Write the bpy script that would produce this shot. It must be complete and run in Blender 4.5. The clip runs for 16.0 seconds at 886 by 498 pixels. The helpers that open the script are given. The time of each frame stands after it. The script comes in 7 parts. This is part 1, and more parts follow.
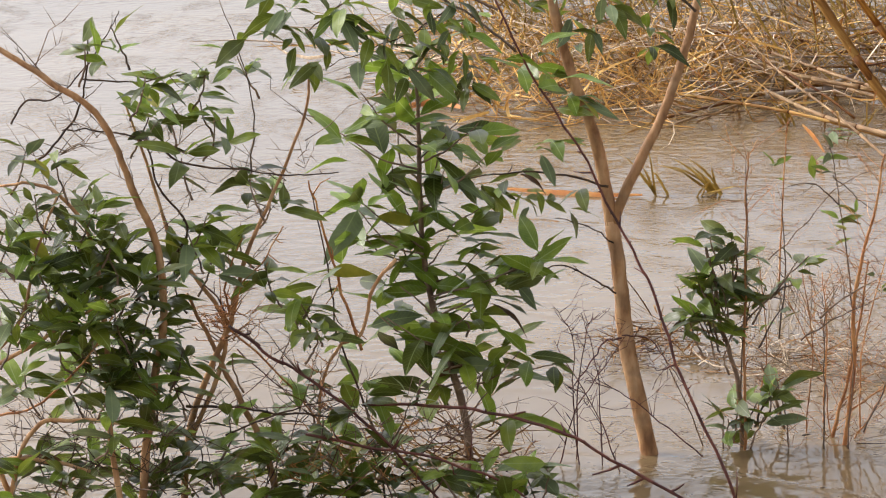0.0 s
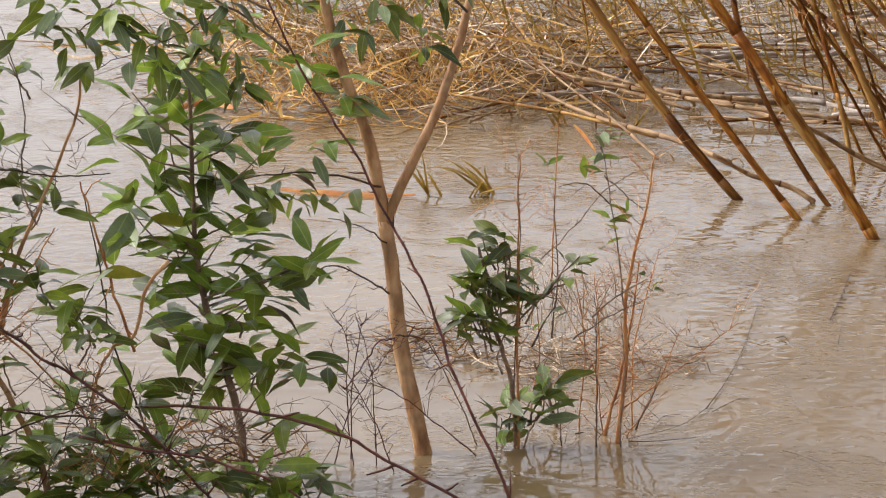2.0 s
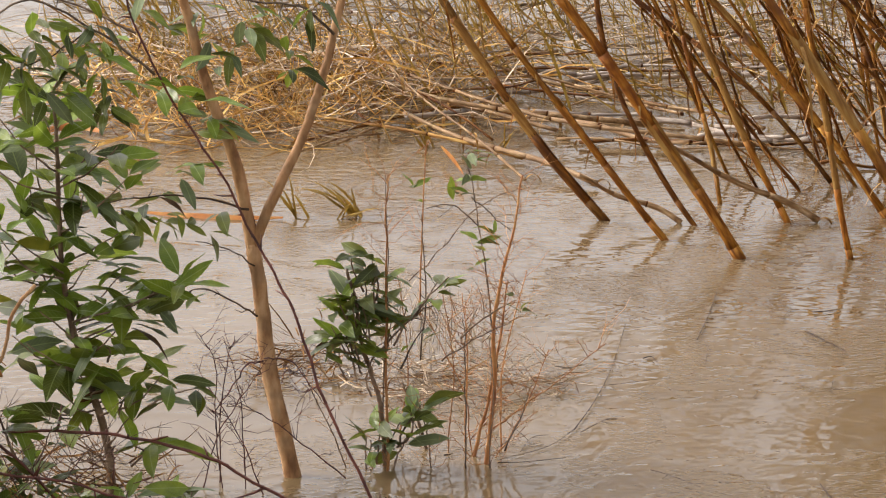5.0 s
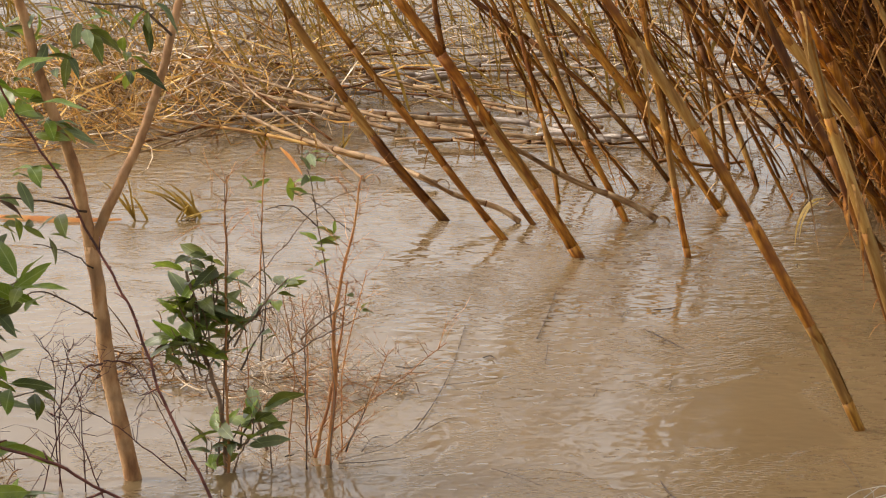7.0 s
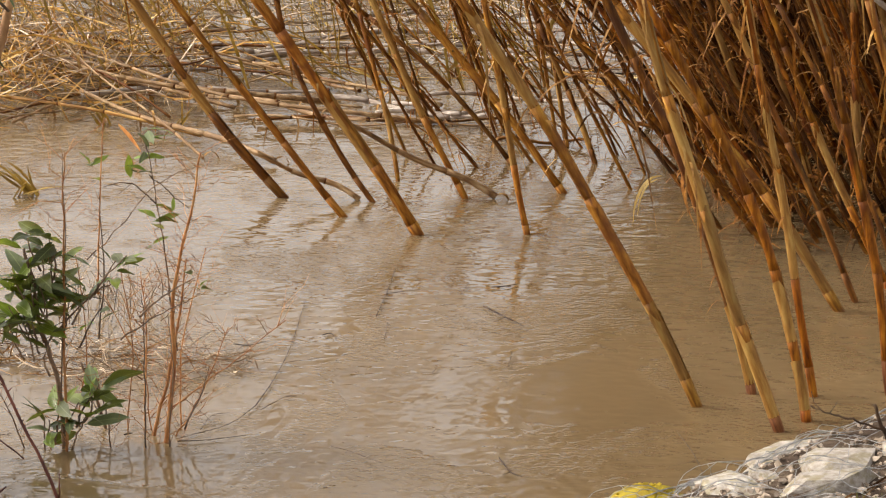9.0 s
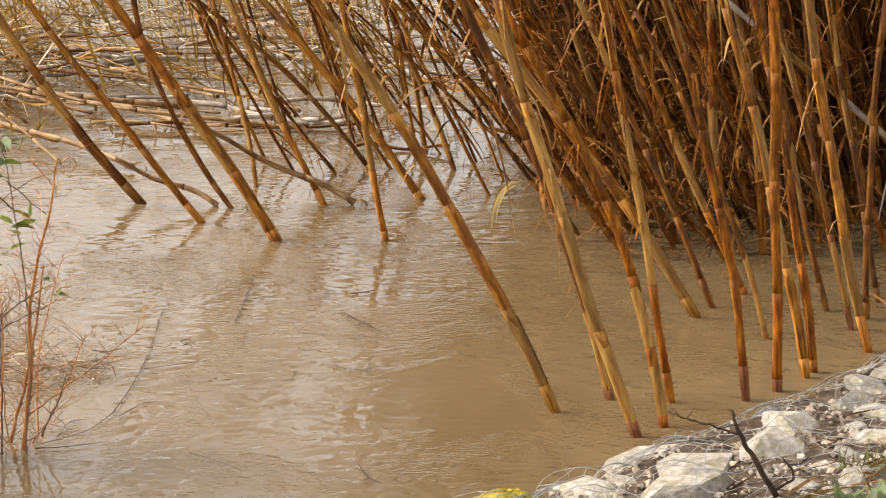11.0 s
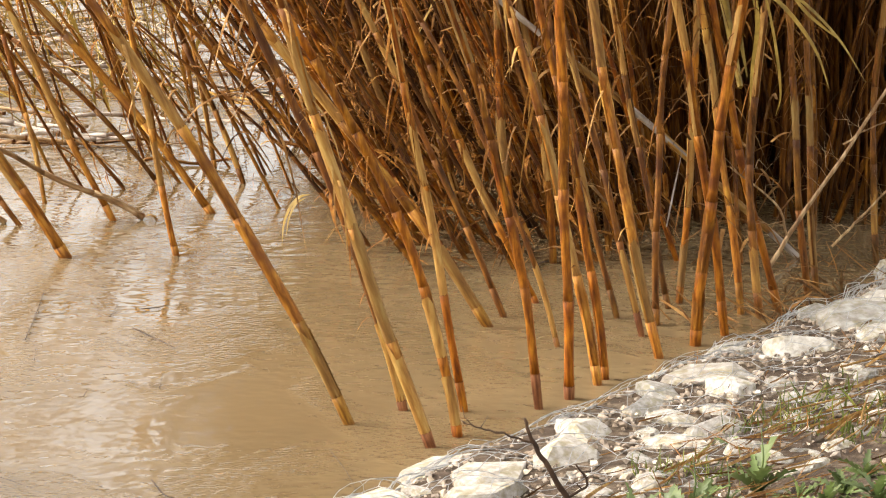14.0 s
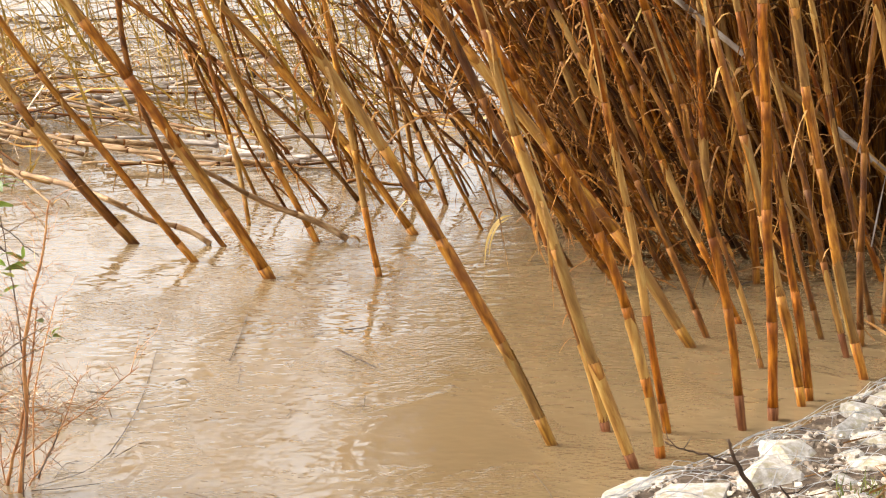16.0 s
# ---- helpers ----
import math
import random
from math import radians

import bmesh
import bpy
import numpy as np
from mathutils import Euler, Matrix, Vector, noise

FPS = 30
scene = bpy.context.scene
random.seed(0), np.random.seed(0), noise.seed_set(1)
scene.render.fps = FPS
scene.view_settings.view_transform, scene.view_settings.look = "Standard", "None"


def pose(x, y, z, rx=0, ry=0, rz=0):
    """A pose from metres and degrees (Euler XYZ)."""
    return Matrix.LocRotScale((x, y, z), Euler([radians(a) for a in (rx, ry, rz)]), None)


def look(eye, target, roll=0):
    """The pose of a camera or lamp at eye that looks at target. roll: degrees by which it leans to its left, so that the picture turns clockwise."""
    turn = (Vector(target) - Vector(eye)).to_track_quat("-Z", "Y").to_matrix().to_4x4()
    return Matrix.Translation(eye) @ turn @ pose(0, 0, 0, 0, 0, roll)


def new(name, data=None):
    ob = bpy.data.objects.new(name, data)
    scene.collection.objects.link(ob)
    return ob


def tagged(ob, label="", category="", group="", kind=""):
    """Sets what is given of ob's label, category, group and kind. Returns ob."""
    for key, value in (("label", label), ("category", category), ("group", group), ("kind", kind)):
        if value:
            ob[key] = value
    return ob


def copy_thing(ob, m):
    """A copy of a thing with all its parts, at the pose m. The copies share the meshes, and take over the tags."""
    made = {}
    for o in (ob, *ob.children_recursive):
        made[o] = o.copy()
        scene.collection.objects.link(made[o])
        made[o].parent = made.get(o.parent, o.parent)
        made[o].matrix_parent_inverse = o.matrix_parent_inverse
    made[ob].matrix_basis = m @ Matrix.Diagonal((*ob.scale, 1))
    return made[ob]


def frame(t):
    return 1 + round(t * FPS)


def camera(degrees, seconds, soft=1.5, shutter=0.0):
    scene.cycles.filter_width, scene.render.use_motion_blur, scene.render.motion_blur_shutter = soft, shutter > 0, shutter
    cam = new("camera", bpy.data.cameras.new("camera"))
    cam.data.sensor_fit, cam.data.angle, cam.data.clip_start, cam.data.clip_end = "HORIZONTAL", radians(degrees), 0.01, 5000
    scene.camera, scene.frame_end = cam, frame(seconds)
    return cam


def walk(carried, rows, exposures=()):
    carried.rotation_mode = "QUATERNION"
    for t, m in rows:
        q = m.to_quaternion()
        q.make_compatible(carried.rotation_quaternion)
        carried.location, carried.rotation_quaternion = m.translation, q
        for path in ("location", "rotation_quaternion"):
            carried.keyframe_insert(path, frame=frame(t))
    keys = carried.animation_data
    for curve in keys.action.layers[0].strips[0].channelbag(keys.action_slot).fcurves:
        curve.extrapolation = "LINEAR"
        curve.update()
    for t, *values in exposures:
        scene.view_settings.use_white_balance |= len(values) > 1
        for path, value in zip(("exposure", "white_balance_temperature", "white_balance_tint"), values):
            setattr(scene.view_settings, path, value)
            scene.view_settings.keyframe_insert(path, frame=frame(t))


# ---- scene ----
EYE = (0.0, 0.0, 2.20)
SKY, SUN = 0.15, 0.9


def aim(pan, down, lean):
    """The camera turned pan degrees to the right and down degrees below the horizon."""
    p, d = radians(pan), radians(down)
    ahead = Vector((math.sin(p) * math.cos(d), math.cos(p) * math.cos(d), -math.sin(d)))
    return look(EYE, Vector(EYE) + 10 * ahead, lean)


cam = camera(16.00, 16.0, soft=1.15)
walk(cam, (
    (0.0, aim(-9.668, 12.174, -1.241)),
    (0.5, aim(-8.616, 11.967, -1.358)),
    (1.0, aim(-7.122, 11.980, -0.970)),
    (1.5, aim(-6.367, 12.015, -0.566)),
    (2.0, aim(-5.456, 12.231, -0.582)),
    (2.5, aim(-4.821, 12.278, -0.563)),
    (3.0, aim(-4.211, 12.291, -0.541)),
    (3.5, aim(-3.632, 12.256, -0.523)),
    (5.8, aim(-1.981, 11.738, -0.281)),
    (6.0, aim(-1.448, 11.750, -0.314)),
    (6.5, aim(-0.728, 11.735, -0.135)),
    (7.0, aim(-0.022, 11.863, -0.217)),
    (7.5, aim(0.806, 11.998, 0.125)),
    (8.0, aim(1.362, 12.041, 0.449)),
    (8.5, aim(2.275, 12.176, 0.407)),
    (9.0, aim(2.964, 12.271, 0.383)),
    (9.5, aim(3.544, 12.253, 0.498)),
    (10.0, aim(4.359, 12.153, 0.657)),
    (12.3, aim(7.431, 12.152, 0.894)),
    (12.5, aim(7.869, 12.139, 0.848)),
    (13.0, aim(8.863, 12.087, 0.968)),
    (13.5, aim(9.396, 12.020, 0.776)),
    (14.0, aim(9.471, 11.854, 0.776)),
    (14.5, aim(8.349, 11.766, 0.355)),
    (15.0, aim(7.356, 11.699, 0.259)),
    (15.5, aim(6.539, 11.612, -0.060)),
    (16.0, aim(5.711, 11.499, -0.073)),
), ((0.0, 0.53, 6250, 14), (3.5, 0.50, 6350, 15), (7.0, 0.46, 6950, 14), (9.5, 0.54, 6900, 13), (13.5, 1.16, 6800, 10), (16.0, 1.27, 6700, 11)))

# ---- sky and sun: bright overcast day ----
world = bpy.data.worlds.new("overcast_sky")
scene.world = world
world.use_nodes = True
wn, wl = world.node_tree.nodes, world.node_tree.links
sky = wn.new("ShaderNodeTexSky")
sky.sky_type = "NISHITA"
sky.sun_disc = False
sky.sun_elevation, sky.sun_rotation = radians(40), radians(282)
sky.air_density, sky.dust_density, sky.ozone_density = 1.0, 4.0, 1.0
soften = wn.new("ShaderNodeHueSaturation")
soften.inputs["Saturation"].default_value = 0.24
soften.inputs["Value"].default_value = 1.45
wl.new(sky.outputs["Color"], soften.inputs["Color"])
wl.new(soften.outputs["Color"], wn["Background"].inputs["Color"])
wn["Background"].inputs["Strength"].default_value = SKY

sun = new("sun", bpy.data.lights.new("sun", "SUN"))
sun.data.energy, sun.data.angle, sun.data.color = SUN, radians(14), (1.0, 0.93, 0.82)
sun.matrix_world = look((-9.0, 1.9, 7.8), (0, 0, 0))


# ---- materials ----
def links(m):
    return m.node_tree.nodes, m.node_tree.links


def noise_node(m, scale, detail=4.0, stretch=(1, 1, 1), coords="Object", rough=0.6, swirl=0.0):
    n, l = links(m)
    c, mp, t = n.new("ShaderNodeTexCoord"), n.new("ShaderNodeMapping"), n.new("ShaderNodeTexNoise")
    mp.inputs["Scale"].default_value = stretch
    t.inputs["Distortion"].default_value = swirl
    t.inputs["Scale"].default_value, t.inputs["Detail"].default_value, t.inputs["Roughness"].default_value = scale, detail, rough
    l.new(c.outputs[coords], mp.inputs["Vector"])
    l.new(mp.outputs["Vector"], t.inputs["Vector"])
    return t.outputs["Fac"]


def ramp(m, fac, stops):
    n, l = links(m)
    r = n.new("ShaderNodeValToRGB")
    while len(r.color_ramp.elements) < len(stops):
        r.color_ramp.elements.new(0.5)
    for e, (p, c) in zip(r.color_ramp.elements, stops):
        e.position, e.color = p, (*c, 1) if len(c) == 3 else c
    l.new(fac, r.inputs["Fac"])
    return r.outputs["Color"]


def mixed(m, fac, a, b, mode="MIX"):
    n, l = links(m)
    x = n.new("ShaderNodeMix")
    x.data_type, x.blend_type = "RGBA", mode
    for value, socket in ((fac, x.inputs[0]), (a, x.inputs[6]), (b, x.inputs[7])):
        if isinstance(value, bpy.types.NodeSocket):
            l.new(value, socket)
        elif isinstance(value, (int, float)):
            socket.default_value = value
        else:
            socket.default_value = (*value, 1)
    return x.outputs[2]


def relief(m, fac, strength, distance):
    n, l = links(m)
    b = n.new("ShaderNodeBump")
    b.inputs["Strength"].default_value, b.inputs["Distance"].default_value = strength, distance
    l.new(fac, b.inputs["Height"])
    l.new(b.outputs["Normal"], n["Principled BSDF"].inputs["Normal"])
    return b


def maths(m, op, a, b=0.0):
    n, l = links(m)
    x = n.new("ShaderNodeMath")
    x.operation = op
    for value, socket in ((a, x.inputs[0]), (b, x.inputs[1])):
        if isinstance(value, bpy.types.NodeSocket):
            l.new(value, socket)
        else:
            socket.default_value = value
    return x.outputs[0]


def surface(name, dark, mid, light, scale=9.0, stretch=(1, 1, 1), rough=0.7, bump=0.3, depth=0.004, vary=0.35, island=False,
            stain=None, stain_scale=3.0, stain_amount=0.6, thin=0.0, spec=0.4, hues=None, rib=0.0):
    """A natural surface: three tones by noise, a tone shift from piece to piece, stains at a larger scale, and fine relief."""
    m = bpy.data.materials.new(name)
    m.use_nodes = True
    n, l = links(m)
    b = n["Principled BSDF"]
    fac = noise_node(m, scale, 5.0, stretch)
    col = ramp(m, fac, ((0.34, dark), (0.5, mid), (0.66, light)))
    if stain:
        where = ramp(m, noise_node(m, stain_scale, 3.0), ((0.48, (0, 0, 0)), (0.62, (stain_amount,) * 3)))
        col = mixed(m, where, col, stain)
    if island:
        rnd = n.new("ShaderNodeNewGeometry").outputs["Random Per Island"]
    else:
        rnd = n.new("ShaderNodeObjectInfo").outputs["Random"]
    tone = ramp(m, rnd, hues or ((0.0, (1 - vary, 1 - vary, 1 - vary)), (0.5, (1.0, 1 - 0.15 * vary, 1 - 0.3 * vary)), (1.0, (1 + vary, 1 + 0.95 * vary, 1 + 0.8 * vary))))
    col = mixed(m, 1.0, col, tone, "MULTIPLY")
    if rib:
        c, sx = n.new("ShaderNodeTexCoord"), n.new("ShaderNodeSeparateXYZ")
        l.new(c.outputs["Object"], sx.inputs[0])
        off = maths(m, "ABSOLUTE", sx.outputs["X"])
        vein = maths(m, "SINE", maths(m, "MULTIPLY", maths(m, "SUBTRACT", sx.outputs["Y"], off), 900.0))
        col = mixed(m, ramp(m, vein, ((0.3, (0, 0, 0)), (0.95, (0.22,) * 3))), col, (rib * 0.45, rib * 0.62, rib * 0.2))
        col = mixed(m, ramp(m, maths(m, "MULTIPLY", off, 100.0), ((0.04, (0.55,) * 3), (0.11, (0, 0, 0)))), col, (rib * 0.75, rib * 0.9, rib * 0.35))
    l.new(col, b.inputs["Base Color"])
    b.inputs["Roughness"].default_value, b.inputs["Specular IOR Level"].default_value = rough, spec
    if bump:
        relief(m, noise_node(m, scale * 4, 4.0, stretch), bump, depth)
    if thin:
        t, x = n.new("ShaderNodeBsdfTranslucent"), n.new("ShaderNodeMixShader")
        l.new(col, t.inputs["Color"])
        x.inputs["Fac"].default_value = thin
        l.new(b.outputs["BSDF"], x.inputs[1])
        l.new(t.outputs["BSDF"], x.inputs[2])
        l.new(x.outputs["Shader"], n["Material Output"].inputs["Surface"])
    return m


def water_material():
    """Silty water: calm glassy patches and wind-ruffled ones, with two sizes of wavelet."""
    m = bpy.data.materials.new("silty_water")
    m.use_nodes = True
    n, l = links(m)
    b = n["Principled BSDF"]
    silt = ramp(m, noise_node(m, 0.7, 5.0, (1, 0.6, 1), swirl=0.6), ((0.3, (0.150, 0.102, 0.050)), (0.55, (0.192, 0.132, 0.066)), (0.75, (0.24, 0.17, 0.09))))
    l.new(silt, b.inputs["Base Color"])
    b.inputs["Roughness"].default_value, b.inputs["IOR"].default_value = 0.02, 1.333
    swell = noise_node(m, 4.0, 2.0, (1, 0.7, 1), rough=0.5)
    wavelet = noise_node(m, 17.0, 1.0, (0.9, 1.0, 1), rough=0.45)
    chop = noise_node(m, 52.0, 1.0, (0.9, 1.0, 1), rough=0.45)
    gust = ramp(m, noise_node(m, 1.1, 3.0, (0.7, 1, 1), swirl=0.8), ((0.40, (0.24,) * 3), (0.62, (1.0,) * 3)))
    ruffle = ramp(m, noise_node(m, 2.6, 3.0, (1.0, 0.6, 1), swirl=1.0), ((0.49, (0.05,) * 3), (0.60, (1.0,) * 3)))
    h = maths(m, "MULTIPLY", swell, 0.22)
    h = maths(m, "ADD", h, maths(m, "MULTIPLY", maths(m, "MULTIPLY", wavelet, gust), 0.36))
    h = maths(m, "ADD", h, maths(m, "MULTIPLY", maths(m, "MULTIPLY", chop, ruffle), 0.26))
    relief(m, h, 1.0, 0.0145)
    return m


CANE_HUES = ((0.0, (0.72, 0.80, 0.80)), (0.22, (0.88, 0.90, 0.80)), (0.42, (1.08, 0.94, 0.82)), (0.62, (1.0, 1.0, 1.0)), (0.82, (1.15, 1.15, 1.15)), (1.0, (0.80, 0.74, 0.68)))
M_WATER = water_material()
M_CANE = surface("golden_cane", (0.126, 0.0417, 0.00631), (0.344, 0.137, 0.0179), (0.527, 0.268, 0.0452), 11.0, (7, 7, 1.0), 0.5, 0.4, 0.004, 0.2, hues=CANE_HUES, spec=0.2,
                 stain=(0.15, 0.048, 0.0125), stain_scale=7.0, stain_amount=0.8)
M_RUST = surface("rust_brown_cane", (0.09, 0.024, 0.002), (0.25, 0.079, 0.0055), (0.44, 0.172, 0.016), 11.0, (7, 7, 1.0), 0.55, 0.4, 0.004, 0.2, hues=CANE_HUES, spec=0.15,
                 stain=(0.10, 0.026, 0.005), stain_scale=7.0, stain_amount=0.85)
M_DULLSHEATH = surface("rust_brown_sheath", (0.075, 0.024, 0.004), (0.19, 0.07, 0.0105), (0.31, 0.15, 0.028), 8.0, (8, 8, 1), 0.7, 0.3, 0.003, 0.3, thin=0.1, spec=0.12)
M_BROWN = surface("brown_cane", (0.06, 0.0215, 0.0036), (0.168, 0.061, 0.0085), (0.30, 0.13, 0.022), 11.0, (7, 7, 1.0), 0.55, 0.4, 0.004, 0.25, hues=CANE_HUES, spec=0.2,
                  stain=(0.068, 0.0238, 0.0102), stain_scale=7.0, stain_amount=0.8)
M_GREY = surface("weathered_grey_cane", (0.17, 0.13, 0.10), (0.41, 0.345, 0.285), (0.64, 0.58, 0.515), 6.0, (6, 6, 1.5), 0.75, 0.4, 0.004, 0.2,
                 stain=(0.0816, 0.0476, 0.0272), stain_scale=4.0, stain_amount=0.6)
M_DRYCANE = surface("dry_fallen_cane", (0.13, 0.072, 0.03), (0.31, 0.18, 0.075), (0.52, 0.37, 0.20), 7.0, (9, 9, 1.0), 0.65, 0.4, 0.004, 0.12,
                    stain=(0.12, 0.056, 0.02), stain_scale=5.0, stain_amount=0.6)
M_SHEATH = surface("dry_leaf_sheath", (0.184, 0.0808, 0.0136), (0.333, 0.168, 0.034), (0.449, 0.286, 0.0816), 8.0, (8, 8, 1), 0.65, 0.3, 0.003, 0.3, thin=0.12)
M_NODE = surface("cane_node", (0.05, 0.018, 0.005), (0.10, 0.036, 0.009), (0.19, 0.08, 0.02), 30.0, (1, 1, 1), 0.8, 0.3, 0.003, 0.4, spec=0.08)
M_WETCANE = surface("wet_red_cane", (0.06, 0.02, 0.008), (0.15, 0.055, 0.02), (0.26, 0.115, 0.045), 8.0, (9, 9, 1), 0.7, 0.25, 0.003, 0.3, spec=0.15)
M_STRAW = surface("dry_reed_straw", (0.28, 0.135, 0.03), (0.56, 0.32, 0.078), (0.80, 0.60, 0.24), 6.0, (2, 2, 2), 0.7, 0.2, 0.003, 0.55, island=True, thin=0.15)
M_GREYSTRAW = surface("bleached_straw", (0.159, 0.109, 0.0693), (0.396, 0.307, 0.208), (0.654, 0.564, 0.446), 6.0, (2, 2, 2), 0.75, 0.2, 0.003, 0.6, island=True)
M_STRAWGREEN = surface("fading_green_reed_blade", (0.19, 0.125, 0.018), (0.37, 0.235, 0.036), (0.55, 0.38, 0.085), 6.0, (2, 2, 2), 0.6, 0.2, 0.003, 0.35, thin=0.2)
M_BARK = surface("tan_bark", (0.197, 0.0893, 0.0323), (0.411, 0.216, 0.0888), (0.554, 0.34, 0.17), 10.0, (2.5, 2.5, 1), 0.75, 0.5, 0.006, 0.12,
                 stain=(0.20, 0.12, 0.06), stain_scale=12.0, stain_amount=0.5)
M_REDBARK = surface("red_brown_twig_bark", (0.0326, 0.00969, 0.00636), (0.0816, 0.0233, 0.0145), (0.155, 0.0517, 0.0318), 20.0, (1, 1, 1), 0.6, 0.3, 0.003, 0.3)
M_TWIG = surface("grey_brown_twig_bark", (0.0612, 0.0374, 0.0238), (0.15, 0.0952, 0.0578), (0.272, 0.19, 0.122), 18.0, (1, 1, 1), 0.7, 0.35, 0.003, 0.35)
M_DARKTWIG = surface("dark_wet_twig_bark", (0.019, 0.0092, 0.0042), (0.046, 0.0235, 0.0105), (0.088, 0.049, 0.024), 20.0, (1, 1, 1), 0.85, 0.3, 0.003, 0.2)
M_PINK = surface("dry_pink_stalk", (0.20, 0.072, 0.021), (0.40, 0.17, 0.052), (0.52, 0.29, 0.11), 16.0, (1, 1, 1), 0.7, 0.2, 0.003, 0.3)
M_LEAF = surface("shrub_leaf", (0.080, 0.114, 0.0125), (0.150, 0.196, 0.0215), (0.245, 0.29, 0.042), 14.0, (1, 1, 1), 0.3, 0.25, 0.004, 0.7, rib=0.42, thin=0.4, spec=0.45,
                 stain=(0.0884, 0.116, 0.0204), stain_scale=8.0, stain_amount=0.35)
M_LEAFDARK = surface("dark_shrub_leaf", (0.045, 0.057, 0.009), (0.092, 0.112, 0.018), (0.165, 0.188, 0.036), 14.0, (1, 1, 1), 0.30, 0.25, 0.004, 0.45, rib=0.3, thin=0.35)
M_LEAFFRESH = surface("fresh_leaf", (0.098, 0.165, 0.0142), (0.185, 0.265, 0.0245), (0.30, 0.38, 0.0474), 14.0, (1, 1, 1), 0.36, 0.2, 0.004, 0.3, rib=0.55, thin=0.4)
M_LEAFPALE = surface("pale_leaf_underside", (0.10, 0.135, 0.06), (0.17, 0.21, 0.10), (0.25, 0.29, 0.16), 14.0, (1, 1, 1), 0.5, 0.25, 0.004, 0.3, rib=0.45, thin=0.25)
M_LEAFYELLOW = surface("yellowing_leaf", (0.18, 0.19, 0.02), (0.30, 0.29, 0.035), (0.42, 0.38, 0.06), 14.0, (1, 1, 1), 0.5, 0.25, 0.004, 0.3, thin=0.3)
M_LEAFDRY = surface("withered_leaf", (0.0884, 0.0408, 0.0136), (0.17, 0.0884, 0.0272), (0.245, 0.15, 0.0408), 14.0, (1, 1, 1), 0.7, 0.3, 0.004, 0.4, thin=0.15)
M_STONE = surface("pale_limestone", (0.287, 0.252, 0.209), (0.435, 0.401, 0.348), (0.566, 0.535, 0.488), 5.0, (1, 1, 1), 0.85, 0.6, 0.012, 0.22,
                  stain=(0.25, 0.205, 0.075), stain_scale=3.2, stain_amount=0.55)
M_GRAVEL = surface("limestone_gravel", (0.15, 0.11, 0.075), (0.35, 0.29, 0.225), (0.58, 0.52, 0.45), 20.0, (1, 1, 1), 0.85, 0.4, 0.006, 0.5, island=True)
M_GRASS = surface("low_bank_grass", (0.055, 0.075, 0.012), (0.13, 0.165, 0.025), (0.25, 0.25, 0.05), 12.0, (1, 1, 1), 0.6, 0.2, 0.003, 0.4, island=True, thin=0.25)
M_LITTER = surface("brown_stalk_litter", (0.075, 0.032, 0.009), (0.19, 0.092, 0.028), (0.33, 0.19, 0.07), 8.0, (2, 2, 2), 0.8, 0.2, 0.003, 0.5, island=True, spec=0.15)
M_WIRE = surface("galvanised_wire", (0.20, 0.20, 0.195), (0.34, 0.34, 0.33), (0.49, 0.49, 0.48), 30.0, (1, 1, 1), 0.5, 0.1, 0.001, 0.15)
M_SOIL = surface("gravelly_soil", (0.045, 0.027, 0.015), (0.105, 0.068, 0.038), (0.22, 0.165, 0.11), 26.0, (1, 1, 1), 0.9, 0.8, 0.02, 0.0,
                 stain=(0.068, 0.0408, 0.0238), stain_scale=2.5, stain_amount=0.7)
M_WEED = surface("bank_weed_leaf", (0.065, 0.095, 0.026), (0.12, 0.165, 0.05), (0.20, 0.25, 0.095), 12.0, (1, 1, 1), 0.5, 0.2, 0.003, 0.35, thin=0.25)
M_YELLOW = surface("yellow_bloom", (0.286, 0.197, 0.0068), (0.449, 0.333, 0.0136), (0.544, 0.435, 0.0408), 20.0, (1, 1, 1), 0.8, 0.4, 0.006, 0.2)
M_ORANGE = surface("orange_dead_leaf", (0.306, 0.0952, 0.0136), (0.422, 0.163, 0.0272), (0.49, 0.258, 0.068), 9.0, (1, 1, 1), 0.6, 0.2, 0.003, 0.25, thin=0.15)


# ---- building helpers ----
def thing(name, at, label, category, group="", kind=""):
    ob = new(name)
    ob.empty_display_size = 0.05
    ob.location = at
    return tagged(ob, label, category, group, kind)


def mesh_of(name, bm, material, smooth=True):
    me = bpy.data.meshes.new(name)
    bm.to_mesh(me)
    bm.free()
    me.materials.append(material)
    if smooth:
        me.polygons.foreach_set("use_smooth", [True] * len(me.polygons))
    return me


def part(name, bm, material, parent, label="", smooth=True):
    """Links a bmesh as one mesh object under a thing or a part."""
    ob = new(name, mesh_of(name, bm, material, smooth))
    ob.parent = parent
    return tagged(ob, label)


def placed(name, me, parent, m, material=None, label=""):
    """A piece on shared mesh data at the pose m in its parent's space."""
    ob = new(name, me)
    ob.parent, ob.matrix_basis = parent, m
    return tagged(ob, label)


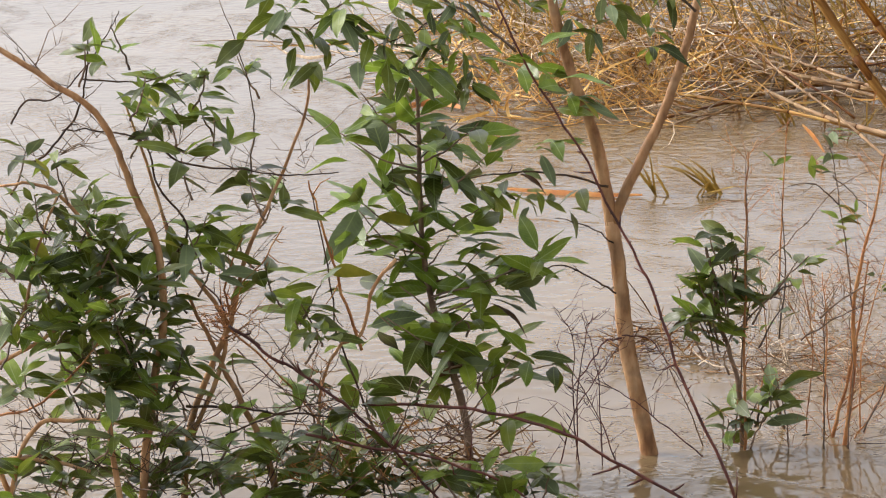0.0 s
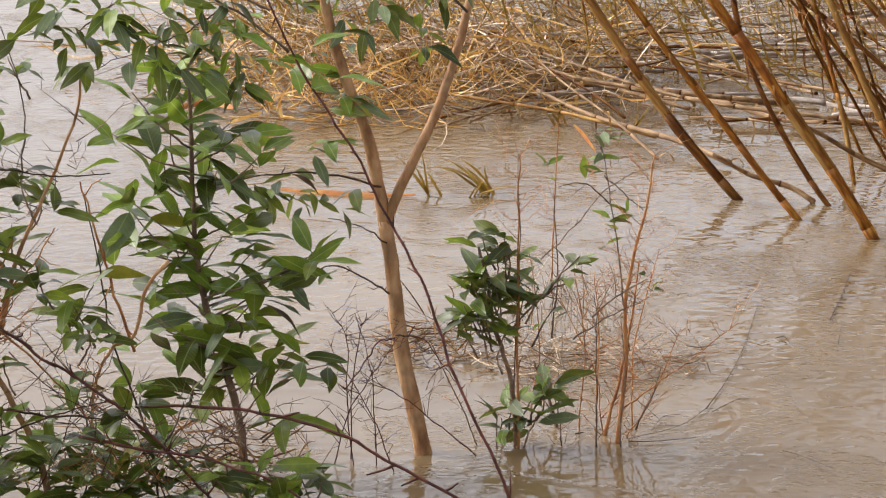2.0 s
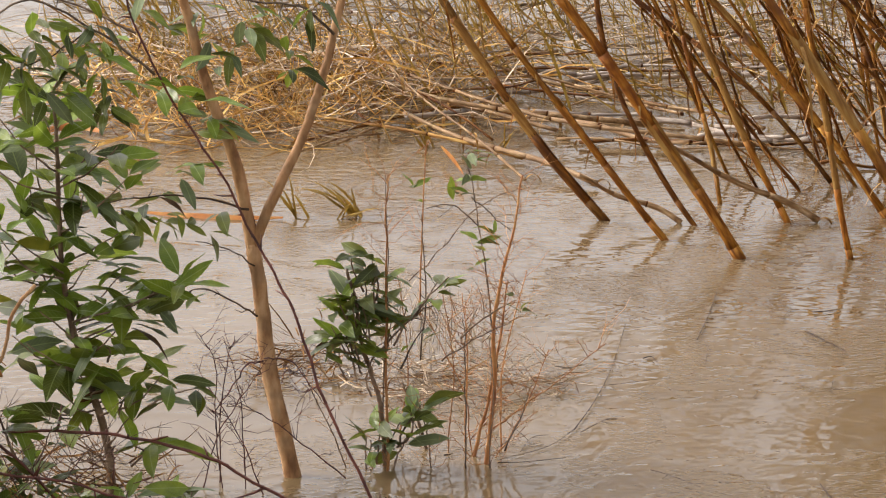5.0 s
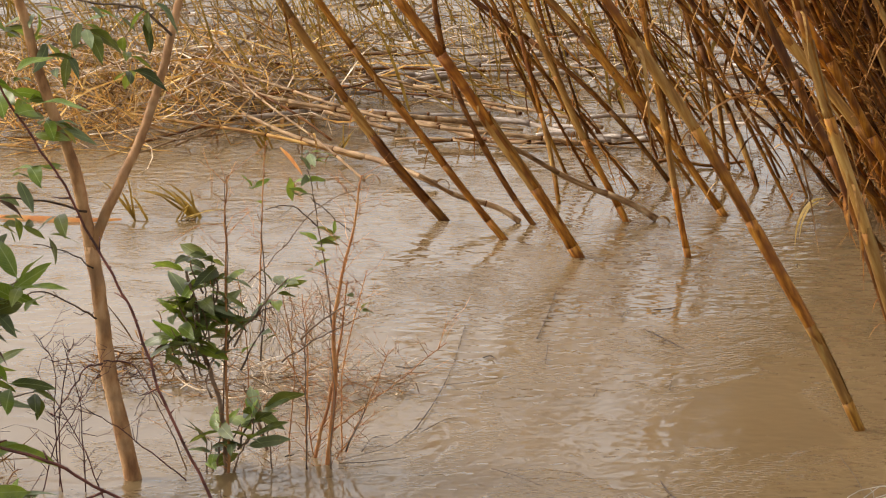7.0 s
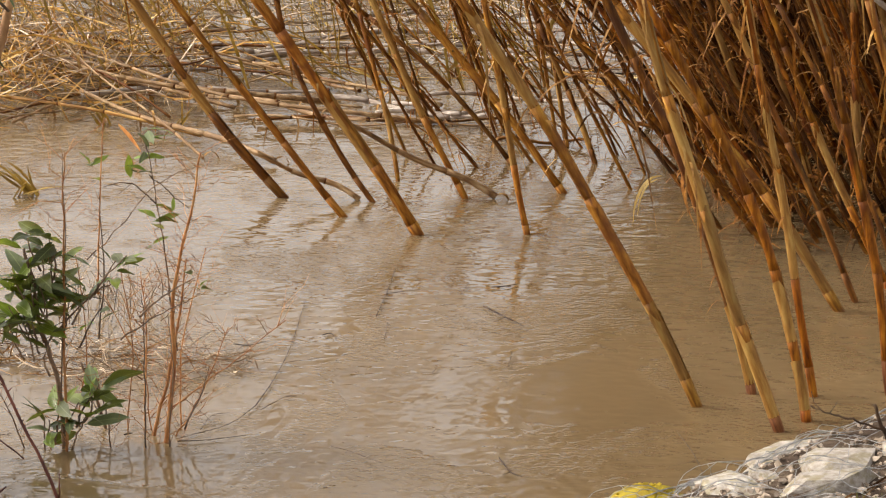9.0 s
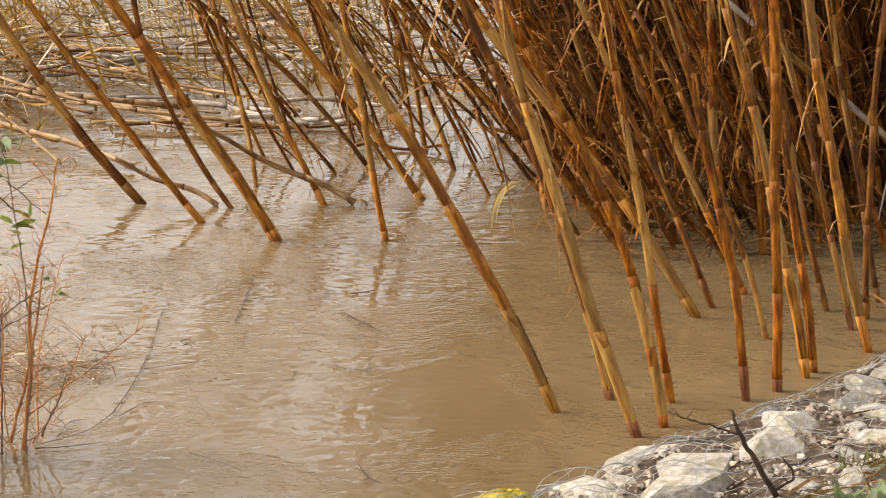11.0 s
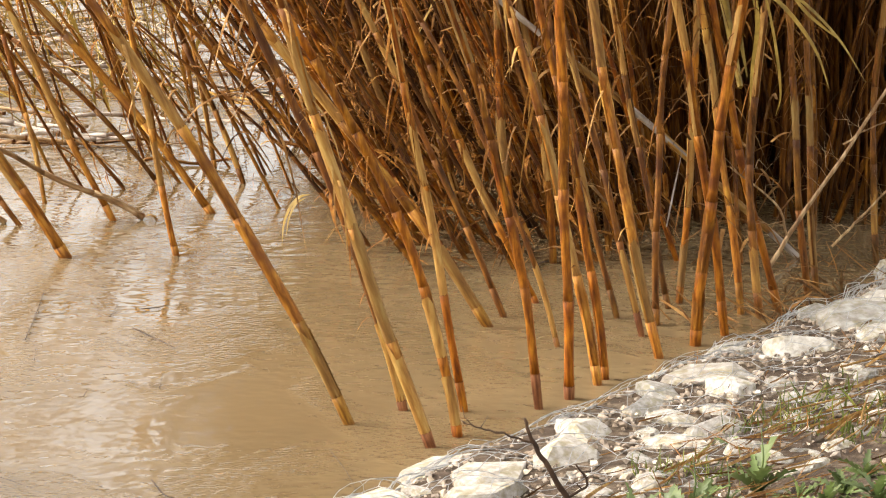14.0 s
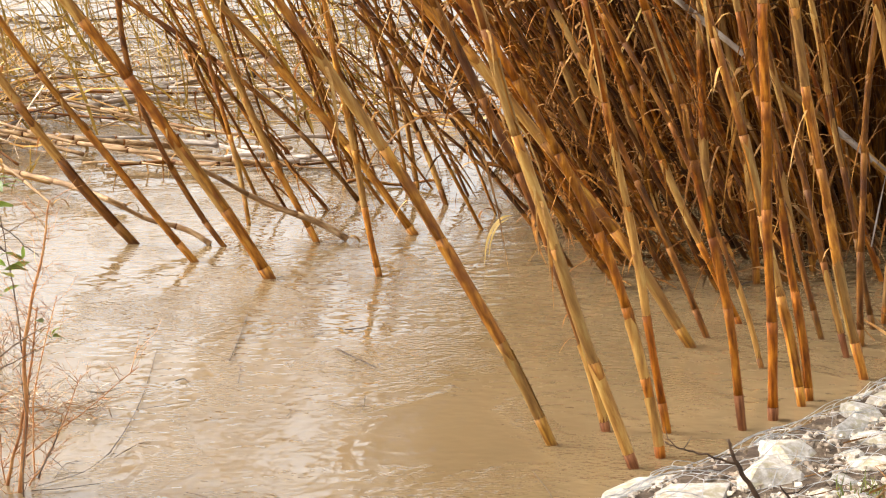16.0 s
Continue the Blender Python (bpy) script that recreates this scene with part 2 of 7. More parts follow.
def tube(bm, points, radii, sides=7, cap=True):
    """A tapering round tube through points, with its frame carried along."""
    points = [Vector(p) for p in points]
    up = Vector((0.31, 0.17, 0.93))
    rings = []
    for i, p in enumerate(points):
        d = (points[min(i + 1, len(points) - 1)] - points[max(i - 1, 0)]).normalized()
        side = d.cross(up)
        if side.length < 1e-4:
            side = d.cross(Vector((1, 0, 0)))
        side.normalize()
        up = side.cross(d)
        rings.append([bm.verts.new(p + radii[i] * (math.cos(a) * side + math.sin(a) * up)) for a in [2 * math.pi * k / sides for k in range(sides)]])
    for r, s in zip(rings, rings[1:]):
        for k in range(sides):
            bm.faces.new((r[k], r[(k + 1) % sides], s[(k + 1) % sides], s[k]))
    if cap:
        bm.faces.new(rings[-1])
        bm.faces.new(rings[0][::-1])


def blade(bm, points, widths, side, fold=0.25):
    """A long leaf along points, folded at its midrib."""
    rows = []
    points = [Vector(p) for p in points]
    for i, (p, w) in enumerate(zip(points, widths)):
        d = (points[min(i + 1, len(points) - 1)] - points[max(i - 1, 0)]).normalized()
        s = (side - d * side.dot(d)).normalized()
        n = s.cross(d)
        rows.append([bm.verts.new(p + s * w + n * w * fold), bm.verts.new(p), bm.verts.new(p - s * w + n * w * fold)])
    for a, b in zip(rows, rows[1:]):
        bm.faces.new((a[0], a[1], b[1], b[0]))
        bm.faces.new((a[1], a[2], b[2], b[1]))


def leaf_mesh(name, length, width, curl, material, wave=0.0):
    """One lance-shaped leaf along +y: a short stalk, a blade folded at its midrib with a wavy margin, and a drooping tip."""
    bm = bmesh.new()
    shape = ((0.0, 0.05), (0.07, 0.06), (0.14, 0.40), (0.24, 0.74), (0.36, 0.95), (0.48, 1.0), (0.60, 0.96), (0.72, 0.78), (0.84, 0.50), (0.93, 0.25), (1.0, 0.02))
    rows = []
    for i, (s, w) in enumerate(shape):
        x, y, z = wave * math.sin(5 * s) * length * 0.07, length * s * (1 - 0.12 * curl * s), -curl * length * 0.5 * s * s
        half = width * 0.5 * w
        flap = 0.16 * half * math.sin(9 * s + 4 * wave), 0.16 * half * math.sin(10 * s + 2 + 3 * curl)
        rows.append([bm.verts.new((x + k * half, y, z + 0.14 * half * abs(k) ** 1.4 + (flap[0] if k < -0.8 else flap[1] if k > 0.8 else 0))) for k in (-1, -0.5, 0, 0.5, 1)])
    for a, b in zip(rows, rows[1:]):
        for k in range(4):
            bm.faces.new((a[k], a[k + 1], b[k + 1], b[k]))
    return mesh_of(name, bm, material)


def smooth_path(points, steps):
    """Points eased between control points (Catmull-Rom)."""
    p = [Vector(q) for q in points]
    p = [2 * p[0] - p[1]] + p + [2 * p[-1] - p[-2]]
    out = []
    for i in range(1, len(p) - 2):
        for k in range(steps):
            t = k / steps
            a, b, c, d = p[i - 1], p[i], p[i + 1], p[i + 2]
            out.append(0.5 * (2 * b + (c - a) * t + (2 * a - 5 * b + 4 * c - d) * t * t + (3 * b - a - 3 * c + d) * t ** 3))
    return out + [p[-2]]


def facing(at, direction, roll=0.0, scale=1.0):
    """The pose at a place whose +y runs along direction, rolled about it."""
    y = Vector(direction).normalized()
    x = y.cross(Vector((0, 0, 1)))
    if x.length < 1e-3:
        x = Vector((1, 0, 0))
    x.normalize()
    z = x.cross(y)
    m = Matrix((x, y, z)).transposed().to_4x4()
    return Matrix.Translation(at) @ m @ Matrix.Rotation(roll, 4, "Y") @ Matrix.Scale(scale, 4)

# thin brown canes, their tone lowered to stand for shade deep in the bed
M_DIMCANE = surface("shade_brown_thin_cane", (0.03, 0.0095, 0.0009), (0.084, 0.029, 0.0026), (0.19, 0.073, 0.0065), 7.0, (9, 9, 1), 0.65, 0.3, 0.003, 0.5, island=True, spec=0.1)
# black-brown cane; the near-black tone also carries the bed's shade
M_DARKCANE = surface("black_brown_shade_cane", (0.017, 0.0061, 0.0014), (0.05, 0.0185, 0.0042), (0.105, 0.044, 0.011), 7.0, (9, 9, 1), 0.8, 0.4, 0.004, 0.3, spec=0.1)

# ---- water and bank ----
SHORE, SLOPE = (0.9, 7.04), 1.12          # the gabion's edge: y = 7.04 + 1.12 (x - 0.9)
ALONG = Vector((1.0, SLOPE, 0)).normalized()
INLAND = Vector((ALONG.y, -ALONG.x, 0))


def bank_height(v):
    """Height of the bank v metres inland of the gabion's edge."""
    return -0.5 + 0.585 * min(1, max(0, (v + 0.35) / 0.4)) + 0.10 * max(0, v) if v < 4.5 else 0.535 + 0.004 * min(v - 4.5, 200)


def on_bank(u, v, lift=0.0):
    p = Vector((*SHORE, 0)) + ALONG * u + INLAND * v
    return Vector((p.x, p.y, bank_height(v) + 0.02 * noise.noise((3 * p.x, 3 * p.y, 0)) + lift))


bm = bmesh.new()
bmesh.ops.create_grid(bm, x_segments=8, y_segments=8, size=600)
water = new("water", mesh_of("water", bm, M_WATER))
tagged(water, "murky brown flood water with small wind ripples", "water", kind="structure")

bm = bmesh.new()
us = [-600, -60, -20, -10] + [-5 + 0.12 * i for i in range(110)] + [12, 25, 70, 600]
vs = [-1.5, -0.5, -0.35, -0.2, -0.05, 0.05] + [0.05 + 0.12 * i for i in range(1, 34)] + [4.5, 6, 9, 16, 40, 120, 600]
grid = [[bm.verts.new(on_bank(u, v)) for v in vs] for u in us]
for a, b in zip(grid, grid[1:]):
    for i in range(len(vs) - 1):
        bm.faces.new((a[i], a[i + 1], b[i + 1], b[i]))
ground = new("ground", mesh_of("ground", bm, M_SOIL))
tagged(ground, "stony soil bank strewn with straw and gravel", "bank", kind="structure")


# ---- reed canes ----
def cane_line(lean, curve, deep, height, steps):
    """Points of a leaning cane from under the water up; it runs on straight above 1.3 m."""
    def at(h):
        k = min(max(h, 0), 1.3)
        return Vector((lean * h + curve * (k * k + 2 * k * max(0, h - 1.3)), deep * h, h))
    return [at(-0.15 + (height + 0.15) * i / steps) for i in range(steps + 1)]


def bit_of(line, a, b, n):
    """n + 1 points of a polyline between the fractions a and b."""
    out = []
    for i in range(n + 1):
        s = min(max((a + (b - a) * i / n), 0), 1) * (len(line) - 1)
        k = min(int(s), len(line) - 2)
        out.append(line[k].lerp(line[k + 1], s - k))
    return out


def hanging_blade(rng, at, out, length, width):
    """A dry blade that leaves its cane and bends down."""
    bm = bmesh.new()
    out = Vector(out).normalized()
    rise, n = rng.uniform(-0.3, 0.9), 7
    drop = rng.uniform(0.5, 1.3)
    pts = [at + length * (out * (s * (1 - 0.35 * s)) * 0.7 + Vector((0, 0, rise * s * 0.6 - drop * s * s))) for s in [i / n for i in range(n + 1)]]
    side = out.cross(Vector((rng.uniform(-0.3, 0.3), rng.uniform(-0.3, 0.3), 1))).normalized()
    blade(bm, pts, [width * w for w in (0.5, 0.9, 1.0, 0.95, 0.8, 0.6, 0.35, 0.03)], side, rng.uniform(0.1, 0.5))
    return bm


def sheath(bm, rng, line, a, b, r):
    """A dry sheath wrapped most of the way round the cane, torn at its top."""
    pts, n, sides = bit_of(line, a, b, 4), 4, 9
    turn, gap = rng.uniform(0, 6.28), rng.uniform(0.3, 1.6)
    rows = []
    for i, p in enumerate(pts):
        d = (pts[min(i + 1, n)] - pts[max(i - 1, 0)]).normalized()
        s = d.cross(Vector((0.2, 0.9, 0.1))).normalized()
        t = s.cross(d)
        flare = r * (1.07 + 0.05 * i / n + (0.10 if i == n else 0))
        row = []
        for k in range(sides):
            w = turn + gap / 2 + (2 * math.pi - gap) * k / (sides - 1)
            row.append(bm.verts.new(p + flare * (math.cos(w) * s + math.sin(w) * t) + (d * rng.uniform(-0.03, 0.03) if i == n else Vector())))
        rows.append(row)
    for x, y in zip(rows, rows[1:]):
        for k in range(sides - 1):
            bm.faces.new((x[k], x[k + 1], y[k + 1], y[k]))


CANE_LABEL = {"M_CANE": "golden brown reed cane leaning out of muddy water", "M_RUST": "rust-brown reed cane standing at the edge of the thicket", "M_BROWN": "dull brown reed cane leaning out of muddy water",
              "M_GREY": "bleached grey reed cane fallen against others", "M_DARKCANE": "black-brown reed cane standing in muddy water"}
rng_cane = random.Random(11)


def turned(bm, m):
    bm.transform(m)
    return bm


def cane(x, y, lean, curve, deep, height, r, material):
    """A reed cane rooted at x, y: single internodes low down, the rest of the stem, nodes, sheaths and dry blades."""
    rng = rng_cane
    key = {M_CANE.name: "M_CANE", M_BROWN.name: "M_BROWN", M_RUST.name: "M_RUST", M_GREY.name: "M_GREY"}.get(material.name, "M_DARKCANE")
    ob = thing("reed_cane", (x, y, 0), CANE_LABEL[key], "reed", "standing reed canes")
    line = cane_line(lean, curve, deep, height, 40)
    line = [p + Vector((0.0028 * math.sin(0.9 * i + x * 9), 0.0028 * math.sin(0.7 * i + y * 7), 0)) for i, p in enumerate(line)]
    full = height + 0.15
    at, first = 0.0, True
    shreds = bmesh.new()
    spin = Matrix.Rotation(math.atan(lean), 4, "Y")
    back = spin.inverted()
    ob.matrix_basis = Matrix.Translation((x, y, 0)) @ spin
    r = r * 0.77
    step = rng.uniform(0.19, 0.27)
    while at * full < 1.75:
        end = min(1.0, at + (rng.uniform(0.165, 0.26) if first else step * rng.uniform(0.85, 1.2)) / full)
        bm = bmesh.new()
        pts = bit_of(line, at, end, 7)
        rr = r * (1 - 0.35 * at)
        lower = rng.uniform(0.93, 1.0)
        tube(bm, pts, [rr * q for q in (1.06, 1.0 * lower, 0.98 * lower, 0.97 * lower, 0.98 * lower, 1.0 * lower, 1.02, 1.08)], 9, cap=True)
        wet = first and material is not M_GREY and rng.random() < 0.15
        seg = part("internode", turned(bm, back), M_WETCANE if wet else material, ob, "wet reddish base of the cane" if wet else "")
        bm = bmesh.new()
        a = end - 0.004 / full
        tube(bm, bit_of(line, a, min(1, end + 0.002 / full), 2), [rr * 1.02, rr * 1.07, rr * 1.02], 9)
        part("node_ring", turned(bm, back), M_NODE, seg)
        if not first and rng.random() < 0.62 and material is not M_DARKCANE:
            bm = bmesh.new()
            sheath(bm, rng, line, at, at + (end - at) * rng.uniform(0.55, 1.15), rr)
            part("leaf_sheath", turned(bm, back), M_SHEATH if rng.random() < 0.6 else material, seg, "split dry papery sheath")
        if at * full > 0.3:
            for _ in range(rng.choice((1, 1, 2, 3)) + (3 if at * full > 0.7 else 0)):
                w, q = rng.uniform(0, 6.28), pts[rng.randrange(1, 8)]
                out, ln = Vector((math.cos(w), math.sin(w), 0)), rng.uniform(0.04, 0.15) * (1.5 if at * full > 0.75 else 1)
                rise = rng.uniform(-0.9, 0.9)
                bend = [q + out * rr + ln * (out * 0.5 * s + Vector((0, 0, rise * s - 0.7 * s * s))) for s in (0, 0.33, 0.66, 1)]
                blade(shreds, bend, [rng.uniform(0.0015, 0.005) * k for k in (1, 1, 0.8, 0.1)], Vector((-out.y, out.x, 0.2)))
        if at * full > 0.6 and rng.random() < 0.3:
            w = rng.uniform(0, 6.28)
            bm = hanging_blade(rng, pts[-1], (math.cos(w), math.sin(w), 0), rng.uniform(0.1, 0.28), rng.uniform(0.002, 0.0055))
            part("dry_blade", turned(bm, back), M_SHEATH if material is M_CANE else M_DULLSHEATH, seg, "shrivelled hanging blade")
        at, first = end, False
    bm = bmesh.new()
    pts = bit_of(line, at, 1.0, 24)
    tube(bm, pts, [r * (1 - 0.35 * at) * (1.15 if i % 3 == 0 else 0.97) * (1 - 0.5 * i / 24) for i in range(25)], 7)
    part("upper_stem", turned(bm, back), material, ob)
    tagged(part("sheath_fibre", turned(shreds, back), M_SHEATH if material is M_CANE else M_DULLSHEATH, ob, "torn strips of dry sheath"), kind="stuff")
    for _ in range(4):
        w, s = rng.uniform(0, 6.28), rng.uniform(at, 1.0)
        bm = hanging_blade(rng, bit_of(line, s, s, 1)[0], (math.cos(w), math.sin(w), 0), rng.uniform(0.25, 0.5), rng.uniform(0.006, 0.013))
        part("dry_blade", turned(bm, back), M_SHEATH if material is M_CANE else M_DULLSHEATH, ob, "shrivelled hanging blade")
    return ob


def fallen(x0, y0, z0, x1, y1, z1, bow, r, material):
    """A cane that lies over the water from one end to the other, bowed sideways, in jointed lengths."""
    rng = rng_cane
    a, b, r = Vector((x0, y0, z0)), Vector((x1, y1, z1)), r * (1.0 if material is M_GREY else 0.85)
    label = "bleached grey cane lying on the flood water" if material is M_GREY else "straw-brown cane fallen across the flood water"
    ob = thing("fallen_cane", a, label, "reed", "fallen reed canes")
    n = max(3, round((b - a).length / 0.24))
    span = b - a
    spin = Vector((0, 0, 1)).rotation_difference(span).to_matrix().to_4x4()
    back = spin.inverted()
    ob.matrix_basis = Matrix.Translation(a) @ spin
    def at(s):
        return span * s + Vector((0, bow * 4 * s * (1 - s), 0.012 * math.sin(7 * s + x0)))
    for i in range(n):
        bm = bmesh.new()
        rr = r * (1 - 0.4 * i / n)
        tube(bm, [at((i + k / 5) / n) for k in range(6)], [rr * q for q in (1.08, 0.98, 0.97, 0.97, 0.98, 1.1)], 8)
        part("internode", turned(bm, back), M_DRYCANE if material is M_CANE else material, ob)
        if rng.random() < 0.7:
            bm = bmesh.new()
            tube(bm, [at((i + 1) / n - 0.006 / n), at((i + 1) / n + 0.03 / n)], [rr * 1.16, rr * 1.16], 8)
            part("node_ring", turned(bm, back), M_NODE, ob)
        if rng.random() < 0.35:
            w = rng.uniform(0, 6.28)
            bm = hanging_blade(rng, at(i / n), (math.cos(w), math.sin(w), 0.2), rng.uniform(0.1, 0.25), rng.uniform(0.004, 0.008))
            part("dry_blade", turned(bm, back), M_SHEATH, ob, "shrivelled hanging blade")
    return ob


# canes of the reed bed, each rooted under the water
cane(-0.002, 10.971, -0.888, 0.208, 0.05, 3.0, 0.0211, M_BROWN)
cane(0.208, 10.63, -0.806, 0.053, 0.0, 3.0, 0.0165, M_CANE)
cane(0.317, 10.884, -0.77, 0.412, 0.1, 3.0, 0.0129, M_BROWN)
cane(0.452, 10.336, -0.609, -0.085, -0.05, 3.0, 0.0256, M_CANE)
cane(0.642, 10.938, -0.518, 0.072, 0.05, 3.0, 0.016, M_CANE)
cane(0.42, 11.277, -0.17, -0.107, 0.2, 3.0, 0.0113, M_CANE)
cane(0.816, 10.329, -0.187, -0.003, 0.0, 3.0, 0.0152, M_CANE)
cane(1.002, 11.034, -0.689, -0.172, 0.1, 3.0, 0.0192, M_CANE)
cane(1.106, 8.106, -0.463, -0.113, 0.0, 3.0, 0.0197, M_CANE)
cane(1.172, 11.594, -0.367, -0.08, 0.2, 3.0, 0.0138, M_BROWN)
cane(1.098, 11.946, -0.185, 0.056, 0.2, 3.0, 0.012, M_CANE)
cane(0.855, 11.6, -0.67, -0.589, 0.2, 3.0, 0.0127, M_BROWN)
cane(1.283, 7.857, -0.375, 0.03, -0.02, 3.0, 0.0192, M_CANE)
cane(1.268, 8.236, -0.234, -0.141, 0.0, 3.0, 0.017, M_BROWN)
cane(1.369, 7.949, -0.121, -0.255, 0.03, 3.0, 0.018, M_RUST)
cane(1.431, 8.2, -0.166, -0.026, 0.03, 3.0, 0.0154, M_RUST)
cane(1.679, 9.192, -0.612, -0.156, 0.05, 3.0, 0.0215, M_CANE)
cane(1.643, 8.207, -0.113, -0.11, 0.0, 3.0, 0.0171, M_RUST)
cane(1.837, 8.912, -0.255, -0.172, 0.1, 3.0, 0.0109, M_BROWN)
cane(1.749, 8.306, -0.053, 0.006, 0.0, 3.0, 0.0196, M_RUST)
cane(1.859, 8.453, -0.187, -0.055, 0.05, 3.0, 0.0176, M_CANE)
cane(1.893, 8.515, -0.119, -0.065, 0.05, 3.0, 0.0161, M_RUST)
cane(2.09, 9.263, -0.261, 0.035, 0.1, 3.0, 0.0131, M_BROWN)
cane(2.112, 9.013, -0.227, -0.043, 0.05, 3.0, 0.0136, M_BROWN)
cane(2.101, 8.742, -0.249, 0.037, 0.0, 3.0, 0.0191, M_CANE)
cane(2.19, 9.153, -0.03, 0.06, 0.05, 3.0, 0.0147, M_BROWN)
cane(2.248, 8.882, 0.046, 0.053, -0.02, 3.0, 0.0228, M_RUST)
cane(2.371, 9.0, -0.146, -0.034, 0.0, 3.0, 0.018, M_RUST)
cane(2.539, 9.232, -0.17, 0.176, 0.05, 3.0, 0.0176, M_BROWN)
cane(2.617, 9.302, -0.301, 0.067, 0.05, 3.0, 0.0178, M_RUST)
cane(2.772, 9.528, -0.114, 0.034, 0.05, 3.0, 0.0155, M_BROWN)
cane(2.811, 9.566, -0.077, 0.026, 0.05, 3.0, 0.0146, M_BROWN)
cane(3.141, 9.967, -0.124, 0.144, 0.05, 3.0, 0.0153, M_BROWN)
cane(1.749, 9.315, -0.426, -0.036, 0.08, 3.0, 0.014, M_BROWN)
cane(1.882, 9.498, -0.509, 0.076, 0.08, 3.0, 0.0151, M_RUST)
cane(1.538, 10.896, -0.348, -0.082, 0.1, 3.0, 0.0121, M_BROWN)
cane(1.741, 10.576, -0.424, 0.049, 0.1, 3.0, 0.0157, M_BROWN)
cane(1.842, 10.469, -0.31, 0.022, 0.1, 3.0, 0.0136, M_RUST)
cane(2.282, 9.376, -0.189, -0.007, 0.1, 3.0, 0.0133, M_BROWN)
cane(2.336, 9.451, 0.086, -0.042, 0.08, 3.0, 0.0152, M_RUST)
cane(2.492, 9.276, -0.124, -0.023, 0.08, 3.0, 0.0159, M_CANE)
cane(1.938, 10.087, -0.176, 0.111, 0.1, 3.0, 0.0188, M_RUST)
cane(2.051, 10.076, -0.025, -0.118, 0.1, 3.0, 0.017, M_RUST)
cane(2.192, 10.153, -0.13, -0.008, 0.1, 3.0, 0.0152, M_BROWN)
cane(2.899, 10.083, -1.101, -0.091, 0.0, 3.0, 0.0154, M_GREY)

# canes that have fallen across the water
fallen(-0.103, 12.464, 0.02, 0.895, 12.468, 0.02, -0.013, 0.0089, M_BROWN)
fallen(0.827, 11.963, 0.02, 1.183, 11.932, 0.02, 0.037, 0.0086, M_BROWN)
fallen(1.376, 12.302, 0.02, 1.722, 12.218, 0.02, -0.011, 0.01, M_BROWN)
fallen(0.752, 10.936, 0.0, 0.223, 10.709, 0.3, 0.078, 0.0137, M_CANE)
fallen(0.268, 10.915, 0.0, -0.09, 10.828, 0.18, 0.055, 0.0118, M_CANE)
fallen(-0.033, 11.569, 0.02, -0.816, 12.648, 0.1, 0.005, 0.0141, M_CANE)
fallen(0.173, 12.715, 0.05, -1.245, 13.633, 0.2, -0.403, 0.0137, M_CANE)
fallen(0.586, 12.175, 0.05, -0.811, 12.977, 0.2, -0.233, 0.0111, M_CANE)
fallen(-0.343, 12.998, 0.04, -1.207, 12.391, 0.03, 0.416, 0.0094, M_BROWN)
fallen(-0.197, 12.703, 0.03, -1.394, 14.152, 0.15, -0.212, 0.0107, M_CANE)
fallen(-0.226, 14.742, 0.06, -1.609, 13.356, 0.12, -0.195, 0.01, M_CANE)
fallen(1.581, 12.26, 0.03, 2.005, 12.068, 0.03, 0.053, 0.0089, M_BROWN)
# long bleached canes that lie side by side over the far water
fallen(0.091, 14.300, 0.05, 1.540, 14.058, 0.05, 0.479, 0.0142, M_GREY)
fallen(0.476, 14.221, 0.05, 1.551, 13.809, 0.05, 0.150, 0.0142, M_GREY)
fallen(0.394, 14.036, 0.05, 1.235, 13.768, 0.05, 0.068, 0.0115, M_GREY)
fallen(0.583, 14.978, 0.05, 1.440, 14.880, 0.05, 0.132, 0.0105, M_GREY)
fallen(0.592, 15.229, 0.05, 0.967, 15.278, 0.05, 0.028, 0.0095, M_GREY)
fallen(0.945, 13.906, 0.05, 1.523, 13.011, 0.05, 0.135, 0.0121, M_GREY)
fallen(0.569, 12.804, 0.05, 1.314, 12.580, 0.05, 0.154, 0.0095, M_GREY)
fallen(0.371, 12.400, 0.05, 0.816, 12.299, 0.05, 0.073, 0.0105, M_GREY)
fallen(0.346, 12.296, 0.04, 1.009, 12.204, 0.04, 0.026, 0.0052, M_DRYCANE)
fallen(-0.497, 14.092, 0.05, 0.051, 14.146, 0.05, -0.001, 0.0126, M_GREY)
fallen(-0.468, 13.974, 0.05, 0.038, 13.978, 0.05, -0.157, 0.0105, M_GREY)
fallen(-0.225, 13.771, 0.05, 0.550, 14.116, 0.05, 0.072, 0.0126, M_GREY)
fallen(0.078, 14.283, 0.05, 0.428, 14.776, 0.05, -0.017, 0.0105, M_GREY)
fallen(0.152, 15.182, 0.05, 0.605, 15.209, 0.05, 0.040, 0.0084, M_GREY)
fallen(-0.999, 13.970, 0.05, -0.460, 14.108, 0.05, -0.044, 0.0095, M_GREY)
fallen(-0.951, 13.629, 0.04, -0.152, 12.863, 0.04, -0.043, 0.0131, M_CANE)
fallen(-0.200, 12.906, 0.04, 0.335, 12.309, 0.04, -0.038, 0.0142, M_CANE)
fallen(-0.834, 12.935, 0.05, 0.188, 12.998, 0.05, 0.059, 0.0105, M_GREY)
fallen(-0.554, 13.265, 0.05, -0.224, 13.739, 0.05, 0.026, 0.0105, M_GREY)
fallen(-1.068, 12.352, 0.04, -0.624, 12.959, 0.04, 0.111, 0.0059, M_DRYCANE)
fallen(-0.672, 12.974, 0.04, -0.335, 12.699, 0.04, 0.089, 0.0052, M_DRYCANE)
